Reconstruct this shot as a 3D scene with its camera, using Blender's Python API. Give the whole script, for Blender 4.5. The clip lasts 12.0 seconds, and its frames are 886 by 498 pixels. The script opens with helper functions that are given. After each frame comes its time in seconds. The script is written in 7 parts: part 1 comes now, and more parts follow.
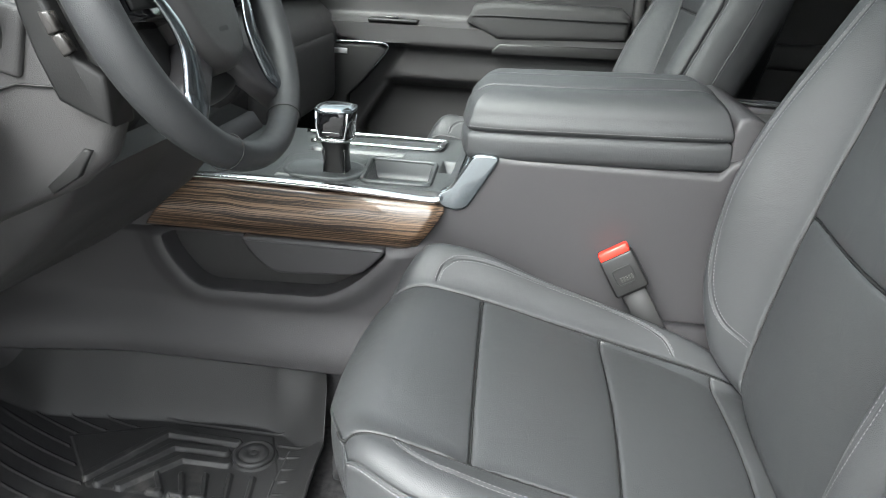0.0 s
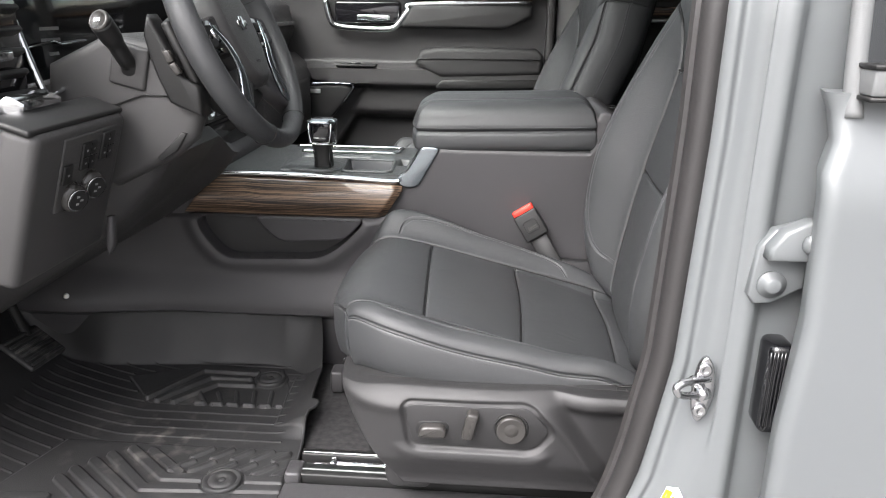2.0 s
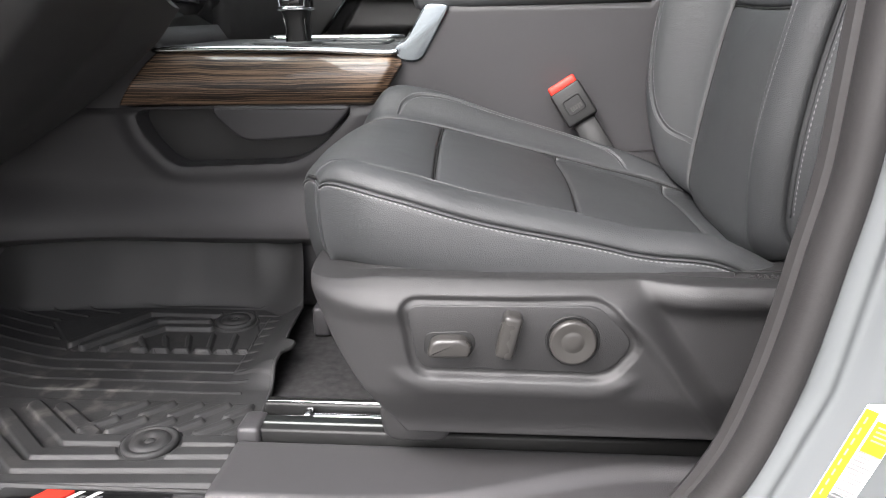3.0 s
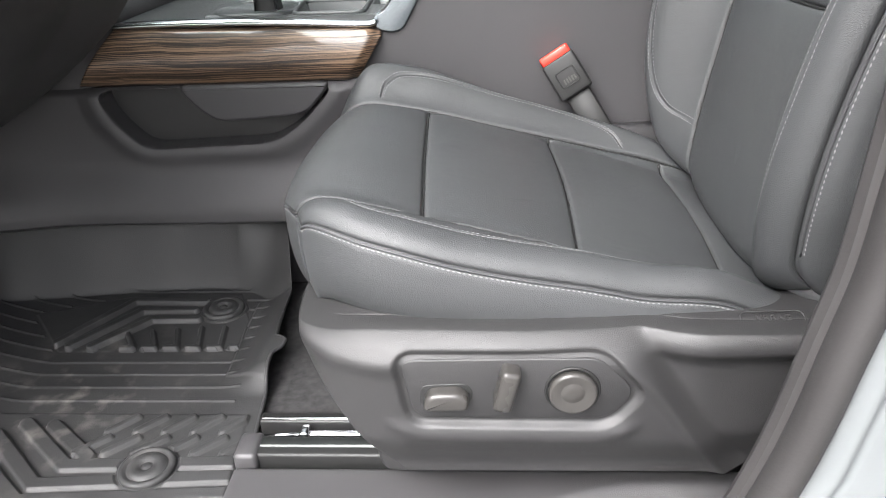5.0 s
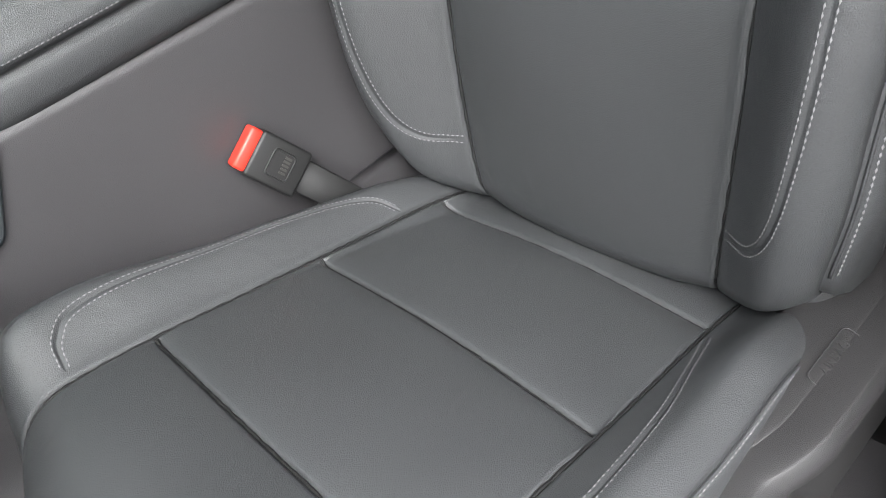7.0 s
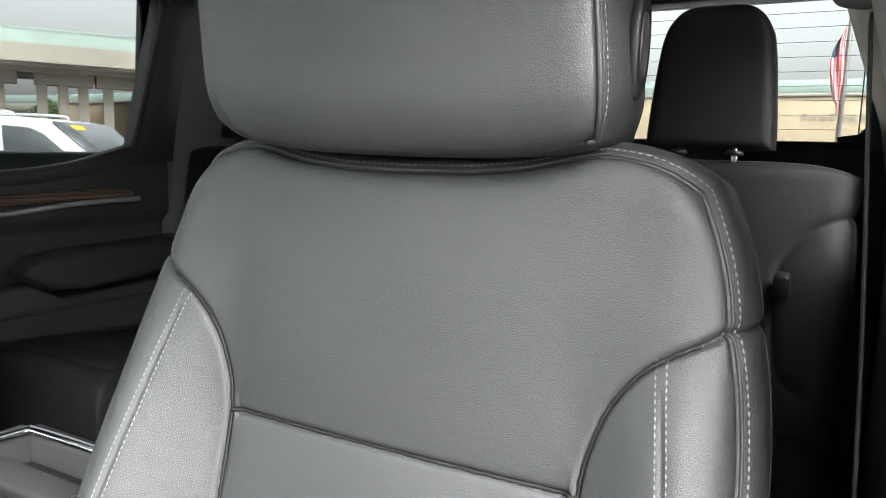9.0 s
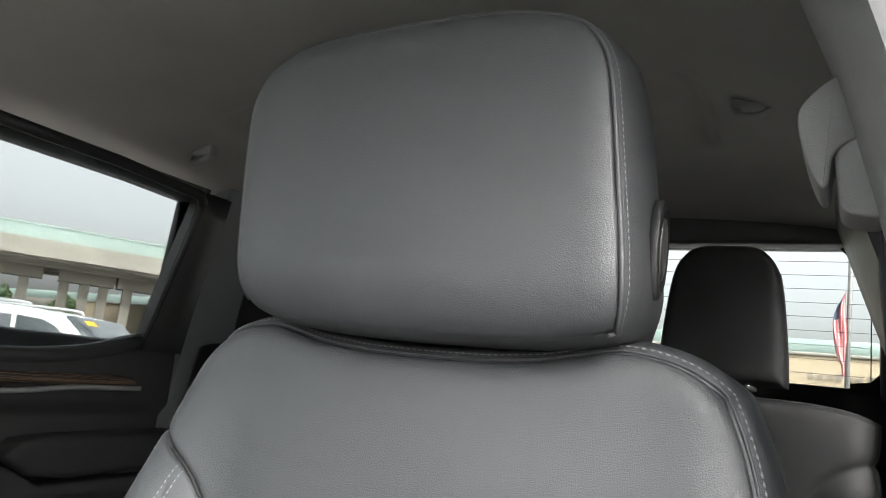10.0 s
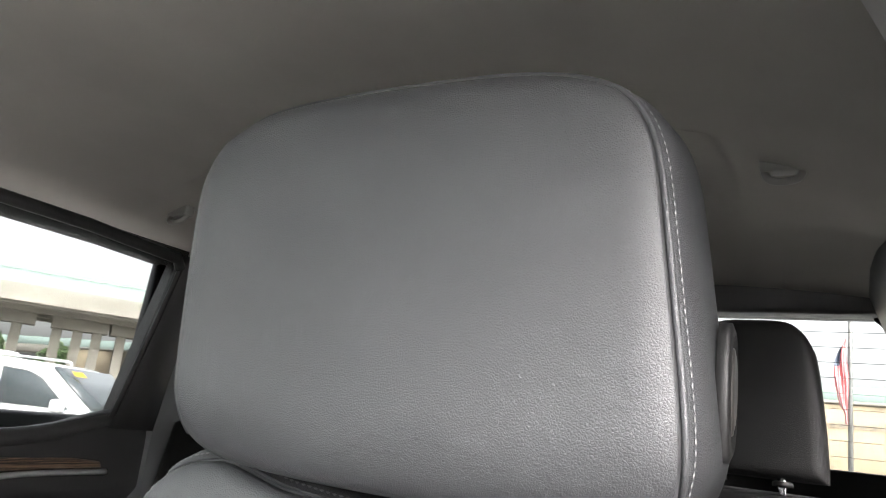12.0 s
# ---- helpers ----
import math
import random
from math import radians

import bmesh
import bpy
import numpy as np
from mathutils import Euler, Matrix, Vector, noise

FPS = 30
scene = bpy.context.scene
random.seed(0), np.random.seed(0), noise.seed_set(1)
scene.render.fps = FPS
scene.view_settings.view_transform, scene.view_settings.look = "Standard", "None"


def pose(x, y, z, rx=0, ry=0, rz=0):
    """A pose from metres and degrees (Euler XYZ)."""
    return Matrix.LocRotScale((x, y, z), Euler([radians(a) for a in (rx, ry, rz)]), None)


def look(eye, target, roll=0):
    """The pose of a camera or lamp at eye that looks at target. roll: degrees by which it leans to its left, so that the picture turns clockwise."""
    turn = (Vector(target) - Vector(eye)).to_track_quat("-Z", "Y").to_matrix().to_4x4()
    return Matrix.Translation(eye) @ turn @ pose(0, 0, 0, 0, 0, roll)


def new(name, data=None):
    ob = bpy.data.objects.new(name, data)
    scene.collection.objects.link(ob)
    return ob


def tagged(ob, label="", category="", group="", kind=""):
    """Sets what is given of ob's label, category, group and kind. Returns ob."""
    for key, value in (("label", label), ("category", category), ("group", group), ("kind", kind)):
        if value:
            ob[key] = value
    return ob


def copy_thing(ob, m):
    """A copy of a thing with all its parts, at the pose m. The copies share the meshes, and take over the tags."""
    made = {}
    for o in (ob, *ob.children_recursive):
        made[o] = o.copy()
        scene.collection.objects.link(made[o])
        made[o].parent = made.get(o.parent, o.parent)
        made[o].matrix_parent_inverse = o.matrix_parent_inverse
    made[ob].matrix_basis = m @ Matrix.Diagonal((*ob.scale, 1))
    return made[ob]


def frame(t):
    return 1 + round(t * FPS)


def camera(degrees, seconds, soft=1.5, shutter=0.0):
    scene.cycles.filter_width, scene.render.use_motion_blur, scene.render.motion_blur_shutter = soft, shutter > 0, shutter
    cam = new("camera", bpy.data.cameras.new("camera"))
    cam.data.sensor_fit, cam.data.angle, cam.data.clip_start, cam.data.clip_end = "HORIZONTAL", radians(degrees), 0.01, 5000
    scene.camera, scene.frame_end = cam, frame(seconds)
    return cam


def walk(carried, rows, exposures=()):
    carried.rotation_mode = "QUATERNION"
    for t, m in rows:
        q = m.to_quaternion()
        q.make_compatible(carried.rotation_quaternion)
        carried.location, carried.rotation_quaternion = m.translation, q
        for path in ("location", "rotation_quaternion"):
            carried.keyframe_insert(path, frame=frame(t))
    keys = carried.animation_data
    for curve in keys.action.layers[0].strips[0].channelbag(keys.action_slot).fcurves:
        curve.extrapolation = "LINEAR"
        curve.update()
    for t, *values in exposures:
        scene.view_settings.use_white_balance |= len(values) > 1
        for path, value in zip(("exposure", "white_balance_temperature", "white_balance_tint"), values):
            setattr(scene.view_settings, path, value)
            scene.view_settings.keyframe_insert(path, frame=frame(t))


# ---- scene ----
cam = camera(63.1, 12.0, soft=0.95)
PATH = [
    (0, (0.429, -0.299, 0.84), (0.219, 1.535, 0.068), 3.0),
    (0.5, (0.496, -0.608, 0.848), (0.339, 1.248, 0.12), 2.0),
    (1, (0.515, -0.783, 0.848), (0.382, 1.09, 0.161), 1.5),
    (1.5, (0.509, -0.803, 0.842), (0.39, 1.083, 0.186), 1.3),
    (2, (0.502, -0.801, 0.839), (0.377, 1.092, 0.206), 0.9),
    (2.5, (0.482, -0.691, 0.684), (0.349, 1.203, 0.055), 0.2),
    (3, (0.474, -0.479, 0.531), (0.318, 1.414, -0.095), -0.8),
    (3.2, (0.47, -0.402, 0.505), (0.306, 1.489, -0.125), -1.0),
    (4.8, (0.468, -0.384, 0.599), (0.331, 1.419, -0.254), -2.2),
    (5, (0.467, -0.381, 0.663), (0.344, 1.395, -0.248), -2.5),
    (5.5, (0.432, -0.296, 0.754), (0.388, 1.397, -0.31), -6.6),
    (6, (0.389, -0.146, 0.759), (0.488, 1.447, -0.447), -13.5),
    (6.5, (0.377, 0.008, 0.756), (0.698, 1.478, -0.562), -21.0),
    (7, (0.36, 0.074, 0.759), (1.14, 1.43, -0.488), -19.7),
    (7.2, (0.34, 0.086, 0.765), (1.319, 1.359, -0.426), -17.1),
    (8.8, (0.364, 0.166, 0.961), (2.074, 1.114, 0.540), -0.3),
    (9, (0.379, 0.178, 0.978), (2.120, 1.124, 0.708), 1.6),
    (9.5, (0.385, 0.194, 0.983), (2.134, 1.163, 1.046), 4.1),
    (10, (0.375, 0.185, 0.944), (2.077, 1.175, 1.296), 6.5),
    (10.5, (0.376, 0.189, 0.940), (2.075, 1.165, 1.342), 6.5),
    (11, (0.442, 0.230, 1.004), (2.147, 1.203, 1.389), 6.3),
    (11.5, (0.480, 0.249, 1.019), (2.177, 1.229, 1.416), 6.3),
    (12, (0.480, 0.250, 1.020), (2.157, 1.231, 1.493), 6.4),
]
walk(cam, [(t, look(eye, target, roll)) for t, eye, target, roll in PATH],
     exposures=[(0, 1.38, 6300, 6), (0.5, 1.26, 6350, 8), (1.0, 0.90, 6500, 13), (3.2, 0.92, 6500, 13), (5, 1.35, 6450, 11), (6, 1.4, 6350, 9), (6.5, 1.42, 6350, 9), (7.0, 1.14, 6350, 10), (7.2, 1.12, 6350, 10),
                (8.8, 2.36, 6500, 10), (9.5, 2.38, 6500, 10), (10, 2.36, 6500, 10), (11, 2.85, 6550, 13), (12, 3.02, 6600, 14)])

# ---- light ----
world = bpy.data.worlds.new("overcast_sky")
scene.world = world
world.use_nodes = True
wn, wl = world.node_tree.nodes, world.node_tree.links
sky = wn.new("ShaderNodeTexSky")
sky.sky_type, sky.sun_disc = "NISHITA", False
sky.sun_elevation, sky.sun_rotation = radians(48), radians(213)
sky.air_density, sky.dust_density, sky.ozone_density = 1.0, 6.0, 1.0
pale = wn.new("ShaderNodeHueSaturation")
pale.inputs["Saturation"].default_value = 0.18
wl.new(sky.outputs["Color"], pale.inputs["Color"])
coord, apart, lift, shade = (wn.new("ShaderNodeTexCoord"), wn.new("ShaderNodeSeparateXYZ"), wn.new("ShaderNodeMapRange"),
                             wn.new("ShaderNodeVectorMath"))
wl.new(coord.outputs["Generated"], apart.inputs[0])
wl.new(apart.outputs["Z"], lift.inputs["Value"])
lift.inputs["To Min"].default_value, lift.inputs["To Max"].default_value = 1.55, 2.9   # an overcast sky is brighter overhead
shade.operation = "SCALE"
wl.new(pale.outputs["Color"], shade.inputs[0])
wl.new(lift.outputs["Result"], shade.inputs["Scale"])
wl.new(shade.outputs["Vector"], wn["Background"].inputs["Color"])
wn["Background"].inputs["Strength"].default_value = 0.14
sun = new("sun", bpy.data.lights.new("sun", "SUN"))
sun.data.energy, sun.data.angle, sun.data.color = 1.9, radians(42), (1.0, 0.99, 0.98)
sun.matrix_world = look((-3.4, -5.6, 8.0), (0.5, 0.5, 0.0))

# ---- materials ----
def material(name, color, rough=0.5, metal=0.0, vary=0.08, vary_scale=6.0, fine=None, bump=0.0, bump_scale=300.0,
             bump_kind="noise", coat=0.0, rough_vary=0.06, spec=0.5, piece=0.0):
    m = bpy.data.materials.new(name)
    m.use_nodes = True
    n, l = m.node_tree.nodes, m.node_tree.links
    b = n["Principled BSDF"]
    b.inputs["Roughness"].default_value = rough
    b.inputs["Metallic"].default_value = metal
    b.inputs["Specular IOR Level"].default_value = spec
    b.inputs["Coat Weight"].default_value = coat
    b.inputs["Coat Roughness"].default_value = 0.06
    tc = n.new("ShaderNodeTexCoord")
    big = n.new("ShaderNodeTexNoise")
    big.inputs["Scale"].default_value = vary_scale
    big.inputs["Detail"].default_value = 5.0
    l.new(tc.outputs["Object"], big.inputs["Vector"])
    ramp = n.new("ShaderNodeMapRange")
    ramp.inputs["From Min"].default_value, ramp.inputs["From Max"].default_value = 0.3, 0.7
    ramp.inputs["To Min"].default_value, ramp.inputs["To Max"].default_value = 1 - vary, 1 + vary
    l.new(big.outputs["Fac"], ramp.inputs["Value"])
    mix = n.new("ShaderNodeVectorMath")
    mix.operation = "SCALE"
    mix.inputs[0].default_value = color
    scale_from = ramp.outputs["Result"]
    if piece:
        info = n.new("ShaderNodeObjectInfo")
        pr = n.new("ShaderNodeMapRange")
        pr.inputs["To Min"].default_value, pr.inputs["To Max"].default_value = 1 - piece, 1 + piece
        l.new(info.outputs["Random"], pr.inputs["Value"])
        mul = n.new("ShaderNodeMath")
        mul.operation = "MULTIPLY"
        l.new(pr.outputs["Result"], mul.inputs[0])
        l.new(ramp.outputs["Result"], mul.inputs[1])
        scale_from = mul.outputs["Value"]
    l.new(scale_from, mix.inputs["Scale"])
    l.new(mix.outputs["Vector"], b.inputs["Base Color"])
    rr = n.new("ShaderNodeMapRange")
    rr.inputs["From Min"].default_value, rr.inputs["From Max"].default_value = 0.3, 0.7
    rr.inputs["To Min"].default_value, rr.inputs["To Max"].default_value = max(rough - rough_vary, 0.02), rough + rough_vary
    l.new(big.outputs["Fac"], rr.inputs["Value"])
    l.new(rr.outputs["Result"], b.inputs["Roughness"])
    if bump:
        bp = n.new("ShaderNodeBump")
        bp.inputs["Strength"].default_value = bump
        bp.inputs["Distance"].default_value = 0.001
        if bump_kind == "leather":
            vo = n.new("ShaderNodeTexVoronoi")
            vo.feature = "DISTANCE_TO_EDGE"
            vo.inputs["Scale"].default_value = bump_scale
            warp = n.new("ShaderNodeTexNoise")
            warp.inputs["Scale"].default_value = bump_scale * 0.6
            add = n.new("ShaderNodeVectorMath")
            add.operation = "MULTIPLY_ADD"
            add.inputs[1].default_value = (1.2 / bump_scale,) * 3
            l.new(tc.outputs["Object"], warp.inputs["Vector"])
            l.new(warp.outputs["Color"], add.inputs[0])
            l.new(tc.outputs["Object"], add.inputs[2])
            l.new(add.outputs["Vector"], vo.inputs["Vector"])
            cap = n.new("ShaderNodeMapRange")
            cap.inputs["From Max"].default_value = 0.35
            l.new(vo.outputs["Distance"], cap.inputs["Value"])
            l.new(cap.outputs["Result"], bp.inputs["Height"])
        else:
            no = n.new("ShaderNodeTexNoise")
            no.inputs["Scale"].default_value = bump_scale
            no.inputs["Detail"].default_value = 3.0
            l.new(tc.outputs["Object"], no.inputs["Vector"])
            l.new(no.outputs["Fac"], bp.inputs["Height"])
        l.new(bp.outputs["Normal"], b.inputs["Normal"])
    return m


def wood_material():
    m = material("striped_wood", (0.1, 0.05, 0.025), rough=0.5, coat=0.38, vary=0.1)
    n, l = m.node_tree.nodes, m.node_tree.links
    b = n["Principled BSDF"]
    tc = n.new("ShaderNodeTexCoord")
    mp = n.new("ShaderNodeMapping")
    mp.inputs["Scale"].default_value = (3.0, 60.0, 500.0)
    wob, bend = n.new("ShaderNodeTexNoise"), n.new("ShaderNodeVectorMath")
    wob.inputs["Scale"].default_value, wob.inputs["Detail"].default_value = 9.0, 2.0
    bend.operation, bend.inputs[1].default_value = "MULTIPLY_ADD", (0.0, 0.0, 0.011)
    l.new(tc.outputs["Object"], wob.inputs["Vector"])
    l.new(wob.outputs["Color"], bend.inputs[0])
    l.new(tc.outputs["Object"], bend.inputs[2])
    l.new(bend.outputs["Vector"], mp.inputs["Vector"])
    no = n.new("ShaderNodeTexNoise")
    no.inputs["Scale"].default_value, no.inputs["Detail"].default_value, no.inputs["Roughness"].default_value = 1.0, 9.0, 0.70
    l.new(mp.outputs["Vector"], no.inputs["Vector"])
    cr = n.new("ShaderNodeValToRGB")
    e = cr.color_ramp.elements
    e[0].position, e[0].color = 0.45, (0.010, 0.006, 0.004, 1)
    e[1].position, e[1].color = 0.57, (0.215, 0.140, 0.088, 1)
    mid = cr.color_ramp.elements.new(0.5)
    mid.color = (0.075, 0.046, 0.028, 1)
    l.new(no.outputs["Fac"], cr.inputs["Fac"])
    l.new(cr.outputs["Color"], b.inputs["Base Color"])
    return m


def glass_material(name, tint, rough=0.0, ior=1.3):
    m = bpy.data.materials.new(name)
    m.use_nodes = True
    n, l = m.node_tree.nodes, m.node_tree.links
    n.remove(n["Principled BSDF"])
    tr, gl, mx, fr = (n.new("ShaderNodeBsdfTransparent"), n.new("ShaderNodeBsdfGlossy"), n.new("ShaderNodeMixShader"),
                      n.new("ShaderNodeFresnel"))
    tr.inputs["Color"].default_value = (*tint, 1)
    gl.inputs["Roughness"].default_value = rough
    fr.inputs["IOR"].default_value = ior
    l.new(fr.outputs["Fac"], mx.inputs["Fac"])
    l.new(tr.outputs["BSDF"], mx.inputs[1])
    l.new(gl.outputs["BSDF"], mx.inputs[2])
    l.new(mx.outputs["Shader"], n["Material Output"].inputs["Surface"])
    return m


LEATHER = material("black_leather", (0.0335, 0.0350, 0.0365), rough=0.50, spec=0.52, vary=0.09, bump=0.25, bump_scale=600, bump_kind="leather")
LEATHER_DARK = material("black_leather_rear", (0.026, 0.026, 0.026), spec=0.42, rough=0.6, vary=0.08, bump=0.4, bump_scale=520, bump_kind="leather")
# the seats' black leather again, with the shade of the rear put into its colour
LEATHER_SHADED = material("black_leather_shaded", (0.012, 0.012, 0.012), spec=0.25, rough=0.52, vary=0.1, bump=0.4, bump_scale=520, bump_kind="leather")
HOOK = material("taupe_hook_plastic", (0.17, 0.165, 0.155), rough=0.5, vary=0.04)
DOOR_PLASTIC = material("black_door_plastic", (0.033, 0.0325, 0.0325), rough=0.5, vary=0.08, bump=0.25, bump_scale=800, bump_kind="leather")
TRAY = material("grey_tray_plastic", (0.046, 0.050, 0.051), rough=0.34, vary=0.05, bump=0.15, bump_scale=700, bump_kind="leather")
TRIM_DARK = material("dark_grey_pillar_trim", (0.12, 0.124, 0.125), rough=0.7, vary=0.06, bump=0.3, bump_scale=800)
THREAD = material("grey_thread", (0.155, 0.155, 0.158), rough=0.8, vary=0.1, vary_scale=200)
PLASTIC = material("grained_plastic", (0.0440, 0.0425, 0.0445), rough=0.48, vary=0.07, bump=0.2, bump_scale=700, bump_kind="leather")
PLASTIC_SOFT = material("soft_dash_plastic", (0.040, 0.039, 0.039), rough=0.5, vary=0.07, bump=0.25, bump_scale=800, bump_kind="leather")
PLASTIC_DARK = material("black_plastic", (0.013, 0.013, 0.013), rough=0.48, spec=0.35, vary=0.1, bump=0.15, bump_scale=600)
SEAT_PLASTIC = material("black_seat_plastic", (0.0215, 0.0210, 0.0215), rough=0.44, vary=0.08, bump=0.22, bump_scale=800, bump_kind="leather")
SWITCH = material("satin_switch_plastic", (0.034, 0.032, 0.030), rough=0.3, vary=0.05)
GLOSS = material("piano_black", (0.006, 0.006, 0.007), rough=0.08, coat=0.5, rough_vary=0.03)
CHROME = material("satin_chrome", (0.62, 0.63, 0.64), rough=0.16, metal=1.0, vary=0.03, rough_vary=0.05)
STEEL = material("zinc_steel", (0.55, 0.55, 0.56), rough=0.24, metal=1.0, vary=0.03, vary_scale=20, rough_vary=0.03)
RAIL = material("dark_zinc_rail", (0.11, 0.117, 0.114), rough=0.45, metal=1.0, vary=0.06, vary_scale=20, rough_vary=0.05)
ALU = material("silver_paint", (0.58, 0.59, 0.60), rough=0.32, metal=0.7, vary=0.03)
RUBBER = material("rubber_mat", (0.028, 0.028, 0.0285), spec=0.40, rough=0.55, vary=0.2, vary_scale=9, bump=0.3, bump_scale=500, rough_vary=0.1)
CARPET = material("black_carpet", (0.040, 0.039, 0.040), rough=0.95, vary=0.3, vary_scale=80, bump=1.0, bump_scale=900, spec=0.1)
HEADLINER = material("dark_headliner_fabric", (0.245, 0.232, 0.214), rough=0.95, vary=0.06, bump=0.4, bump_scale=900, spec=0.1)
PAINT = material("grey_body_paint", (0.114, 0.122, 0.125), rough=0.48, vary=0.01, coat=0.2, rough_vary=0.0)
SEAL = material("rubber_seal", (0.021, 0.0195, 0.0195), rough=0.55, vary=0.1, bump=0.2, bump_scale=300)
TRIM_GREY = material("grey_trim_plastic", (0.19, 0.189, 0.187), rough=0.5, vary=0.05, bump=0.2, bump_scale=700, bump_kind="leather")
SATIN = material("satin_silver", (0.29, 0.32, 0.34), rough=0.18, metal=0.95, vary=0.04)
PRINT = material("grey_print", (0.22, 0.22, 0.22), rough=0.6, vary=0.03)
WOOD = wood_material()
RED = material("red_button_plastic", (0.72, 0.035, 0.02), rough=0.4, vary=0.05)
WHITE_MARK = material("white_print", (0.7, 0.7, 0.7), rough=0.5, vary=0.03)
YELLOW = material("yellow_print", (0.62, 0.37, 0.012), rough=0.45, vary=0.03)
WEBBING = material("belt_webbing", (0.05, 0.05, 0.053), rough=0.75, vary=0.1, bump=0.5, bump_scale=600)
GLASS = glass_material("window_glass", (0.93, 0.96, 0.94))
GLASS_TINT = glass_material("tinted_glass", (0.42, 0.44, 0.44), ior=1.75)
GLASS_REAR = glass_material("privacy_glass", (0.53, 0.545, 0.535))
GLASS_SIDE = glass_material("privacy_side_glass", (0.43, 0.443, 0.435))
SCREEN = material("dark_screen", (0.01, 0.011, 0.012), rough=0.1, coat=0.6, vary=0.1)

# soft wrinkles and handling marks in the leather
for hide in (LEATHER,):
    ln, ll = hide.node_tree.nodes, hide.node_tree.links
    at, soft, deep, skin = ln.new("ShaderNodeTexCoord"), ln.new("ShaderNodeTexNoise"), ln.new("ShaderNodeBump"), ln["Principled BSDF"]
    soft.inputs["Scale"].default_value, soft.inputs["Detail"].default_value, soft.inputs["Distortion"].default_value = 34.0, 5.0, 0.8
    deep.inputs["Strength"].default_value, deep.inputs["Distance"].default_value = 0.22, 0.004
    ll.new(at.outputs["Object"], soft.inputs["Vector"])
    ll.new(soft.outputs["Fac"], deep.inputs["Height"])
    grain = skin.inputs["Normal"].links[0].from_node
    ll.new(deep.outputs["Normal"], grain.inputs["Normal"])

# dried mud on the mat
rn, rl = RUBBER.node_tree.nodes, RUBBER.node_tree.links
mud_at, mud_d, mud_n, mud_m, mud_k, mud_mix = (rn.new("ShaderNodeTexCoord"), rn.new("ShaderNodeVectorMath"), rn.new("ShaderNodeTexNoise"), rn.new("ShaderNodeMapRange"),
                                               rn.new("ShaderNodeMath"), rn.new("ShaderNodeMix"))
mud_d.operation, mud_d.inputs[1].default_value = "DISTANCE", (0.06, -0.01, 0.0)
mud_n.inputs["Scale"].default_value, mud_n.inputs["Detail"].default_value = 26.0, 9.0
mud_m.inputs["From Min"].default_value, mud_m.inputs["From Max"].default_value = 0.24, 0.0
mud_k.operation = "MULTIPLY"
rl.new(mud_at.outputs["Object"], mud_d.inputs[0])
rl.new(mud_at.outputs["Object"], mud_n.inputs["Vector"])
rl.new(mud_d.outputs["Value"], mud_m.inputs["Value"])
spots = rn.new("ShaderNodeMapRange")
spots.inputs["From Min"].default_value, spots.inputs["From Max"].default_value = 0.53, 0.72
rl.new(mud_n.outputs["Fac"], spots.inputs["Value"])
rl.new(mud_m.outputs["Result"], mud_k.inputs[0])
rl.new(spots.outputs["Result"], mud_k.inputs[1])
mud_mix.data_type = "RGBA"
was = rn["Principled BSDF"].inputs["Base Color"].links[0].from_socket
rl.new(mud_k.outputs["Value"], mud_mix.inputs[0])
rl.new(was, mud_mix.inputs[6])
mud_mix.inputs[7].default_value = (0.15, 0.142, 0.132, 1)
rl.new(mud_mix.outputs[2], rn["Principled BSDF"].inputs["Base Color"])

# ---- helpers for building ----
ORIGIN = {}


def thing(name, base, label, category, group="", kind=""):
    e = new(name)
    e.location = base
    ORIGIN[e.name] = np.array(base, float)
    return tagged(e, label, category, group, kind)


def put(name, vf, mat, parent=None, label="", smooth=True, category="", kind="", sharp=None):
    v, f = vf
    v = np.asarray(v, float)
    base = ORIGIN[parent.name] if parent else np.zeros(3)
    me = bpy.data.meshes.new(name)
    me.from_pydata((v - base).tolist(), [], [tuple(int(i) for i in q) for q in f])
    me.materials.append(mat)
    if smooth:
        me.polygons.foreach_set("use_smooth", [True] * len(me.polygons))
        if sharp:
            me.set_sharp_from_angle(angle=radians(sharp))
    me.update()
    ob = new(name, me)
    if parent:
        ob.parent = parent
    ORIGIN[ob.name] = base
    return tagged(ob, label, category, "", kind)


def join(*vfs):
    vs, fs, k = [], [], 0
    for v, f in vfs:
        v = np.asarray(v, float)
        vs.append(v)
        fs += [tuple(int(i) + k for i in q) for q in f]
        k += len(v)
    return np.concatenate(vs), fs


def moved(vf, m):
    v, f = vf
    m = np.array(m)
    return np.asarray(v, float) @ m[:3, :3].T + m[:3, 3], f


def from_bm(bm):
    bm.verts.index_update()
    out = np.array([v.co[:] for v in bm.verts]), [tuple(v.index for v in f.verts) for f in bm.faces]
    bm.free()
    return out


def rbox(lo, hi, r=0.004, seg=2, m=None):
    """A box between two corners with rounded edges."""
    lo, hi = np.array(lo, float), np.array(hi, float)
    bm = bmesh.new()
    bmesh.ops.create_cube(bm, size=1.0)
    for v in bm.verts:
        v.co = Vector((lo + hi) / 2 + np.array(v.co) * (hi - lo))
    if r:
        bmesh.ops.bevel(bm, geom=bm.edges[:], offset=min(r, 0.49 * float(min(hi - lo))), segments=seg, profile=0.5, affect="EDGES")
    vf = from_bm(bm)
    return moved(vf, m) if m is not None else vf


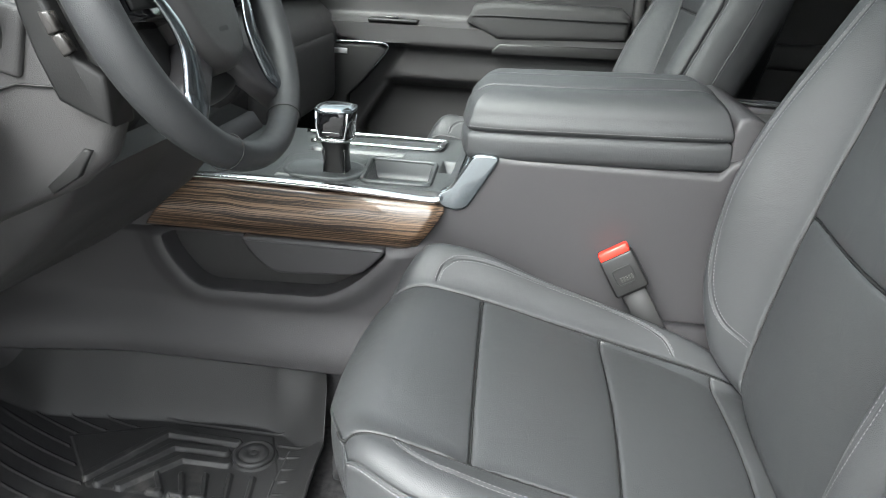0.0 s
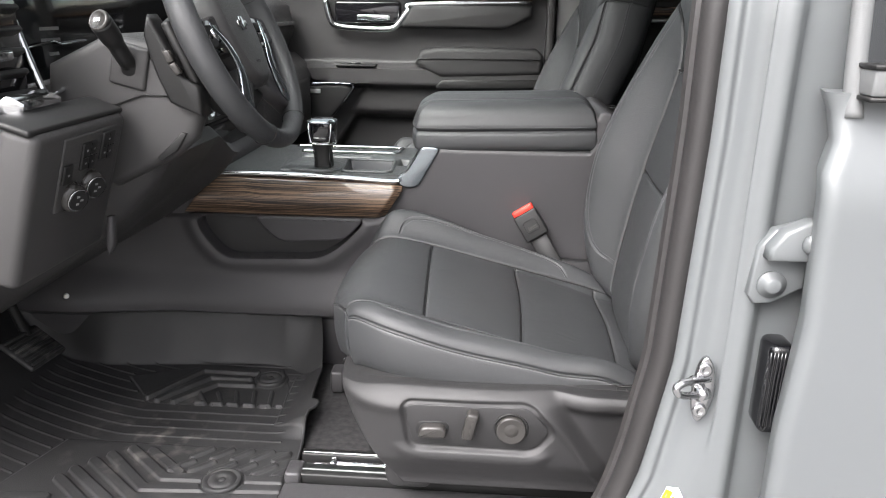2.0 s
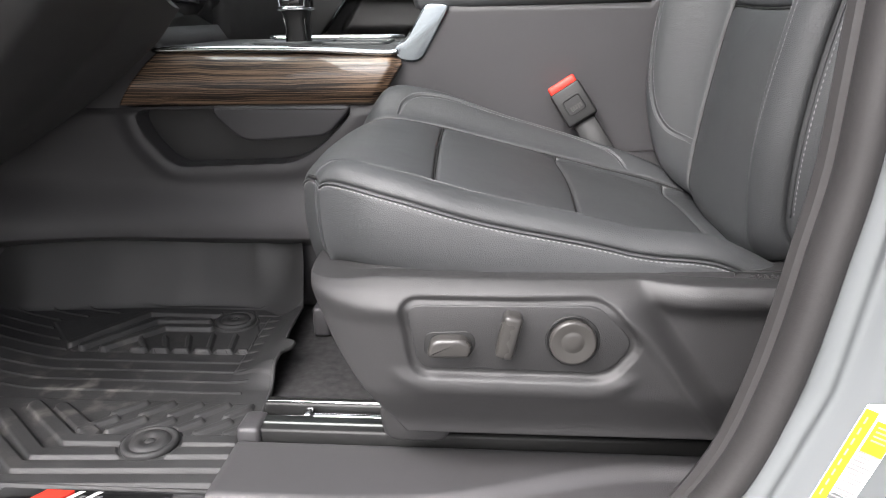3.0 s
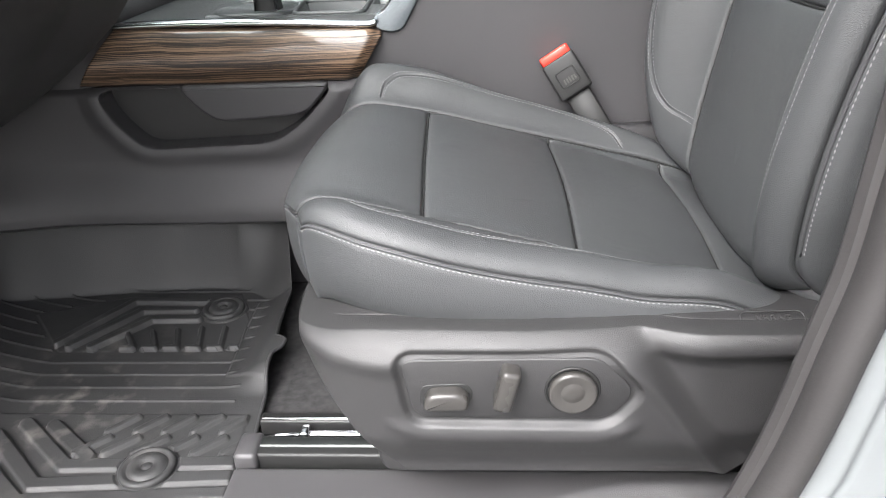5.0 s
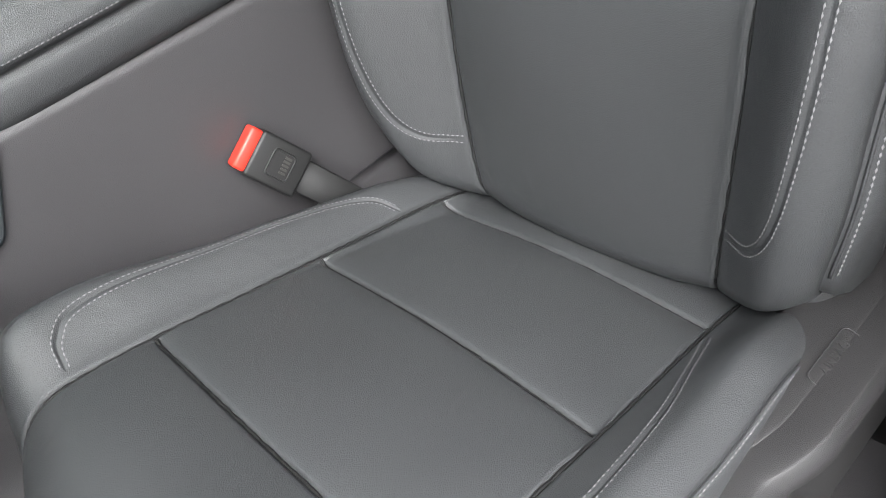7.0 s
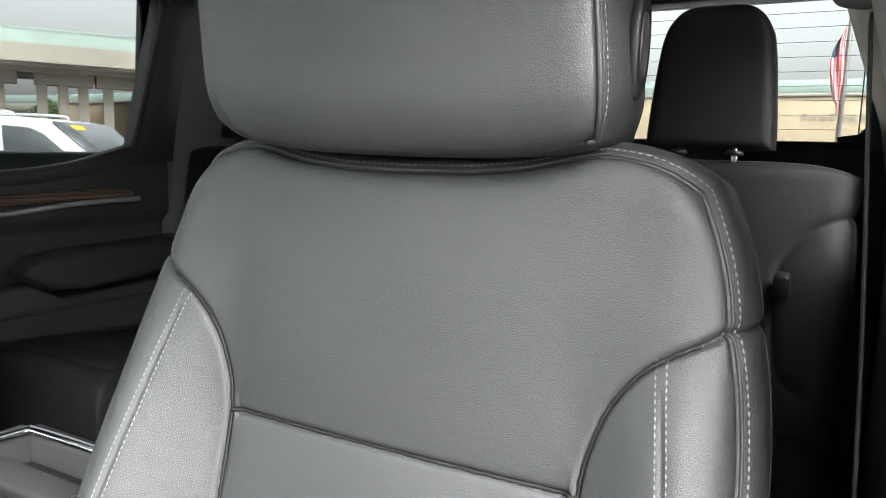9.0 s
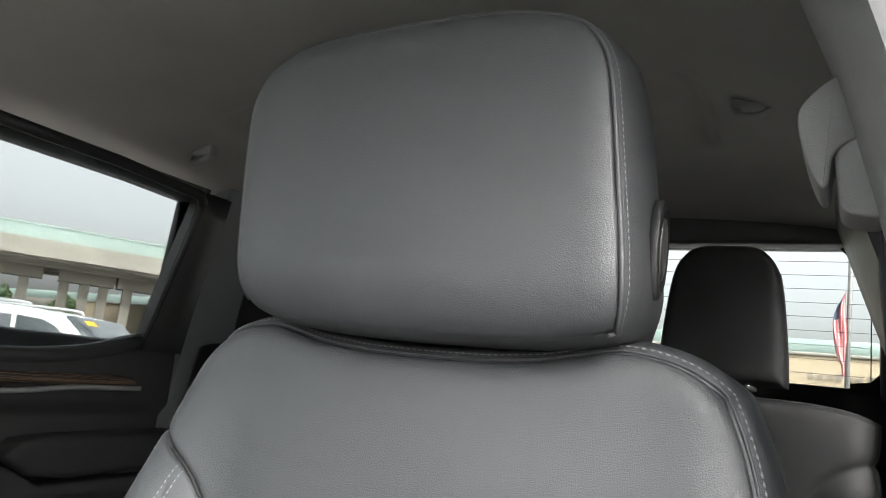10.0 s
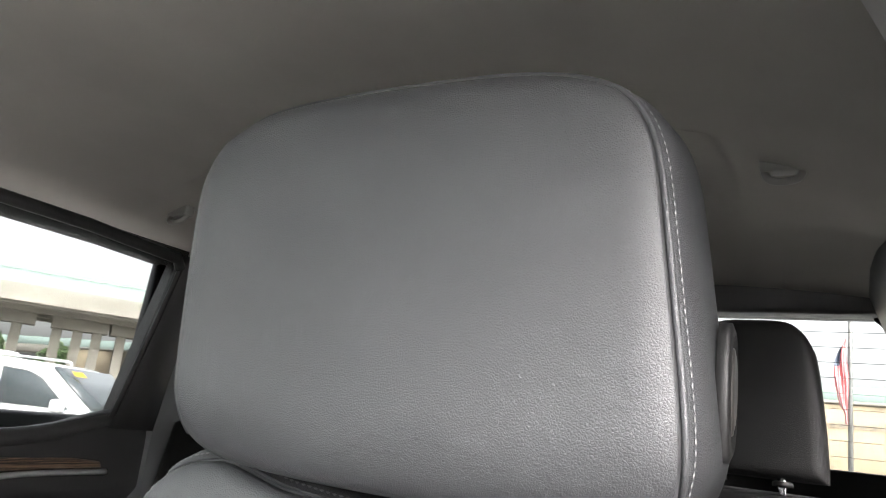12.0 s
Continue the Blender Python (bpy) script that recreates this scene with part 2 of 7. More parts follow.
def prism(poly, axis, lo, hi, r=0.003, seg=2):
    """A polygon drawn in the plane square to an axis, drawn out from lo to hi, with rounded rims."""
    i = "xyz".index(axis)
    a, b = [k for k in range(3) if k != i]
    bm = bmesh.new()
    vs = []
    for p in poly:
        c = [0, 0, 0]
        c[a], c[b], c[i] = p[0], p[1], lo
        vs.append(bm.verts.new(c))
    face = bm.faces.new(vs)
    ext = bmesh.ops.extrude_face_region(bm, geom=[face])
    d = [0, 0, 0]
    d[i] = hi - lo
    bmesh.ops.translate(bm, vec=d, verts=[g for g in ext["geom"] if isinstance(g, bmesh.types.BMVert)])
    bmesh.ops.recalc_face_normals(bm, faces=bm.faces[:])
    if r:
        rims = [e for e in bm.edges if abs(e.verts[0].co[i] - e.verts[1].co[i]) < 1e-6]
        bmesh.ops.bevel(bm, geom=rims, offset=r, segments=seg, profile=0.5, affect="EDGES")
    return from_bm(bm)


def curve(pts, n=60, closed=False):
    """A smooth line of n points through the given ones."""
    p = np.array(pts, float)
    if closed:
        p = np.concatenate([p[-1:], p, p[:2]])
    else:
        p = np.concatenate([2 * p[:1] - p[1:2], p, 2 * p[-1:] - p[-2:-1]])
    segs = len(p) - 3
    t = np.linspace(0, segs, n, endpoint=not closed)
    k = np.minimum(t.astype(int), segs - 1)
    s = (t - k)[:, None]
    a, b, c, d = p[k], p[k + 1], p[k + 2], p[k + 3]
    return 0.5 * (2 * b + (c - a) * s + (2 * a - 5 * b + 4 * c - d) * s**2 + (3 * b - a - 3 * c + d) * s**3)


def tube(line, r, sides=8, closed=False, flat=1.0, up=None):
    """A round or flattened bar along a line; r may change along it. up: which way its flattened side looks."""
    p = np.asarray(line, float)
    n = len(p)
    r = np.broadcast_to(np.asarray(r, float), (n,))
    t = (np.roll(p, -1, 0) - np.roll(p, 1, 0)) if closed else np.gradient(p, axis=0)
    t /= np.linalg.norm(t, axis=1)[:, None] + 1e-12
    if up is None:
        start = np.array((0, 0, 1.0)) if abs(t[0][2]) < 0.9 else np.array((0, 1.0, 0))
        side = np.zeros((n, 3))
        s = np.cross(t[0], start)
        for i in range(n):
            s = s - t[i] * (s @ t[i])
            s /= np.linalg.norm(s) + 1e-12
            side[i] = s
    else:
        side = np.cross(t, np.array(up, float)[None])
        side /= np.linalg.norm(side, axis=1)[:, None] + 1e-9
    top = np.cross(side, t)
    a = np.arange(sides) * 2 * math.pi / sides
    v = p[:, None] + r[:, None, None] * (np.cos(a)[None, :, None] * side[:, None] + flat * np.sin(a)[None, :, None] * top[:, None])
    v = v.reshape(-1, 3)
    f = []
    for i in range(n if closed else n - 1):
        j = (i + 1) % n
        for k in range(sides):
            q = (k + 1) % sides
            f.append((i * sides + k, j * sides + k, j * sides + q, i * sides + q))
    if not closed:
        f.append(tuple(range(sides)))
        f.append(tuple(range((n - 1) * sides, n * sides))[::-1])
    return v, f


def turned(profile, m=None, n=32):
    """A turned body about the z axis from (radius, height) pairs, closed at its ends."""
    v, f = [], []
    k = len(profile)
    for i in range(n):
        a = 2 * math.pi * i / n
        v += [(r * math.cos(a), r * math.sin(a), h) for r, h in profile]
    for i in range(n):
        j = (i + 1) % n
        for q in range(k - 1):
            f.append((i * k + q, j * k + q, j * k + q + 1, i * k + q + 1))
    f.append(tuple(i * k for i in range(n))[::-1])
    f.append(tuple(i * k + k - 1 for i in range(n)))
    vf = np.array(v), f
    return moved(vf, m) if m is not None else vf


def grid_faces(nu, nv, start=0, flip=False):
    i, j = np.meshgrid(np.arange(nu - 1), np.arange(nv - 1))
    a = (j * nu + i).ravel() + start
    q = np.stack([a, a + 1, a + 1 + nu, a + nu], 1)
    return (q[:, ::-1] if flip else q).tolist()


def sheet(p, back):
    """A slab: a grid of points (rows, columns, 3) and a copy of it moved by back, closed round the rim."""
    nv, nu = p.shape[:2]
    front = p.reshape(-1, 3)
    m = len(front)
    r, c = (nv - 1) // 2, (nu - 1) // 2
    n = np.cross(p[r, c + 1] - p[r, c], p[r + 1, c] - p[r, c])
    flip = float(n @ np.array(back)) > 0
    v = np.concatenate([front, front + np.array(back)])
    f = grid_faces(nu, nv, 0, flip) + grid_faces(nu, nv, m, not flip)
    loop = [*range(nu), *(nu * k + nu - 1 for k in range(1, nv)), *(nu * (nv - 1) + k for k in range(nu - 2, -1, -1)),
            *(nu * k for k in range(nv - 2, 0, -1))]
    for a, b in zip(loop, loop[1:] + loop[:1]):
        f.append((a, a + m, b + m, b) if not flip else (b, b + m, a + m, a))
    return v, f


def soft_corners(poly, r, n=5):
    """A polygon with each corner turned into a small arc that begins r before it."""
    p, out = np.array(poly, float), []
    for a, b, c in zip(np.roll(p, 1, 0), p, np.roll(p, -1, 0)):
        da, dc = a - b, c - b
        s0 = b + da * min(r / np.linalg.norm(da), 0.45)
        s1 = b + dc * min(r / np.linalg.norm(dc), 0.45)
        for t in np.linspace(0, 1, n):
            q = (1 - t) ** 2 * s0 + 2 * t * (1 - t) * b + t * t * s1
            out.append((float(q[0]), float(q[1])))
    return out


def smooth01(x):
    x = np.clip(x, 0, 1)
    return x * x * (3 - 2 * x)


def to_line(px, py, line):
    """How far each point lies from a line of points in the plane."""
    d = np.full(np.shape(px), 9.0)
    for (ax, ay), (bx, by) in zip(line[:-1], line[1:]):
        ex, ey = bx - ax, by - ay
        t = np.clip(((px - ax) * ex + (py - ay) * ey) / (ex * ex + ey * ey + 1e-12), 0, 1)
        d = np.minimum(d, np.hypot(px - ax - t * ex, py - ay - t * ey))
    return d


def inside(px, py, poly):
    """Distance from the rim of a polygon, positive inside."""
    poly = [tuple(p) for p in poly]
    d = to_line(px, py, poly + poly[:1])
    odd = np.zeros(np.shape(px), bool)
    for (ax, ay), (bx, by) in zip(poly, poly[1:] + poly[:1]):
        if ay != by:
            odd ^= ((ay > py) != (by > py)) & (px < (bx - ax) * (py - ay) / (by - ay) + ax)
    return np.where(odd, d, -d)


class Pad:
    """An upholstered pad. fn(u, v) gives its face for u, v from -1 to 1; seams are lines in the plane of plan(x, y, z), pressed in;
    the rim goes on along back, by (depth, outward) steps."""

    def __init__(self, fn, plan, nu, nv, seams, back, skirt):
        u, v = np.meshgrid(np.linspace(-1, 1, nu), np.linspace(-1, 1, nv))
        p = fn(u, v)
        self.back = np.array(back, float)
        du, dv = np.gradient(p, axis=1), np.gradient(p, axis=0)
        n = np.cross(du, dv)
        n /= np.linalg.norm(n, axis=2)[:, :, None] + 1e-12
        if (n[nv // 2, nu // 2] @ self.back) > 0:
            n = -n
            self.flip = True
        else:
            self.flip = False
        a, b = plan(p)
        drop = np.zeros(a.shape)
        for line, deep, wide, puff, *within in seams:
            d = to_line(a, b, line)
            dip = deep * np.exp(-((d / wide) ** 1.3)) + puff * np.exp(-d / 0.024)
            drop = np.maximum(drop, dip * within[0](a, b) if within else dip)
        p = p - n * drop[:, :, None]
        self.p, self.n, self.a, self.b, self.nu, self.nv = p, n, a, b, nu, nv
        self.skirt = skirt
        self.swell = lambda rim, out: np.ones(len(rim))
        self.notch = lambda rim: np.ones(len(rim))

    def mesh(self):
        nu, nv = self.nu, self.nv
        v = [self.p.reshape(-1, 3)]
        f = grid_faces(nu, nv, 0, self.flip)
        loop = np.array([*range(nu), *(nu * k + nu - 1 for k in range(1, nv)),
                         *(nu * (nv - 1) + k for k in range(nu - 2, -1, -1)), *(nu * k for k in range(nv - 2, 0, -1))])
        rim = v[0][loop]
        t = np.roll(rim, -3, 0) - np.roll(rim, 3, 0)
        out = np.cross(t, self.back)
        out /= np.linalg.norm(out, axis=1)[:, None] + 1e-12
        if ((rim - rim.mean(0)) * out).sum() < 0:
            out = -out
        for _ in range(120):      # rounds the corners of the side
            out = (np.roll(out, 1, 0) + 2 * out + np.roll(out, -1, 0)) / 4
        out /= np.linalg.norm(out, axis=1)[:, None] + 1e-12
        k, last, count = nu * nv, loop, len(loop)
        for deep, wide in self.skirt:
            far = wide * (self.swell(rim, out) if wide > 0 else self.notch(rim))
            v.append(rim + self.back * deep + out * far[:, None])
            ring = np.arange(k, k + count)
            for i in range(count):
                j = (i + 1) % count
                q = (int(last[i]), int(ring[i]), int(ring[j]), int(last[j]))
                f.append(q[::-1] if self.flip else q)
            last, k = ring, k + count
        end = tuple(int(i) for i in last)
        f.append(end if self.flip else end[::-1])
        self.rim, self.out = rim, out
        return np.concatenate(v), f

    def side(self, deep, lift):
        """The rim's line at a depth down the side."""
        d, w = [0.0] + [s[0] for s in self.skirt], [0.0] + [s[1] for s in self.skirt]
        far = np.interp(deep, d, w) * self.swell(self.rim, self.out) + lift
        return self.rim + self.back * deep + self.out * far[:, None]

    def on(self, line, n=None, lift=0.0):
        """Points of the face nearest to a line in the plan, and the normals there."""
        line = np.asarray(line, float)
        pts, nor = [], []
        fa, fb = self.a.ravel(), self.b.ravel()
        fp, fn_ = self.p.reshape(-1, 3), self.n.reshape(-1, 3)
        for x, y in line:
            d = (fa - x) ** 2 + (fb - y) ** 2
            k = np.argpartition(d, 4)[:4]
            w = 1 / (d[k] + 1e-9)
            w /= w.sum()
            pts.append((fp[k] * w[:, None]).sum(0))
            nor.append(fn_[int(d.argmin())])
        pts, nor = np.array(pts), np.array(nor)
        return pts + nor * lift, nor


def even(line, step):
    """The line's points, evenly spaced."""
    p = np.asarray(line, float)
    s = np.concatenate([[0], np.cumsum(np.linalg.norm(np.diff(p, axis=0), axis=1))])
    n = max(int(s[-1] / step), 1)
    t = np.linspace(0, s[-1], n + 1)
    return np.stack([np.interp(t, s, p[:, k]) for k in range(p.shape[1])], 1)


def stitches(pts, nor, pitch=0.0054, long=0.0045, r=0.0008):
    """Short threads lying along a line on a surface."""
    s = np.concatenate([[0], np.cumsum(np.linalg.norm(np.diff(pts, axis=0), axis=1))])
    vs, fs, k = [], [], 0
    for c in np.arange(pitch / 2, s[-1] - pitch / 2, pitch):
        at = lambda q: np.array([np.interp(q, s, pts[:, i]) for i in range(3)])
        a, b = at(c - long / 2), at(c + long / 2)
        n = np.array([np.interp(c, s, nor[:, i]) for i in range(3)])
        t = b - a
        side = np.cross(t, n)
        side /= np.linalg.norm(side) + 1e-12
        mid = (a + b) / 2
        box = [a + n * r * 0.2, mid + side * r, mid + n * r, mid - side * r, b + n * r * 0.2]
        vs += box
        fs += [(k, k + 1, k + 2), (k, k + 2, k + 3), (k + 4, k + 2, k + 1), (k + 4, k + 3, k + 2)]
        k += 5
    return np.array(vs), fs


def offset_line(line, d):
    p = np.asarray(line, float)
    t = np.gradient(p, axis=0)
    t /= np.linalg.norm(t, axis=1)[:, None] + 1e-12
    return p + d * np.stack([-t[:, 1], t[:, 0]], 1)


YC = 0.4925          # middle of the driver's seat
YMID = 0.955         # middle of the cab


def smooth_table(xs, ys, soft):
    """A smooth curve through a small table."""
    q = np.linspace(xs[0] - 0.2, xs[-1] + 0.2, 1200)
    y = np.interp(q, xs, ys)
    k = np.exp(-0.5 * (np.arange(-200, 201) * (q[1] - q[0]) / soft) ** 2)
    y = np.convolve(np.pad(y, 200, "edge"), k / k.sum(), "valid")
    return lambda t: np.interp(t, q, y)


def roll(edge, r, drop):
    """How far a face falls away within r of its rim."""
    s = np.clip(1 - edge / r, 0, 1)
    return drop * (1 - np.sqrt(1 - 0.985 * s * s))



# ---- the cab's shell ----
def structure(name, vf, mat, label, category, smooth=True, sharp=40):
    ob = put(name, vf, mat, None, label, smooth, category, "structure", sharp)
    return ob


# carpeted floor
gx, gy = np.meshgrid(np.linspace(-0.75, 2.15, 150), np.linspace(0.27, 1.66, 80))
hump = 0.16 * smooth01((gy - 0.815) / 0.05) * smooth01((1.25 - gy) / 0.10)
rise = 0.30 * smooth01((-0.50 - gx) / 0.3) ** 1.3
gz = -0.012 + np.maximum(hump * smooth01((1.0 - gx) / 0.3), rise) + 0.0025 * np.sin(gx * 37) * np.sin(gy * 41)
structure("floor", sheet(np.stack([gx, gy, gz], -1), (0, 0, -0.02)), CARPET, "black carpet on the cab floor", "floor")
structure("underbody", rbox((-0.9, -0.02, -0.16), (2.25, 1.93, -0.05), 0.01), PLASTIC_DARK, "black floor pan under the carpet", "floor")
structure("firewall", rbox((-0.80, 0.0, -0.05), (-0.74, 1.91, 0.80), 0.01), PLASTIC_DARK, "black firewall behind the pedals", "wall")

# headliner, bowed across and towards the windows
hx, hy = np.meshgrid(np.linspace(0.32, 2.16, 150), np.linspace(0.16, 1.75, 120))
crown = 1 - np.abs((hy - YMID) / 0.795) ** 3.2
hz = 1.345 + 0.135 * crown + 0.02 * np.sin(np.clip((hx + 0.1) / 2.2, 0, 1) * math.pi)
hz = hz - 0.10 * smooth01((hx - 1.85) / 0.3) * crown
for well in ([(1.46, 0.56), (1.48, 0.42), (1.62, 0.405), (1.80, 0.43), (1.83, 0.56)], [(1.46, 1.35), (1.48, 1.49), (1.62, 1.505), (1.80, 1.48), (1.83, 1.35)]):
    hz = hz + 0.022 * smooth01((inside(hx, hy, well) + 0.01) / 0.03)
structure("ceiling", sheet(np.stack([hx, hy, hz], -1), (0, 0, 0.03)), HEADLINER, "dark grey fabric headliner", "ceiling")
structure("roof", sheet(np.stack([hx, YMID + (hy - YMID) * 1.08, hz + 0.05], -1), (0, 0, 0.012)), PAINT, "grey painted roof skin", "roof")

# back wall with the rear window
for name, lo, hi in (("wall_rear", (2.14, 0.06, 0.0), (2.20, 1.85, 1.020)), ("wall_rear_header", (2.10, 0.06, 1.322), (2.20, 1.85, 1.40)),
                     ("wall_rear_side", (2.11, 0.02, 1.0), (2.20, 0.135, 1.40)), ("wall_rear_far_side", (2.11, 1.775, 1.0), (2.20, 1.89, 1.40))):
    structure(name, rbox(lo, hi, 0.012, 3), PLASTIC_DARK if name == "wall_rear" else PLASTIC_SOFT, "dark trim round the rear window", "wall")
window_1 = thing("window_1", (2.16, YMID, 1.03), "rear window with thin defroster lines", "window", kind="structure")
put("pane", rbox((2.160, 0.12, 1.005), (2.164, 1.79, 1.335), 0.0), GLASS_REAR, window_1, smooth=False)
for k in range(9):
    z = 1.045 + k * 0.031
    put("defroster_line", rbox((2.1575, 0.14, z), (2.1590, 1.77, z + 0.0009), 0.0), SEAL, window_1, smooth=False)
put("window_frame", join(prism([(0.128, 1.015), (0.128, 1.09), (0.135, 1.055), (0.152, 1.036), (0.19, 1.03), (0.19, 1.015)], "x", 2.145, 2.158, 0.002),
                         prism([(0.13, 1.335), (0.21, 1.335), (0.21, 1.318), (0.19, 1.300), (0.165, 1.22), (0.13, 1.12)], "x", 2.143, 2.157, 0.002)),
    PLASTIC_DARK, window_1)
put("heater_bus", rbox((2.1565, 0.150, 1.02), (2.1575, 0.1525, 1.33), 0.0), PLASTIC_DARK, window_1, smooth=False)

# sill
sx = np.linspace(-0.72, 0.84, 120)
prof = [(0.180, -0.02), (0.178, 0.015), (0.172, 0.024), (0.165, 0.026), (0.12, 0.022), (0.075, 0.010), (0.055, -0.02)]
pr = np.array([[[x, y, z] for x in sx] for y, z in prof])
structure("sill_plate", sheet(pr, (0, 0, -0.03)), PLASTIC, "dark grey plastic door sill plate with a bright badge strip", "sill")
cx_, cy_ = np.meshgrid(np.linspace(0.150, 0.86, 140), np.linspace(0.160, 0.272, 46))
dip_edge = 0.165 + 0.075 * smooth01((cx_ - 0.36) / 0.30)
cz_ = 0.033 - 0.013 * smooth01((dip_edge - cy_ + 0.012) / 0.022) * smooth01((cx_ - 0.30) / 0.12)
cz_ = cz_ - roll(cy_ - 0.160, 0.012, 0.012) - roll(0.272 - cy_, 0.008, 0.010) - roll(cx_ - 0.150, 0.010, 0.014)
structure("sill_cover", sheet(np.stack([cx_, cy_, cz_], -1), (0, 0, -0.045)), PLASTIC, "dark grey raised sill cover beside the seat", "sill")
structure("rocker_panel", prism([(-0.02, -0.16), (0.07, -0.16), (0.07, 0.0), (0.03, 0.012), (-0.02, -0.02)], "x", -0.75, 0.85, 0.006), PAINT,
          "grey painted rocker panel under the sill", "body panel")
badge = thing("sill_badge", (0.02, 0.155, 0.028), "bright metal sill badge with a red and white emblem", "badge")
tilt = Matrix.Translation((0.02, 0.155, 0.0275)) @ Matrix.Rotation(radians(-6), 4, "X")
put("badge_plate", rbox((-0.10, -0.026, 0), (0.098, 0.014, 0.002), 0.0009, 1, tilt), CHROME, badge)
put("red_emblem", moved(prism([(-0.056, -0.012), (-0.046, 0.010), (-0.014, 0.010), (-0.024, -0.012)], "z", 0.002, 0.0034, 0.0), tilt), RED, badge, smooth=False)
strokes = [prism([(x, -0.010), (x + 0.010, 0.008), (x + 0.016, 0.008), (x + 0.006, -0.010)], "z", 0.0034, 0.0042, 0.0) for x in (-0.016, 0.004)]
put("white_emblem", moved(join(*strokes), tilt), WHITE_MARK, badge, smooth=False)

# outer B-pillar: painted body, seal and inner trim
def pillar(stations, cols):
    """A swept panel: for each height the (x, y) of its columns."""
    return np.array([[(x, y, z) for x, y in row] for z, row in stations])


rows = []
for z in np.linspace(-0.05, 1.42, 60):
    lean = float(np.interp(z, [0.0, 0.15, 0.25, 0.42, 0.70, 0.85, 1.42], [0.600, 0.686, 0.722, 0.748, 0.757, 0.757, 0.80]))
    inn = float(np.interp(z, [0.0, 0.85, 1.42], [0.0, 0.0, 0.10]))
    rows.append((z, [(lean - 0.012, 0.075 + inn), (lean - 0.006, 0.045 + inn), (lean + 0.004, 0.033 + inn), (lean + 0.014, 0.036 + inn), (lean + 0.026, 0.022 + inn),
                     (lean + 0.040, 0.014 + inn), (max(lean + 0.050, 0.772), 0.006 + inn), (0.788 + inn * 0.4, 0.000 + inn), (0.796 + inn * 0.4, -0.004 + inn), (0.804 + inn * 0.4, -0.007 + inn),
                     (0.812 + inn * 0.4, -0.005 + inn), (0.820 + inn * 0.4, 0.004 + inn), (0.828 + inn * 0.4, 0.010 + inn), (0.86 + inn * 0.4, 0.012 + inn), (0.93 + inn * 0.4, 0.014 + inn)]))
rows = [(z, curve(row, 57)) for z, row in rows]
structure("pillar_middle", sheet(pillar(rows, 0), (0.004, 0.03, 0)), PAINT, "grey painted body pillar in the door opening", "pillar", sharp=80)
zs = np.linspace(-0.02, 1.40, 70)
lean = np.interp(zs, [0.0, 0.15, 0.25, 0.42, 0.70, 0.85, 1.40], [0.575, 0.672, 0.705, 0.732, 0.742, 0.742, 0.785])
inn = np.interp(zs, [0.0, 0.85, 1.42], [0.0, 0.0, 0.10])
line = np.stack([lean, 0.058 + inn, zs], 1)
line = np.concatenate([[(0.35, 0.050, 0.005), (0.45, 0.052, 0.004), (0.53, 0.055, 0.0)], line])
line = curve(line[::3], 90)
structure("door_seal", tube(line, 0.020, 12, flat=0.75, up=(1, 0, 0)), SEAL, "dark rubber seal round the door opening", "seal")
structure("seal_lip", tube(line + np.array([-0.012, 0.016, 0]), 0.010, 8), SEAL, "dark rubber lip of the door seal", "seal")
trim = np.array([[(x + float(np.interp(z, [0, 0.85, 1.40], [-0.02, 0.0, 0.05])), y + float(np.interp(z, [0, 0.85, 1.05, 1.18, 1.28, 1.40], [0.0, 0.0, 0.045, 0.078, 0.113, 0.16])), z) for x, y in
                  ((0.745, 0.070), (0.755, 0.105), (0.80, 0.118), (0.90, 0.118), (0.955, 0.100), (0.965, 0.06))] for z in np.linspace(0.0, 1.40, 40)])
structure("pillar_trim", sheet(trim, (0, -0.02, 0)), TRIM_GREY, "grey plastic trim on the body pillar", "pillar")

# roof rails over the door openings, windscreen posts, dashboard cowl
for name, y in (("roof_rail", 0.13), ("roof_rail_far", 1.78)):
    structure(name, tube(np.array([(0.24, y, 1.35), (0.4, y, 1.37), (0.8, y, 1.385), (1.5, y, 1.385), (2.15, y, 1.36)]), 0.045, 12), TRIM_GREY,
              "dark grey trim along the roof edge", "trim")
for name, y in (("windscreen_post", 0.10), ("windscreen_post_far", 1.81)):
    structure(name, tube(np.array([(-0.80, y, 0.86), (-0.30, y, 1.10), (0.26, y, 1.355)]), 0.04, 12), TRIM_GREY, "dark grey windscreen post", "pillar")
structure("windscreen_header", sheet(np.array([[(x, y, 1.362 + 0.100 * (1 - abs((y - YMID) / 0.82) ** 3)) for x in (0.26, 0.30, 0.36)] for y in np.linspace(0.14, 1.77, 24)]), (0.0, 0, 0.035)), HEADLINER, "dark header over the windscreen", "trim")
structure("cowl", rbox((-1.05, 0.05, 0.55), (-0.72, 1.86, 0.86), 0.03), PLASTIC_DARK, "black cowl under the windscreen", "trim")
structure("bonnet", rbox((-2.2, 0.02, 0.55), (-1.05, 1.89, 0.80), 0.06, 4), PAINT, "grey painted bonnet", "body panel")
window_2 = put("window_2", sheet(np.array([[(-0.80, y, 0.86), (-0.30, y, 1.12 + 0.03 * (1 - abs((y - YMID) / 0.83) ** 3)), (0.28, y, 1.37 + 0.100 * (1 - abs((y - YMID) / 0.83) ** 3))] for y in np.linspace(0.13, 1.78, 15)]), (0.004, 0, -0.004)), GLASS, None,
               "clear windscreen", False, "window", "structure")
window_2.visible_shadow = False

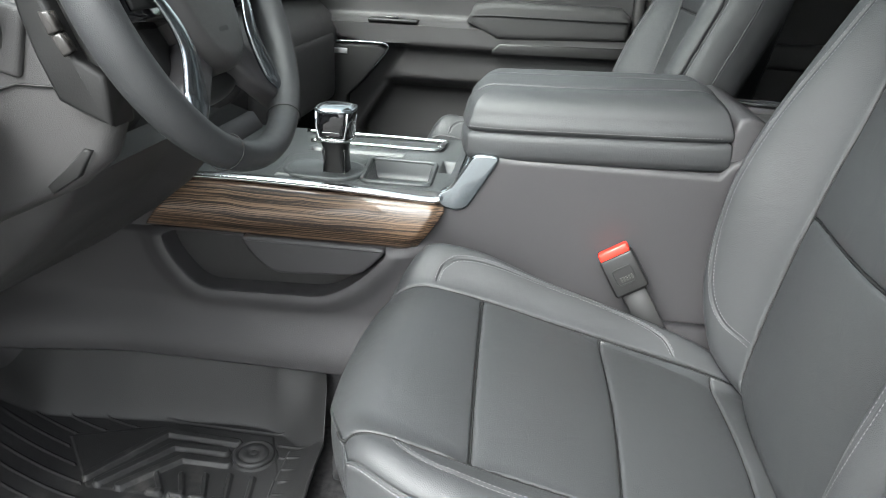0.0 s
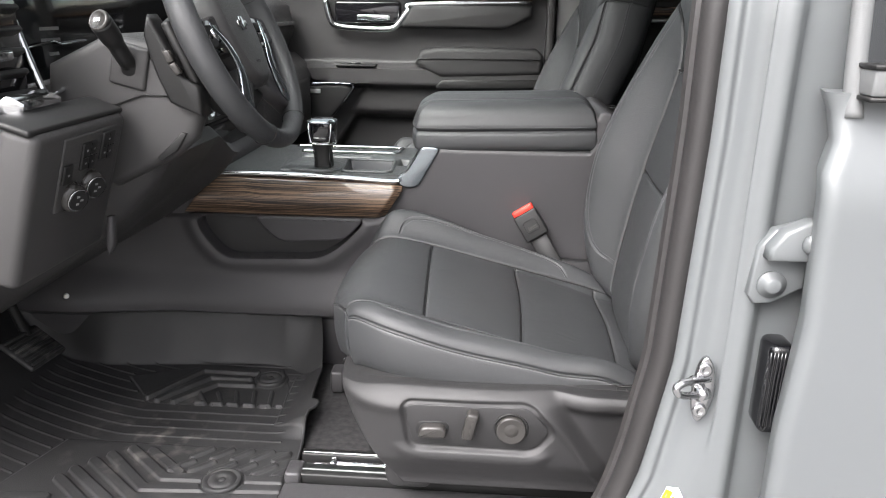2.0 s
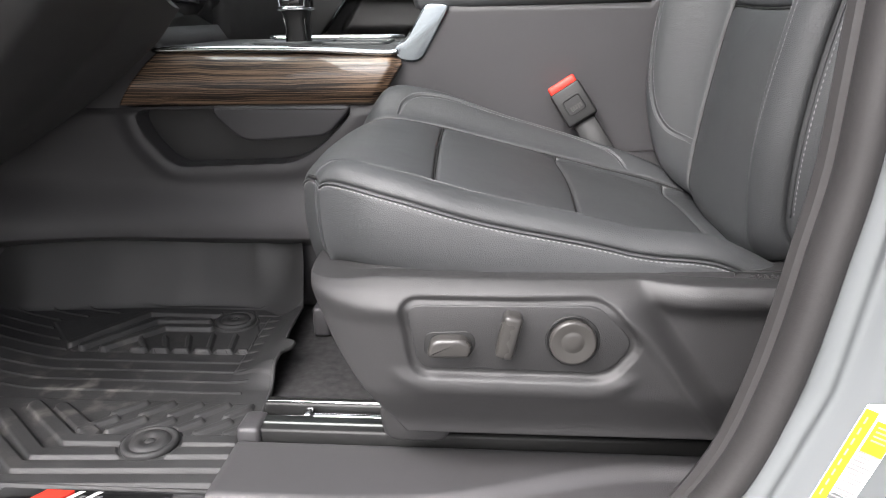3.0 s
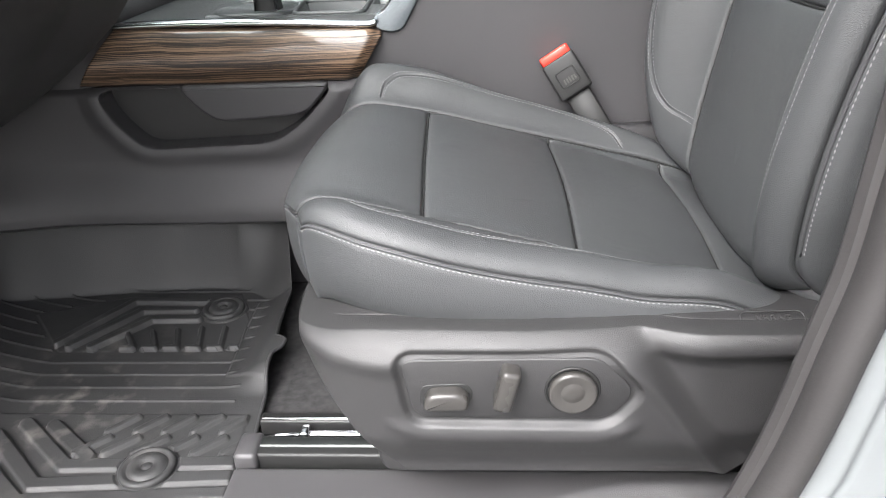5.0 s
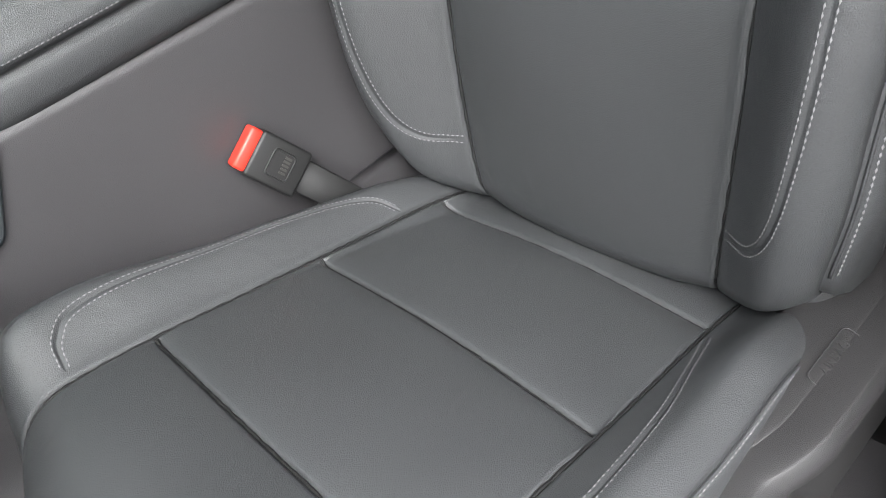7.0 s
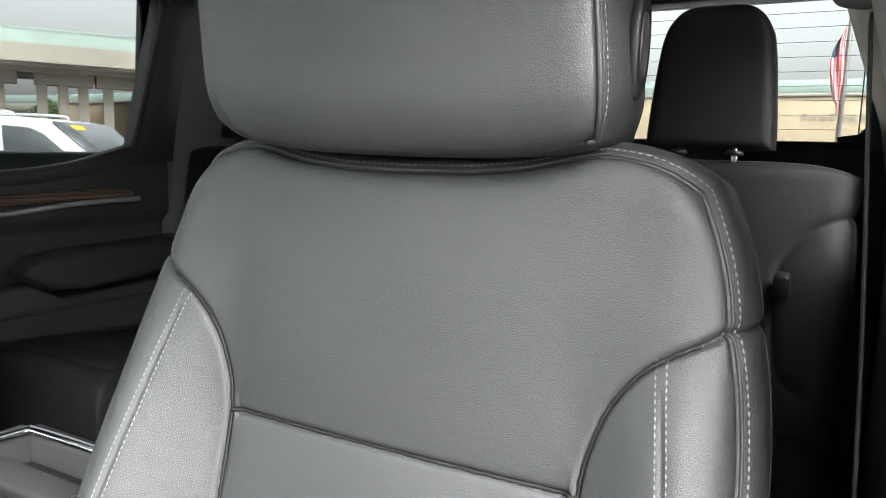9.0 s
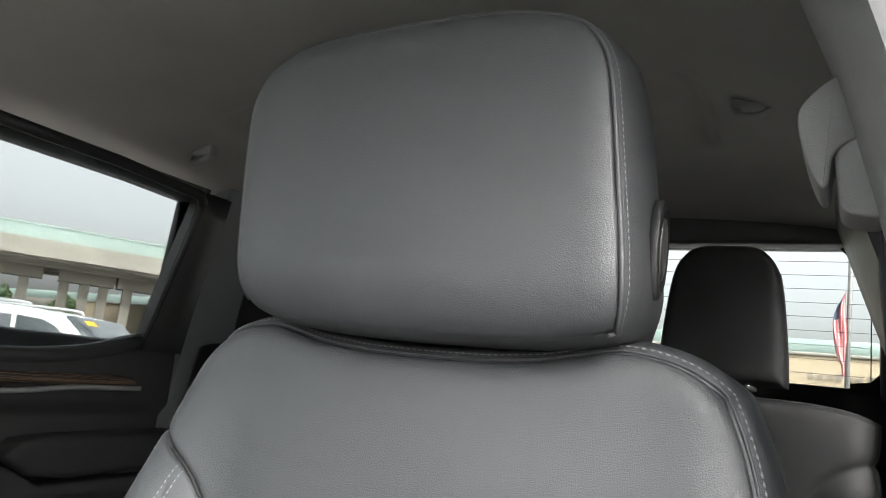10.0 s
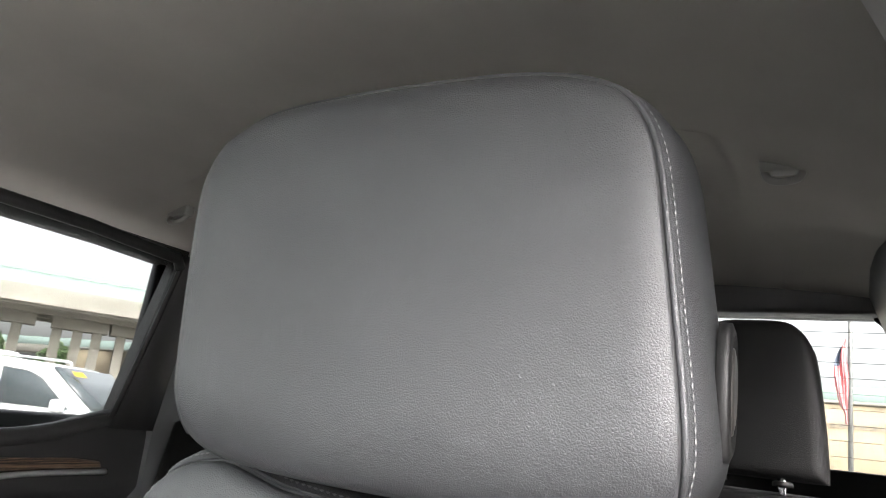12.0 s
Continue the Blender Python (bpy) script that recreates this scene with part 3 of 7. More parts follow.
# ---- doors ----
# passenger front door, seen across the cab
door_1 = thing("door_1", (0.2, 1.80, 0.0), "closed passenger door with black padded trim", "car door", kind="structure")
px, pz = np.meshgrid(np.linspace(-0.32, 0.685, 130), np.linspace(0.0, 0.90, 110))
panel = 1.815 + 0.0 * px
upper = smooth01((pz - 0.64) / 0.02)
ledge = smooth01((pz - 0.565 - 0.02 * smooth01((px + 0.05) / -0.15)) / 0.02) * (1 - smooth01((pz - 0.64) / 0.012))
panel = panel - 0.060 * ledge + 0.010 * upper
bolster = smooth01((inside(px, pz, [(0.70, 0.475), (0.70, 0.60), (0.10, 0.60), (0.04, 0.57), (-0.02, 0.475)]) + 0.004) / 0.02)
panel = panel - 0.020 * bolster * (1 - ledge)
pocket = smooth01((inside(px, pz, [(0.72, -0.05), (0.72, 0.468), (0.0, 0.468), (-0.09, 0.33), (-0.11, -0.05)]) + 0.002) / 0.02)
panel = panel + 0.05 * pocket
put("door_panel", sheet(np.stack([px, panel, pz], -1), (0, 0.035, 0)), DOOR_PLASTIC, door_1, sharp=60)
put("armrest_pad", prism([(0.225, 0.655), (0.245, 0.700), (0.30, 0.712), (0.64, 0.712), (0.665, 0.69), (0.66, 0.625), (0.315, 0.612)], "y", 1.745, 1.82, 0.018, 4), LEATHER_DARK, door_1)
put("armrest_seam", tube(np.array([(0.235, 1.7455, 0.672), (0.30, 1.7425, 0.676), (0.655, 1.7425, 0.676)]), 0.002, 6), LEATHER_DARK, door_1)
put("armrest_ledge", prism([(0.30, 0.585), (0.32, 0.603), (0.665, 0.610), (0.665, 0.578), (0.30, 0.572)], "y", 1.752, 1.81, 0.006), PLASTIC_DARK, door_1)
put("window_switch_plate", rbox((-0.05, 1.75, 0.640), (0.09, 1.80, 0.650), 0.004), PLASTIC_DARK, door_1)
put("window_switch", rbox((0.0, 1.755, 0.650), (0.035, 1.775, 0.656), 0.003), GLOSS, door_1)
spk = [(-0.30, 0.545), (-0.20, 0.572), (-0.03, 0.578), (0.005, 0.566), (-0.06, 0.478), (-0.11, 0.43), (-0.12, 0.10), (-0.30, 0.10)]
put("speaker_grille", prism(spk, "y", 1.752, 1.80, 0.008, 3), PLASTIC_DARK, door_1, "black speaker grille panel")
put("speaker_badge", rbox((-0.158, 1.748, 0.548), (-0.108, 1.753, 0.563), 0.001), ALU, door_1, "small silver speaker badge")
put("speaker_edge", tube(curve([(-0.28, 1.748, 0.556), (-0.19, 1.748, 0.578), (-0.04, 1.748, 0.584), (0.010, 1.748, 0.574), (-0.03, 1.752, 0.515)], 40), 0.0026, 8), SATIN, door_1)
put("door_pull_bezel", tube(curve([(-0.09, 1.80, 0.86), (-0.075, 1.795, 0.80), (-0.05, 1.792, 0.775), (0.03, 1.79, 0.768), (0.13, 1.79, 0.768), (0.165, 1.79, 0.785),
                                   (0.20, 1.79, 0.83), (0.23, 1.80, 0.85), (0.62, 1.80, 0.862)], 70), 0.011, 10), CHROME, door_1, "satin chrome door pull bezel")
put("door_release", rbox((0.02, 1.785, 0.795), (0.135, 1.805, 0.815), 0.006, 3), CHROME, door_1)
put("release_cup", rbox((-0.06, 1.80, 0.78), (0.17, 1.84, 0.86), 0.01), GLOSS, door_1)
put("upper_pad", prism([(0.205, 0.835), (0.175, 0.785), (0.185, 0.775), (0.54, 0.775), (0.62, 0.815), (0.62, 0.852), (0.22, 0.845)], "y", 1.775, 1.83, 0.012, 3), LEATHER_DARK, door_1)
put("wood_strip", rbox((0.20, 1.785, 0.870), (0.66, 1.83, 0.905), 0.008, 3), WOOD, door_1)
put("belt_cap", rbox((-0.33, 1.79, 0.895), (0.69, 1.87, 0.945), 0.012, 3), DOOR_PLASTIC, door_1)
put("outer_skin", rbox((-0.36, 1.885, -0.12), (0.715, 1.91, 0.93), 0.01), PAINT, door_1)
put("door_edge", rbox((0.672, 1.78, 0.0), (0.70, 1.90, 0.92), 0.008), SEAL, door_1)
g = put("pane", sheet(np.array([[(-0.30, 1.86, 0.90), (0.69, 1.86, 0.90)], [(-0.10, 1.785, 1.38), (0.70, 1.785, 1.38)]]), (0, 0.004, 0)), GLASS, door_1, smooth=False)
g.visible_shadow = False
structure("pillar_middle_far", prism([(1.84, -0.05), (1.91, -0.05), (1.91, 0.92), (1.83, 1.40), (1.75, 1.40), (1.80, 0.92)], "x", 0.705, 0.86, 0.012), TRIM_GREY,
          "grey trimmed pillar between the far doors", "pillar")

# passenger rear door, seen behind the driver's seat
door_2 = thing("door_2", (1.3, 1.78, 0.0), "closed rear passenger door with black trim and wood strip", "car door", kind="structure")
qx, qz = np.meshgrid(np.linspace(0.86, 1.80, 110), np.linspace(0.0, 1.0, 120))
belt = np.interp(qx, [0.86, 1.28, 1.40, 1.50, 1.60, 1.70, 1.80], [0.885, 0.893, 0.900, 0.916, 0.945, 0.970, 0.985])
qz = qz * belt
py = 1.775 + 0.018 * smooth01((0.80 - qz) / 0.04) - 0.03 * smooth01((0.62 - qz) / 0.04) * smooth01((qx - 0.9) / 0.1) + 0.05 * smooth01((0.36 - qz) / 0.04)
put("door_panel", sheet(np.stack([qx, py, qz], -1), (0, 0.04, 0)), DOOR_PLASTIC, door_2, sharp=60)
cap = curve([(0.86, 1.79, 0.88), (1.28, 1.79, 0.888), (1.40, 1.79, 0.896), (1.50, 1.79, 0.912), (1.60, 1.79, 0.942), (1.70, 1.79, 0.966), (1.80, 1.79, 0.98)], 60)
put("belt_cap", tube(cap, 0.022, 10), DOOR_PLASTIC, door_2)
put("wood_strip", prism([(0.90, 0.822), (0.90, 0.850), (1.55, 0.862), (1.615, 0.856), (1.622, 0.842), (1.30, 0.832)], "y", 1.752, 1.78, 0.006, 3), WOOD, door_2)
put("chrome_strip", tube(curve([(0.90, 1.757, 0.808), (1.28, 1.757, 0.815), (1.45, 1.756, 0.829), (1.635, 1.755, 0.834)], 40), 0.0065, 8), ALU, door_2, "satin silver strip")
put("armrest", prism([(1.30, 0.685), (1.335, 0.715), (1.42, 0.725), (1.74, 0.735), (1.76, 0.66), (1.46, 0.630), (1.36, 0.640)], "y", 1.70, 1.79, 0.02, 4), LEATHER_DARK, door_2)
put("lower_ledge", prism([(0.88, 0.64), (1.33, 0.655), (1.40, 0.615), (1.76, 0.625), (1.76, 0.585), (0.88, 0.585)], "y", 1.735, 1.79, 0.01, 3), DOOR_PLASTIC, door_2)
put("lock_knob", turned([(0.008, 0.0), (0.0045, 0.004), (0.004, 0.024), (0.005, 0.030), (0.002, 0.033)], Matrix.Translation((1.590, 1.779, 0.924)), 14), PLASTIC_DARK, door_2)
put("outer_skin", rbox((0.87, 1.885, -0.12), (1.85, 1.91, 0.95), 0.01), PAINT, door_2)
frame_pts = [(1.626, 1.762, 0.955), (1.642, 1.735, 1.08), (1.656, 1.70, 1.22), (1.664, 1.676, 1.322), (1.645, 1.671, 1.343), (1.40, 1.668, 1.355), (0.85, 1.668, 1.358)]
put("window_frame", prism([(1.650, 0.93), (1.76, 0.95), (1.74, 1.15), (1.72, 1.42), (1.680, 1.42)], "y", 1.765, 1.80, 0.01), PLASTIC_DARK, door_2)
fr = np.array([[(x, y, z) for x in (1.632, 1.64, 1.70, 1.745)] for y, z in ((1.768, 0.93), (1.745, 1.05), (1.715, 1.18), (1.685, 1.29), (1.672, 1.352))])
fr[:, :2, 0] += np.array([0, 0.010, 0.020, 0.028, 0.032])[:, None]
fr[:, 1:, 1] -= 0.012
put("rear_frame", sheet(fr, (0, 0.05, 0)), DOOR_PLASTIC, door_2)
put("top_frame", tube(np.array(frame_pts)[3:], 0.014, 10), PLASTIC_DARK, door_2)
put("rear_seal", tube(curve(np.array(frame_pts)[:5], 30), 0.007, 8), SEAL, door_2)
g = put("pane", sheet(np.array([[(0.86, 1.795, 0.86), (1.69, 1.795, 0.86)], [(0.86, 1.74, 1.10), (1.69, 1.74, 1.10)], [(0.86, 1.685, 1.37), (1.69, 1.685, 1.37)]]), (0, 0.004, 0)),
        GLASS_SIDE, door_2, smooth=False)
# rear quarter trim
ct = np.array([[(x, y - float(np.interp(z, [0.9, 1.45], [0, 0.10])), z) for x, y in ((1.735, 1.795), (1.75, 1.765), (1.82, 1.755), (1.95, 1.745), (2.08, 1.742), (2.14, 1.762))]
               for z in np.linspace(0.0, 1.42, 40)])
structure("pillar_rear_far", sheet(ct, (0, 0.05, 0)), TRIM_DARK, "grey fabric-covered rear pillar trim", "pillar")
ct2 = ct.copy()
ct2[:, :, 1] = 2 * YMID - ct2[:, :, 1]
ct2[:, :, 1] += (-0.030 + 0.16 * np.clip(ct2[:, :, 2] - 1.05, 0, 0.3) - 0.05)
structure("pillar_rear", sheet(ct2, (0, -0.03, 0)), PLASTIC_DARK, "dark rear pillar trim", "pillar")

# driver's side rear door, closed, seen from outside
door_3 = thing("door_3", (1.3, -0.05, 0.0), "closed rear door in glossy grey paint", "car door", kind="structure")
sx, sz = np.meshgrid(np.linspace(0, 1, 60), np.linspace(-0.12, 0.765, 90))
lead = np.interp(sz, [0.286, 0.391, 0.523, 0.660, 0.686, 0.716, 0.746, 0.763], [0.832, 0.831, 0.840, 0.836, 0.835, 0.847, 0.844, 0.835])
dx = lead + (1.80 - lead) * sx ** 3
dy = -0.080 - 0.006 * smooth01((0.66 - sz) / 0.25) + 0.010 * smooth01((0.25 - sz) / 0.3) + 0.034 * smooth01((sz - 0.640) / 0.12) ** 1.3
dy = dy + roll(dx - lead, 0.016, 0.014)
put("outer_skin", sheet(np.stack([dx, dy, sz], -1), (0.012, 0.04, 0)), PAINT, door_3, sharp=70)
put("belt_moulding", rbox((0.862, -0.074, 0.764), (1.80, -0.030, 0.790), 0.003, 2), TRIM_DARK, door_3, "grey belt moulding under the glass")
put("moulding_lip", rbox((0.860, -0.076, 0.790), (1.80, -0.034, 0.7945), 0.001, 1), PLASTIC_DARK, door_3)
put("moulding_gap", rbox((0.860, -0.0765, 0.7595), (1.80, -0.034, 0.764), 0.001, 1), PLASTIC_DARK, door_3)
put("window_seal", tube(curve([(0.862, -0.045, 0.74), (0.862, -0.030, 0.80), (0.868, 0.02, 1.05), (0.875, 0.07, 1.36)], 30), 0.010, 10), TRIM_DARK, door_3)
put("pane", sheet(np.array([[(0.872, -0.025, 0.78), (1.70, -0.025, 0.78)], [(0.88, 0.02, 1.06), (1.66, 0.02, 1.06)], [(0.89, 0.08, 1.37), (1.62, 0.08, 1.37)]]), (0, 0.004, 0)),
    GLASS_TINT, door_3, "dark tinted side glass", smooth=False)
put("inner_panel", rbox((0.90, 0.05, -0.02), (1.78, 0.10, 0.90), 0.02), DOOR_PLASTIC, door_3)
put("top_frame", tube(curve([(0.86, 0.075, 1.37), (1.3, 0.078, 1.385), (1.72, 0.075, 1.36), (1.80, 0.03, 1.0)], 40), 0.03, 10), PLASTIC_DARK, door_3)
structure("rear_quarter", prism([(1.80, -0.15), (2.25, -0.15), (2.25, 1.36), (1.86, 1.36), (1.80, 0.95)], "y", -0.03, 0.03, 0.01), PAINT, "grey painted rear corner of the cab", "body panel")

# driver's door, standing wide open beside the camera
door_4 = thing("door_4", (-0.74, -0.02, 0.0), "open front door in grey paint with dark inner trim", "car door", kind="structure")
swing = Matrix.Translation((-0.74, -0.02, 0.0)) @ Matrix.Rotation(radians(-112), 4, "Z")
put("outer_skin", rbox((0.0, -0.075, -0.12), (1.10, -0.045, 0.80), 0.012, 2, swing), PAINT, door_4)
put("door_panel", rbox((0.02, -0.045, -0.08), (1.07, 0.045, 0.83), 0.025, 3, swing), DOOR_PLASTIC, door_4)
put("armrest", rbox((0.30, 0.045, 0.52), (0.98, 0.115, 0.60), 0.02, 3, swing), LEATHER_DARK, door_4)
put("window_frame", moved(tube(curve([(0.30, -0.02, 0.80), (0.62, -0.01, 1.08), (0.86, 0.03, 1.33), (1.04, 0.03, 1.34), (1.07, -0.02, 0.80)], 40), 0.024, 8), swing), PLASTIC_DARK, door_4)
pane4 = put("pane", moved(sheet(np.array([[(0.32, -0.02, 0.80), (1.06, -0.02, 0.80)], [(0.86, 0.03, 1.32), (1.04, 0.03, 1.32)]]), (0, 0.004, 0)), swing), GLASS, door_4, smooth=False)
pane4.visible_shadow = False

# striker, hinge, wiring boot and stickers on the pillar
striker = thing("door_striker", (0.775, 0.005, 0.40), "bright steel door striker bolted to the pillar", "striker")
plate = [tuple(p) for p in curve([(0.770, 0.446), (0.780, 0.432), (0.784, 0.40), (0.778, 0.372), (0.768, 0.358), (0.760, 0.370), (0.757, 0.40), (0.761, 0.434)], 40, closed=True)]
put("striker_plate", prism(plate, "y", -0.001, 0.008, 0.002), STEEL, striker)
put("striker_loop", tube(curve([(0.775, 0.002, 0.417), (0.758, -0.008, 0.419), (0.748, -0.014, 0.420), (0.737, -0.020, 0.420), (0.731, -0.023, 0.416), (0.733, -0.023, 0.409), (0.740, -0.019, 0.404), (0.750, -0.013, 0.401), (0.760, -0.008, 0.399),
                                (0.776, 0.002, 0.398)], 60), 0.0048, 12), STEEL, striker)
put("loop_collar", tube(np.array([(0.774, 0.002, 0.398), (0.762, -0.006, 0.3985)]), 0.0085, 14), STEEL, striker)
put("latch_tongue", tube(np.array([(0.768, -0.002, 0.408), (0.752, -0.006, 0.421)]), 0.004, 8), STEEL, striker)
for z in (0.431, 0.375):
    put("bolt", turned([(0.009, 0.0), (0.009, 0.003), (0.006, 0.005), (0.004, 0.004), (0.002, 0.003)], Matrix.Translation((0.768, -0.001, z)) @ Matrix.Rotation(radians(90), 4, "X"), 18), STEEL, striker)
hinge = put("hinge", prism([(0.798, 0.535), (0.803, 0.592), (0.818, 0.612), (0.85, 0.622), (0.86, 0.59), (0.858, 0.545), (0.825, 0.525), (0.806, 0.524)], "y", -0.016, 0.002, 0.003), PAINT, door_3)
put("hinge_arm", prism([(0.808, 0.582), (0.809, 0.596), (0.822, 0.615), (0.846, 0.628), (0.872, 0.628), (0.872, 0.582)], "y", -0.036, -0.012, 0.004), PAINT, hinge)
put("bolt", turned([(0.016, 0.0), (0.016, 0.003), (0.0095, 0.004), (0.0095, 0.009), (0.006, 0.010)], Matrix.Translation((0.822, -0.016, 0.549)) @ Matrix.Rotation(radians(90), 4, "X"), 24), PAINT, hinge)
put("hinge_pin", turned([(0.006, 0.0), (0.012, 0.002), (0.012, 0.006), (0.007, 0.010)], Matrix.Translation((0.851, -0.035, 0.604)) @ Matrix.Rotation(radians(90), 4, "X"), 20), PAINT, hinge)
boot = put("wiring_boot", rbox((0.828, -0.034, 0.364), (0.858, 0.010, 0.480), 0.010, 4), GLOSS, door_3, "black ribbed rubber wiring boot")
for k in range(5):
    put("boot_rib", tube(curve([(0.829 + 0.004 * k, -0.033, 0.374), (0.827 + 0.004 * k, -0.037, 0.42), (0.829 + 0.004 * k, -0.033, 0.472)], 12), 0.0016, 6), GLOSS, boot)
plug = thing("drain_plug", (0.835, 0.0, 0.217), "black rubber plug in the painted pillar", "plug")
put("plug_body", turned([(0.016, 0.0), (0.0155, 0.003), (0.012, 0.004), (0.010, 0.001), (0.002, 0.001)], Matrix.Translation((0.836, -0.001, 0.217)) @ Matrix.Rotation(radians(90), 4, "X"), 24), GLOSS, plug)

sticker = thing("warning_label", (0.75, 0.01, 0.20), "yellow and white warning label stuck on the painted pillar", "label")
sm = Matrix.Translation((0.744, 0.0125, 0.21)) @ Matrix.Rotation(radians(-16), 4, "Z") @ Matrix.Rotation(radians(17), 4, "Y")
put("white_sheet", moved(prism([(-0.011, -0.085), (0.016, -0.085), (0.017, 0.032), (0.002, 0.047), (-0.011, 0.041)], "y", -0.0012, 0.0, 0.0), sm), WHITE_MARK, sticker, smooth=False)
put("yellow_band", rbox((-0.0105, -0.0018, -0.075), (-0.0015, -0.0012, 0.038), 0.0, 1, sm), YELLOW, sticker, smooth=False)
put("yellow_block", rbox((0.0005, -0.0018, 0.004), (0.0160, -0.0012, 0.032), 0.0, 1, sm), YELLOW, sticker, smooth=False)
for k in range(20):
    put("print_line", rbox((-0.001, -0.0022, 0.003 - 0.004 * k), (0.0145 - 0.003 * (k % 3), -0.0013, 0.0042 - 0.004 * k), 0.0, 1, sm), PRINT, sticker, smooth=False)
for k in range(8):
    put("print_mark", rbox((-0.0075, -0.0023, 0.026 - 0.010 * k), (-0.0063, -0.0017, 0.032 - 0.010 * k), 0.0, 1, sm), PRINT, sticker, smooth=False)
for k in range(4):
    put("print_line", rbox((0.003, -0.0023, 0.027 - 0.004 * k), (0.013, -0.0017, 0.0282 - 0.004 * k), 0.0, 1, sm), PRINT, sticker, smooth=False)

# ---- front seats ----
cushion_width = smooth_table([0.22, 0.26, 0.30, 0.34, 0.40, 0.50, 0.60, 0.66, 0.80], [0.172, 0.199, 0.230, 0.252, 0.263, 0.263, 0.258, 0.254, 0.244], 0.015)
inner_width = smooth_table([0.22, 0.27, 0.35, 0.45, 0.65, 0.80], [0.236, 0.256, 0.266, 0.262, 0.256, 0.248], 0.02)
cushion_top = smooth_table([0.20, 0.26, 0.31, 0.384, 0.565, 0.735, 0.86], [0.368, 0.372, 0.372, 0.358, 0.306, 0.254, 0.214], 0.02)


def cushion_face(u, v):
    front = 0.214 + np.where(u > 0, 0.042 * np.abs(u) ** 3, 0.062 * np.abs(u) ** 2.5)
    x = front + (0.84 - front) * (v + 1) / 2
    w = np.where(u > 0, inner_width(x), cushion_width(x))
    y = YC + u * w
    side = np.abs(u)
    bulge = np.where(u > 0, 0.037 + 0.010 * smooth01((0.50 - x) / 0.15), 0.010 + 0.013 * smooth01((x - 0.42) / 0.2) + 0.018 * smooth01((x - 0.60) / 0.12)) * smooth01((side - 0.66) / 0.25) * smooth01((x - 0.21) / 0.08) * smooth01((0.92 - x) / 0.25)
    z = cushion_top(x) + bulge
    fall_side = roll((1 - side) * w, 0.034, np.where(u > 0, 0.026, 0.024))
    fall_front = roll(x - front, 0.075, 0.066 - 0.038 * smooth01((-u - 0.25) / 0.6))
    z = z - (fall_side**3 + fall_front**3) ** (1 / 3)
    z = z + 0.006 * np.cos(np.clip(u / 0.75, -1, 1) * math.pi / 2) * smooth01((x - 0.22) / 0.1)
    return np.stack([x, y, z], -1)


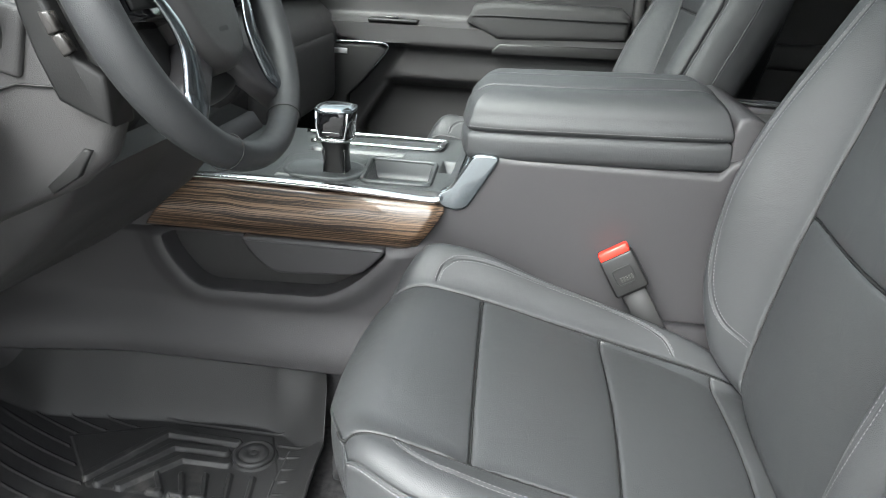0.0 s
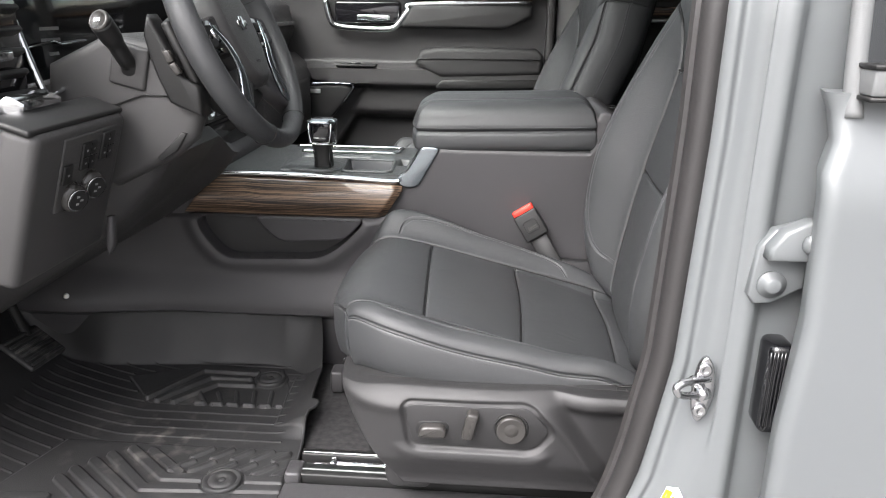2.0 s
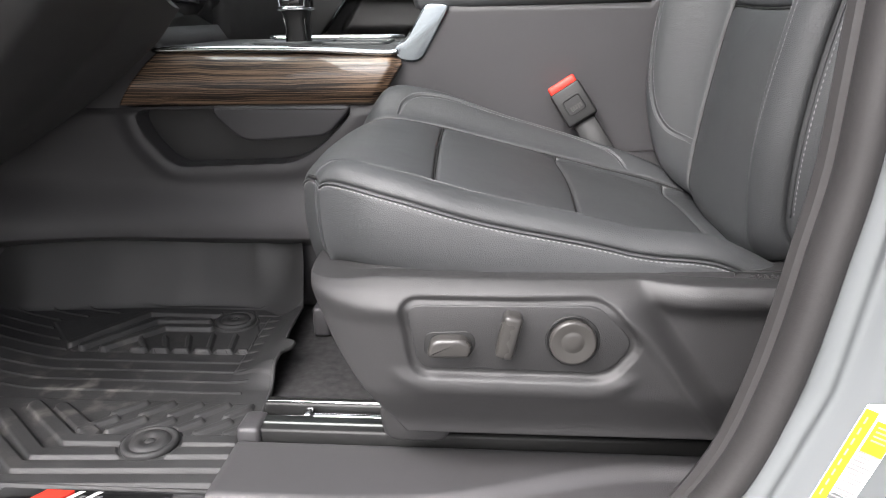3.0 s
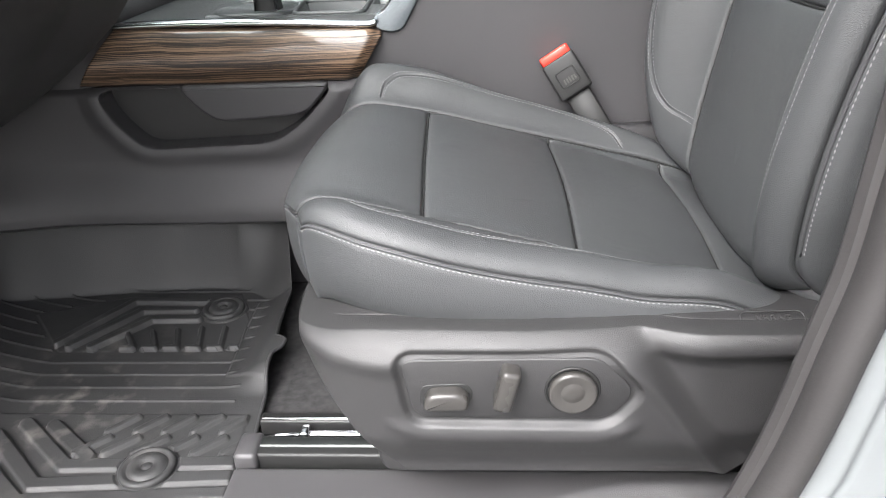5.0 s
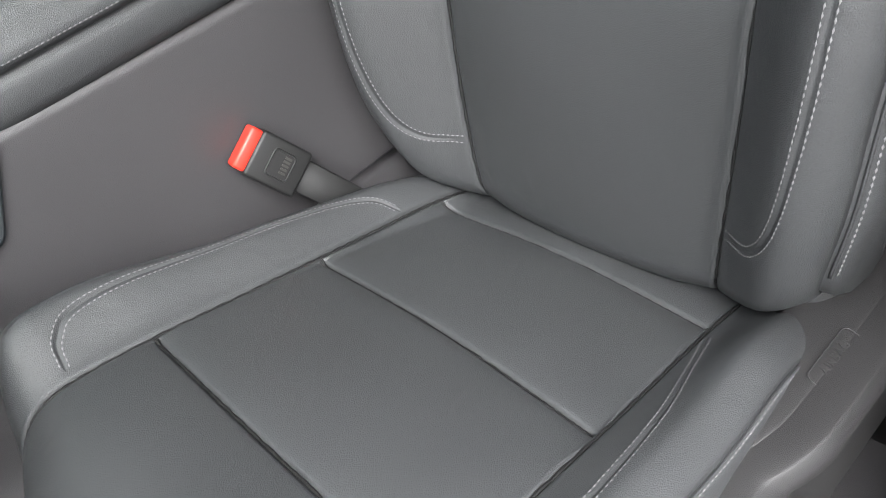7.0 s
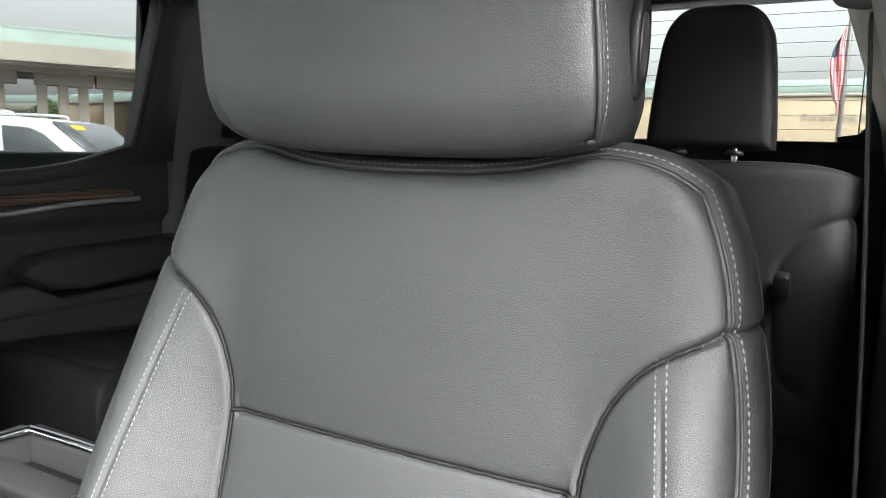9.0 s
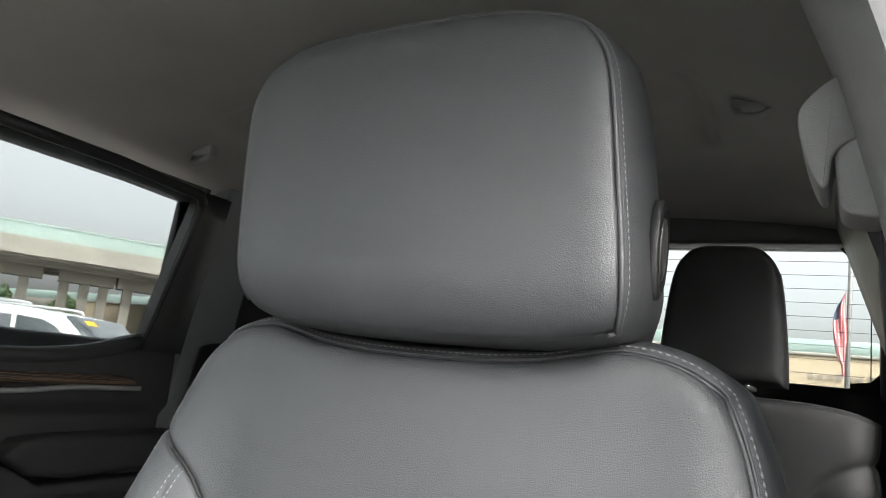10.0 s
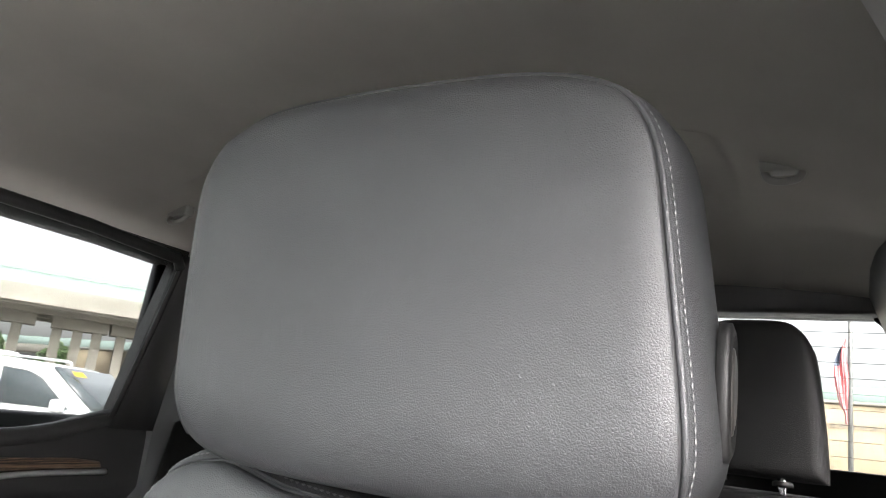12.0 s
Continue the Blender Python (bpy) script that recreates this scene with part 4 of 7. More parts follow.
def build_cushion(seat):
    inner = [(0.20, 0.667), (0.285, 0.668), (0.384, 0.670), (0.565, 0.676), (0.735, 0.683), (0.85, 0.685)]
    outer = [(0.225, 0.312), (0.29, 0.303), (0.395, 0.298), (0.567, 0.309), (0.735, 0.326), (0.85, 0.33)]
    cross = [[(0.384, 0.668), (0.392, 0.48), (0.402, 0.300)], [(0.563, 0.676), (0.570, 0.49), (0.567, 0.309)],
             [(0.735, 0.683), (0.742, 0.5), (0.735, 0.326)]]
    arc = curve([(0.310, 0.680), (0.320, 0.700), (0.36, 0.716), (0.50, 0.722), (0.60, 0.718), (0.655, 0.707), (0.676, 0.688)], 60)
    side_arc = curve([(0.318, 0.303), (0.335, 0.284), (0.37, 0.271), (0.44, 0.266), (0.52, 0.270), (0.60, 0.281), (0.68, 0.305), (0.715, 0.318)], 60)
    inner_l, outer_l = curve(inner, 30), curve(outer, 30)
    seams = [(inner_l, 0.0070, 0.0018, 0.0020), (outer_l, 0.0060, 0.0018, 0.0015), (side_arc, 0.0022, 0.0016, 0.0004), (arc, 0.0022, 0.0016, 0.0006)]
    middle = lambda x, y: smooth01((np.interp(x, *inner_l.T[:2]) - y) / 0.004) * smooth01((y - np.interp(x, *outer_l.T[:2])) / 0.004)
    seams += [(curve(c, 24), 0.0072, 0.0018, 0.0070, middle) for c in cross]
    pad = Pad(cushion_face, lambda p: (p[..., 0], p[..., 1]), 480, 620, seams, (0.05, 0, -1),
              [(0.0010, -0.003), (0.0018, -0.003), (0.0030, 0.0006), (0.012, 0.0030), (0.03, 0.0060), (0.05, 0.0060), (0.07, 0.0030), (0.085, -0.003), (0.097, -0.012), (0.10, -0.025)])
    pad.notch = lambda rim: 0.35 + 0.65 * smooth01((rim[:, 0] - 0.25) / 0.06)
    pad.swell = lambda rim, out: 1 - 0.5 * smooth01((-out[:, 0] - 0.25) / 0.45)      # the front stands straight, the side is rounded
    ob = put("cushion", pad.mesh(), LEATHER, seat)
    # near-black cords in the grooves stand in for the shade inside them
    for line in [inner_l[3:-2], outer_l] + [curve(c, 24) for c in cross]:
        p, n = pad.on(even(line, 0.003))
        put("shaded_seam", tube(p + n * 0.0026, 0.0019, 6), LEATHER_SHADED, ob)
    lines = []
    for d in (-0.0035, 0.0035):
        p, n = pad.on(even(offset_line(arc, d), 0.004), lift=0.0003)
        lines.append(stitches(p, n))
        p, n = pad.on(even(offset_line(side_arc, d), 0.004), lift=0.0003)
        lines.append(stitches(p, n))
    put("stitching", join(*lines), THREAD, ob, "pale grey double stitching", kind="stuff")
    # piping and its stitch line round the rim
    rim, out = pad.rim, pad.out
    keep = [i for i in range(len(rim)) if rim[i][0] < 0.83]
    keep = keep[keep.index(max(keep, key=lambda i: (i + 1 not in keep) * 1)):] + keep[:keep.index(max(keep, key=lambda i: (i + 1 not in keep) * 1))]
    front = [i for i in keep]
    order = sorted(front, key=lambda i: math.atan2(rim[i][1] - YC, 0.84 - rim[i][0]))
    path = even(pad.side(0.0034, 0.0004)[order], 0.006)
    put("piping", tube(path, 0.0015, 6), LEATHER, ob)
    low = even(pad.side(0.0068, 0.0003)[order], 0.006)
    nn = np.array((0.0, 0.0, 0.4)) + np.array([np.interp(np.linspace(0, 1, len(low)), np.linspace(0, 1, len(order)), out[order][:, k]) for k in range(3)]).T
    put("edge_stitching", stitches(low, nn), THREAD, ob, "pale grey edge stitching", kind="stuff")


back_x = smooth_table([0.28, 0.40, 0.535, 0.73, 0.868, 0.985], [0.762, 0.780, 0.806, 0.858, 0.872, 0.892], 0.03)
back_width = smooth_table([0.24, 0.28, 0.40, 0.6, 0.75, 0.868, 0.94, 1.0], [0.225, 0.238, 0.264, 0.279, 0.279, 0.274, 0.272, 0.270], 0.02)
back_top = smooth_table([0.0, 0.22, 0.40, 0.54, 0.60, 0.8, 1.0], [0.959, 0.960, 0.965, 0.975, 0.980, 0.985, 0.985], 0.03)
back_bolster = smooth_table([0.26, 0.30, 0.34, 0.40, 0.46, 0.556, 0.642, 0.718, 0.79, 0.85, 0.90], [0.02, 0.04, 0.058, 0.076, 0.085, 0.090, 0.082, 0.066, 0.040, 0.014, 0.0], 0.02)


def back_face(u, v):
    vt = np.maximum(v, 0)
    side = np.abs(u)
    u, v = u * np.sqrt(1 - 0.243 * vt**4.4), np.where(v > 0, v * np.sqrt(1 - 0.175 * side**6), v)
    z = 0.235 + (back_top(np.abs(u)) - 0.235) * (v + 1) / 2
    low = 0.235 + 0.05 * np.abs(u) ** 4
    z = z + (low - 0.235) * (1 - (v + 1) / 2)
    w = back_width(z)
    y = YC + 0.004 + u * w
    bol = np.where(u > 0, 1.0, 0.72) * back_bolster(z) * smooth01((side - 0.56) / 0.34)
    x = back_x(z) - bol - 0.006 * np.cos(np.clip(u / 0.7, -1, 1) * math.pi / 2)
    x = x + roll((1 - side) * w, 0.04, 0.034 - 0.022 * smooth01((z - 0.76) / 0.12)) + roll((1 - vt) * 0.35, 0.03, 0.012) + roll(z - low, 0.04, 0.03)
    return np.stack([x, y, z], -1)


def build_backrest(seat):
    seams, stitch_lines = [], []
    for s in (-1, 1):
        ins = curve([(YC + s * a, z) for a, z in ((0.148, 0.245), (0.160, 0.42), (0.163, 0.535), (0.166, 0.64), (0.167, 0.73))], 40)
        yoke = curve([(YC + s * a, z) for a, z in ((0.167, 0.73), (0.171, 0.762), (0.186, 0.805), (0.215, 0.84), (0.268, 0.868))], 40)
        bol = curve([(YC + s * a, z) for a, z in ((0.220, 0.846), (0.235, 0.74), (0.243, 0.62), (0.238, 0.50), (0.222, 0.40), (0.197, 0.352),
                                                  (0.158, 0.335))], 60)
        seams += [(ins, 0.0070, 0.0020, 0.004), (yoke, 0.0070, 0.0020, 0.004), (bol, 0.0022, 0.0016, 0.0006)]
        stitch_lines.append(bol)
    for z, hw, sag in ((0.535, 0.163, 0.004), (0.733, 0.167, 0.0)):
        seams.append((curve([(YC - hw, z), (YC, z - sag), (YC + hw, z)], 20), 0.0072, 0.0020, 0.007, lambda y, z: smooth01((0.166 - np.abs(y - YC)) / 0.006)))
    pad = Pad(back_face, lambda p: (p[..., 1], p[..., 2]), 340, 430, seams, (1, 0, -0.12),
              [(0.0008, -0.0030), (0.0018, -0.0030), (0.0030, 0.0012), (0.007, 0.0085), (0.02, 0.0150), (0.05, 0.017), (0.08, 0.014), (0.105, 0.005), (0.120, -0.012), (0.128, -0.04)])
    ob = put("backrest", pad.mesh(), LEATHER, seat)
    lines = []
    # here too a dark cord gives the groove its shade
    for line in [q[0][:-4] if q[0][-1][1] > 0.85 else q[0] for q in seams if q[1] > 0.005]:
        p, n = pad.on(even(line, 0.003))
        put("shaded_seam", tube(p + n * 0.0024, 0.0020, 6), LEATHER_SHADED, ob)
    for line in stitch_lines:
        for d in (-0.0038, 0.0038):
            p, n = pad.on(even(offset_line(line, d), 0.004), lift=0.0003)
            lines.append(stitches(p, n))
    rim, out = pad.rim, pad.out
    order = [i for i in range(len(rim)) if rim[i][2] > 0.33]
    order = sorted(order, key=lambda i: math.atan2(rim[i][1] - YC, 0.6 - rim[i][2]) % (2 * math.pi))
    piping = even(pad.side(0.0036, 0.0008)[order], 0.006)
    put("piping", tube(piping, 0.0014, 8), LEATHER, ob)
    edge_n = out[order]
    facing = 0.5 * edge_n - 0.87 * pad.back
    lines.append(stitches(pad.side(0.0062, 0.0)[order] + facing * 0.0005, facing, pitch=0.0058, long=0.0047, r=0.0010))
    edge2 = pad.side(0.058, 0.0)[order]
    lines.append(stitches(pad.side(0.062, 0.0006)[order], edge_n, r=0.0006))
    put("stitching", join(*lines), THREAD, ob, "pale grey stitching", kind="stuff")
    put("rear_piping", tube(even(edge2, 0.008), 0.0016, 6), LEATHER, ob)


def head_face(u, v):
    k = (0.50 + 0.06 * u * v) * (1 - 0.5 * smooth01(-v / 0.6))
    a, b = u * np.sqrt(1 - k * v**6 / 2), v * np.sqrt(1 - k * u**6 / 2)
    s = (b + 1) / 2
    z = 1.1075 + b * 0.127 + 0.004 * (1 - u * u) * v
    y = YC + 0.004 + 0.13 * (z - 1.03) + a * 0.1755
    x = 0.830 + 0.012 * s + 0.006 * u * u + 0.010 * (s - 0.5) ** 2
    e = np.minimum((1 - np.abs(u)) * 0.17, (1 - v) * 0.13)
    x = x + roll(e, 0.022, 0.0065) + roll((v + 1) * 0.127, 0.050, 0.030)
    return np.stack([x, y, z], -1)


def build_headrest(seat):
    pad = Pad(head_face, lambda p: (p[..., 1], p[..., 2]), 200, 160, [], (1, 0, 0.02),
              [(0.0008, -0.0055), (0.0022, -0.0055), (0.0036, 0.001), (0.010, 0.0045), (0.03, 0.010), (0.065, 0.013), (0.095, 0.009), (0.120, -0.004), (0.134, -0.030), (0.139, -0.06)])
    mid_y = YC - 0.002
    seamed = lambda rim: np.maximum(smooth01((rim[:, 2] - 0.992) / 0.02), smooth01((mid_y - rim[:, 1] - 0.145) / 0.02))      # the face folds under at its foot, with no seam there
    pad.notch = seamed
    pad.swell = lambda rim, out: 0.45 + 0.55 * smooth01((rim[:, 2] - 0.985) / 0.04)
    ob = put("headrest", pad.mesh(), LEATHER, seat)
    rim, out = pad.rim, pad.out
    order = [i for i in [*range(pad.nu // 2, len(rim)), *range(pad.nu // 2)] if rim[i][2] > 0.996 or mid_y - rim[i][1] > 0.155]
    put("piping", tube(even(pad.side(0.0032, 0.0022)[order], 0.004), 0.0024, 8), LEATHER, ob)
    put("stitching", stitches(pad.side(0.0095, 0.0008)[order], out[order] - 0.5 * pad.back, r=0.0007), THREAD, ob, "pale grey stitching", kind="stuff")
    m = Matrix.Translation((0.905, YC - 0.1785, 1.055)) @ Matrix.Rotation(radians(90), 4, "X") @ Matrix.Rotation(radians(-6), 4, "Z") @ Matrix.Diagonal((0.60, 1.45, 1, 1))
    button = put("release_button", turned([(0.012, 0.0), (0.027, 0.0), (0.0265, 0.006), (0.023, 0.008), (0.020, 0.004), (0.004, 0.004)], m, 32), PLASTIC_DARK, ob,
                 "black oval release button")
    put("button_face", turned([(0.017, 0.004), (0.0165, 0.0075), (0.013, 0.0085), (0.003, 0.0075)], m, 28), SWITCH, button)
    for s in (-1, 1):
        put("post", tube([(0.925, YC + s * 0.07, 0.90), (0.918, YC + s * 0.07, 1.02)], 0.0065, 12), PLASTIC_DARK, ob, "black post")


SWITCH_FRAME = soft_corners([(0.373, 0.257), (0.580, 0.259), (0.620, 0.213), (0.588, 0.172), (0.386, 0.174)], 0.020, 6)
SWITCH_PLATE = soft_corners([(0.380, 0.251), (0.575, 0.253), (0.610, 0.213), (0.584, 0.180), (0.392, 0.182)], 0.016, 6)
valance_ridge = smooth_table([0.26, 0.31, 0.36, 0.50, 0.58, 0.612, 0.632, 0.655, 0.695, 0.75], [0.268, 0.259, 0.257, 0.263, 0.258, 0.246, 0.226, 0.190, 0.130, 0.06], 0.014)


def valance_y(x, z):
    """The moulded outer side of the seat base."""
    above = z - valance_ridge(x)
    y = 0.184 + (0.030 - 0.014 * smooth01((x - 0.60) / 0.08)) * smooth01((above + 0.014) / 0.046) ** 1.2
    y = y - 0.0035 * np.exp(-((above + 0.014) / 0.011) ** 2)
    s = np.clip((0.385 - x) / 0.122, 0, 1)
    y = y + 0.088 * (1 - np.sqrt(1 - 0.97 * s * s))
    y = y + 0.016 * smooth01((0.158 - z) / 0.055)
    shelf = z - smooth_table([0.56, 0.60, 0.64, 0.70, 0.80, 0.93], [0.266, 0.262, 0.255, 0.255, 0.258, 0.265], 0.012)(x)
    y = y - 0.011 * smooth01((x - 0.575) / 0.07) * np.where(shelf < 0, np.exp(-((shelf / 0.013) ** 2)), np.exp(-((shelf / 0.030) ** 2)))
    d = inside(x, z, SWITCH_FRAME)
    y = y + 0.0062 * smooth01((d + 0.004) / 0.007)
    lip = np.exp(-((d + 0.013) / 0.011) ** 2) * smooth01((0.186 - z) / 0.02)
    return y - 0.004 * lip * smooth01((0.63 - x) / 0.03)


def build_base(seat):
    v, u = np.meshgrid(np.linspace(0, 1, 150), np.linspace(0, 1, 260), indexing="ij")
    front = 0.264 + 0.112 * (1 - v) ** 1.5
    x = front + (0.93 - front) * u
    top = smooth_table([0.265, 0.30, 0.345, 0.41, 0.54, 0.646, 0.745, 0.93], [0.263, 0.266, 0.270, 0.271, 0.271, 0.269, 0.268, 0.276], 0.015)(x)
    bottom = np.interp(x, [0.30, 0.38, 0.70, 0.75], [0.096, 0.097, 0.098, 0.098])
    rise = np.clip(v / 0.86, 0, 1)
    z = bottom + (top - bottom) * rise
    over = np.clip((v - 0.80) / 0.20, 0, 1)
    p = np.stack([x, valance_y(x, z) + (0.055 + 0.010 * smooth01((x - 0.58) / 0.10)) * over**2, z + 0.004 * np.sin(over * math.pi) * smooth01((x - 0.30) / 0.06)], -1)
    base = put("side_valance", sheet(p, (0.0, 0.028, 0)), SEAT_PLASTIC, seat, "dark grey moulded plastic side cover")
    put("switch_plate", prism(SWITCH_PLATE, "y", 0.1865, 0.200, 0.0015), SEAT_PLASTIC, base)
    well = soft_corners([(0.397, 0.196), (0.400, 0.222), (0.446, 0.224), (0.452, 0.212), (0.446, 0.196)], 0.009)
    put("slide_well", prism(well, "y", 0.1858, 0.190, 0.001), PLASTIC_DARK, base)
    put("slide_switch", prism(soft_corners([(0.402, 0.199), (0.404, 0.214), (0.412, 0.220), (0.438, 0.221), (0.448, 0.213), (0.446, 0.200)], 0.006), "y", 0.171, 0.192, 0.005, 4), SWITCH, base)
    put("recline_switch", rbox((-0.0095, 0.168, -0.0235), (0.0095, 0.195, 0.0235), 0.005, 3,
                               Matrix.Translation((0.484, 0, 0.224)) @ Matrix.Rotation(radians(13), 4, "Y")), SWITCH, base)
    m = Matrix.Translation((0.548, 0.1875, 0.216)) @ Matrix.Rotation(radians(90), 4, "X")
    put("lumbar_ring", turned([(0.020, 0.0), (0.0275, 0.0), (0.0272, 0.0025), (0.0255, 0.0032), (0.0245, 0.0)], m, 44), PLASTIC_DARK, base)
    put("lumbar_switch", turned([(0.0235, 0.0), (0.0238, 0.007), (0.0225, 0.0095), (0.0205, 0.0100), (0.0125, 0.0068), (0.0105, 0.0068), (0.0095, 0.0076), (0.003, 0.0078)], m, 44), SWITCH, base)
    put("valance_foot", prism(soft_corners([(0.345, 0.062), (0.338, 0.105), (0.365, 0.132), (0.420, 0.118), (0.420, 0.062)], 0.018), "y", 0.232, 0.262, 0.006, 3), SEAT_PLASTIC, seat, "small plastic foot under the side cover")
    # front, inner side and frame under the cushion
    put("front_cover", prism([(0.325, 0.265), (0.335, 0.20), (0.365, 0.13), (0.41, 0.12), (0.41, 0.265)], "y", 0.262, 0.765, 0.006), PLASTIC_DARK, seat)
    put("inner_cover", prism([(0.30, 0.29), (0.32, 0.16), (0.38, 0.11), (0.74, 0.12), (0.80, 0.30)], "y", 0.762, 0.785, 0.006), PLASTIC, seat)
    put("seat_frame", rbox((0.40, 0.23, 0.12), (0.83, 0.76, 0.235), 0.01), PLASTIC_DARK, seat)
    put("inner_recliner", prism([(0.78, 0.28), (0.80, 0.34), (0.88, 0.37), (0.92, 0.30)], "y", 0.745, 0.765, 0.006), STEEL, seat)
    # raised mark on the rear of the side cover
    mark = bpy.data.curves.new("mark", "FONT")
    mark.body, mark.size, mark.extrude, mark.align_x, mark.align_y = "AIRBAG", 0.0105, 0.0006, "CENTER", "CENTER"
    at = Matrix.Translation((0.742, 0.2250, 0.2725)) @ Matrix.Rotation(radians(-2), 4, "Y") @ Matrix.Rotation(radians(22), 4, "X")
    word = bpy.data.objects.new("mark", mark)
    flat_word = bpy.data.meshes.new_from_object(word)
    flat_word.transform(at)
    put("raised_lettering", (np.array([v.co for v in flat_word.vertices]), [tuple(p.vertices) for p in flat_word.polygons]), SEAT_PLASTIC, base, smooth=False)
    bpy.data.objects.remove(word)
    ring = [at @ Vector((x, y, 0.0)) for x, y in soft_corners([(-0.030, -0.0085), (-0.030, 0.0085), (0.030, 0.0085), (0.030, -0.0085)], 0.007)]
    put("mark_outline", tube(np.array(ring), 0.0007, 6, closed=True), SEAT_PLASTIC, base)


driver_seat = thing("driver_seat", (0.55, YC, 0.03), "black leather driver's seat with grey stitching and a plastic base", "car seat", "front seats")
build_cushion(driver_seat)
build_backrest(driver_seat)
build_headrest(driver_seat)
build_base(driver_seat)
passenger_seat = copy_thing(driver_seat, Matrix.Translation((0.45, 2 * YMID - YC + 0.01, 0.03)))
passenger_seat.name = "passenger_seat"
tagged(passenger_seat, "black leather passenger seat beyond the centre console")

# ---- centre console ----
console = thing("centre_console", (0.2, YMID, 0.0), "dark grey centre console with wood and chrome trim", "console")
CX0, CX1 = -0.62, 0.875
POCKET = soft_corners([(-0.186, 0.370), (-0.174, 0.325), (-0.124, 0.266), (0.106, 0.274), (0.160, 0.308), (0.222, 0.372)], 0.030, 6)


def console_side():
    along = np.concatenate([np.linspace(CX0, -0.23, 100, endpoint=False), np.linspace(-0.23, 0.26, 380, endpoint=False), np.linspace(0.26, CX1, 200)])
    x, v = np.meshgrid(along, np.linspace(0, 1, 270))
    top = np.interp(x, [-0.6, -0.2, 0.255, 0.298, 0.345, 0.36, 0.72, 0.735, 0.88], [0.372, 0.374, 0.380, 0.452, 0.540, 0.541, 0.541, 0.56, 0.62])
    z = -0.01 + (top + 0.01) * v
    y = 0.800 + 0.0 * x
    y = y - 0.028 * smooth01((0.40 - x) / 0.25) * smooth01((0.25 - z) / 0.10) + 0.045 * smooth01((0.140 - z) / 0.03)
    y = y - 0.016 * smooth01((0.32 - x) / 0.1) * smooth01((0.39 - z) / 0.03)
    y = y - 0.04 * smooth01((-0.22 - x) / 0.3) * smooth01((0.36 - z) / 0.2)
    d = inside(x, z, POCKET)
    y = y + 0.052 * smooth01(d / 0.004) - 0.007 * np.exp(-((d + 0.012) / 0.020) ** 2) * smooth01((0.385 - z) / 0.03)
    y = y + 0.012 * smooth01((x - 0.74) / 0.1)
    y = y + roll(top - z, 0.012, 0.010) * (x > 0.30)
    return np.stack([x, y, z], -1)


side = console_side()
put("side_panel", sheet(side, (0, 0.02, 0)), PLASTIC, console, "dark grey grained side panel with a storage pocket", sharp=60)
far = side[::6, ::6].copy()
far[:, :, 1] = 1.93 - far[:, :, 1]
put("far_side_panel", sheet(far, (0, -0.02, 0)), PLASTIC, console, sharp=60)
put("pocket_lining", prism(POCKET, "y", 0.824, 0.840, 0.002), DOOR_PLASTIC, console, "dark pocket lining")
flap = soft_corners([(-0.044, 0.378), (-0.012, 0.338), (0.020, 0.314), (0.170, 0.325), (0.218, 0.378)], 0.022, 7)
put("pocket_flap", prism(flap, "y", 0.7715, 0.803, 0.006, 4), PLASTIC, console, "dark flap over the pocket")
# wood panel, bowed, with slanted ends
u, v = np.meshgrid(np.linspace(0, 1, 120), np.linspace(0, 1, 30))
xl, xr = -0.212 + 0.082 * v, 0.258 + 0.044 * np.clip(v * 1.25, 0, 1) - 0.006 * smooth01((v - 0.85) / 0.15)
wx = xl + (xr - xl) * u
wz = 0.377 + (0.461 + 0.007 * (1 - u) - 0.377) * v
wy = 0.788 - 0.020 * np.sin(np.clip(v, 0, 1) * math.pi) ** 0.8 + 0.010 * smooth01((u - 0.955) / 0.045)
put("wood_panel", sheet(np.stack([wx, wy, wz], -1), (0, 0.02, 0)), WOOD, console, "glossy striped dark wood panel")
# bright trim over the wood and up to the armrest
edge = curve([(-0.135, 0.790, 0.473), (0.0, 0.790, 0.474), (0.15, 0.790, 0.471), (0.27, 0.790, 0.465), (0.296, 0.791, 0.467)], 50)
put("chrome_rail", tube(edge, 0.0105, 10, flat=0.55), CHROME, console, "satin chrome rail")
corner_poly = soft_corners([(0.286, 0.474), (0.293, 0.453), (0.318, 0.447), (0.338, 0.452), (0.386, 0.537), (0.380, 0.544), (0.345, 0.544), (0.310, 0.486)], 0.010)
put("chrome_corner", prism(corner_poly, "y", 0.7945, 0.815, 0.004, 4), SATIN, console, "satin silver corner")
put("armrest_front", sheet(np.array([[(x, y, z) for x, z in ((0.305, 0.476), (0.322, 0.503), (0.345, 0.54))] for y in np.linspace(0.80, 1.12, 4)]), (0.02, 0, -0.012)), SATIN, console)
put("armrest_core", rbox((0.335, 0.81, 0.30), (0.86, 1.115, 0.538), 0.01), PLASTIC_DARK, console)
# top tray with wells
tx, ty = np.meshgrid(np.linspace(-0.16, 0.318, 170), np.linspace(0.795, 1.135, 130))
tz = 0.478 + 0.0 * tx
for poly, deep in (([(0.165, 0.815), (0.268, 0.818), (0.262, 0.945), (0.152, 0.945)], 0.030), ([(0.02, 1.035), (0.245, 1.035), (0.258, 1.06), (0.25, 1.095), (0.02, 1.095)], 0.055),
                   ([(0.02, 0.975), (0.20, 0.975), (0.20, 1.003), (0.02, 1.003)], 0.014), ([(0.275, 0.90), (0.30, 0.90), (0.302, 0.975), (0.275, 0.975)], 0.02)):
    tz = tz - deep * smooth01((inside(tx, ty, poly) + 0.001) / 0.010)
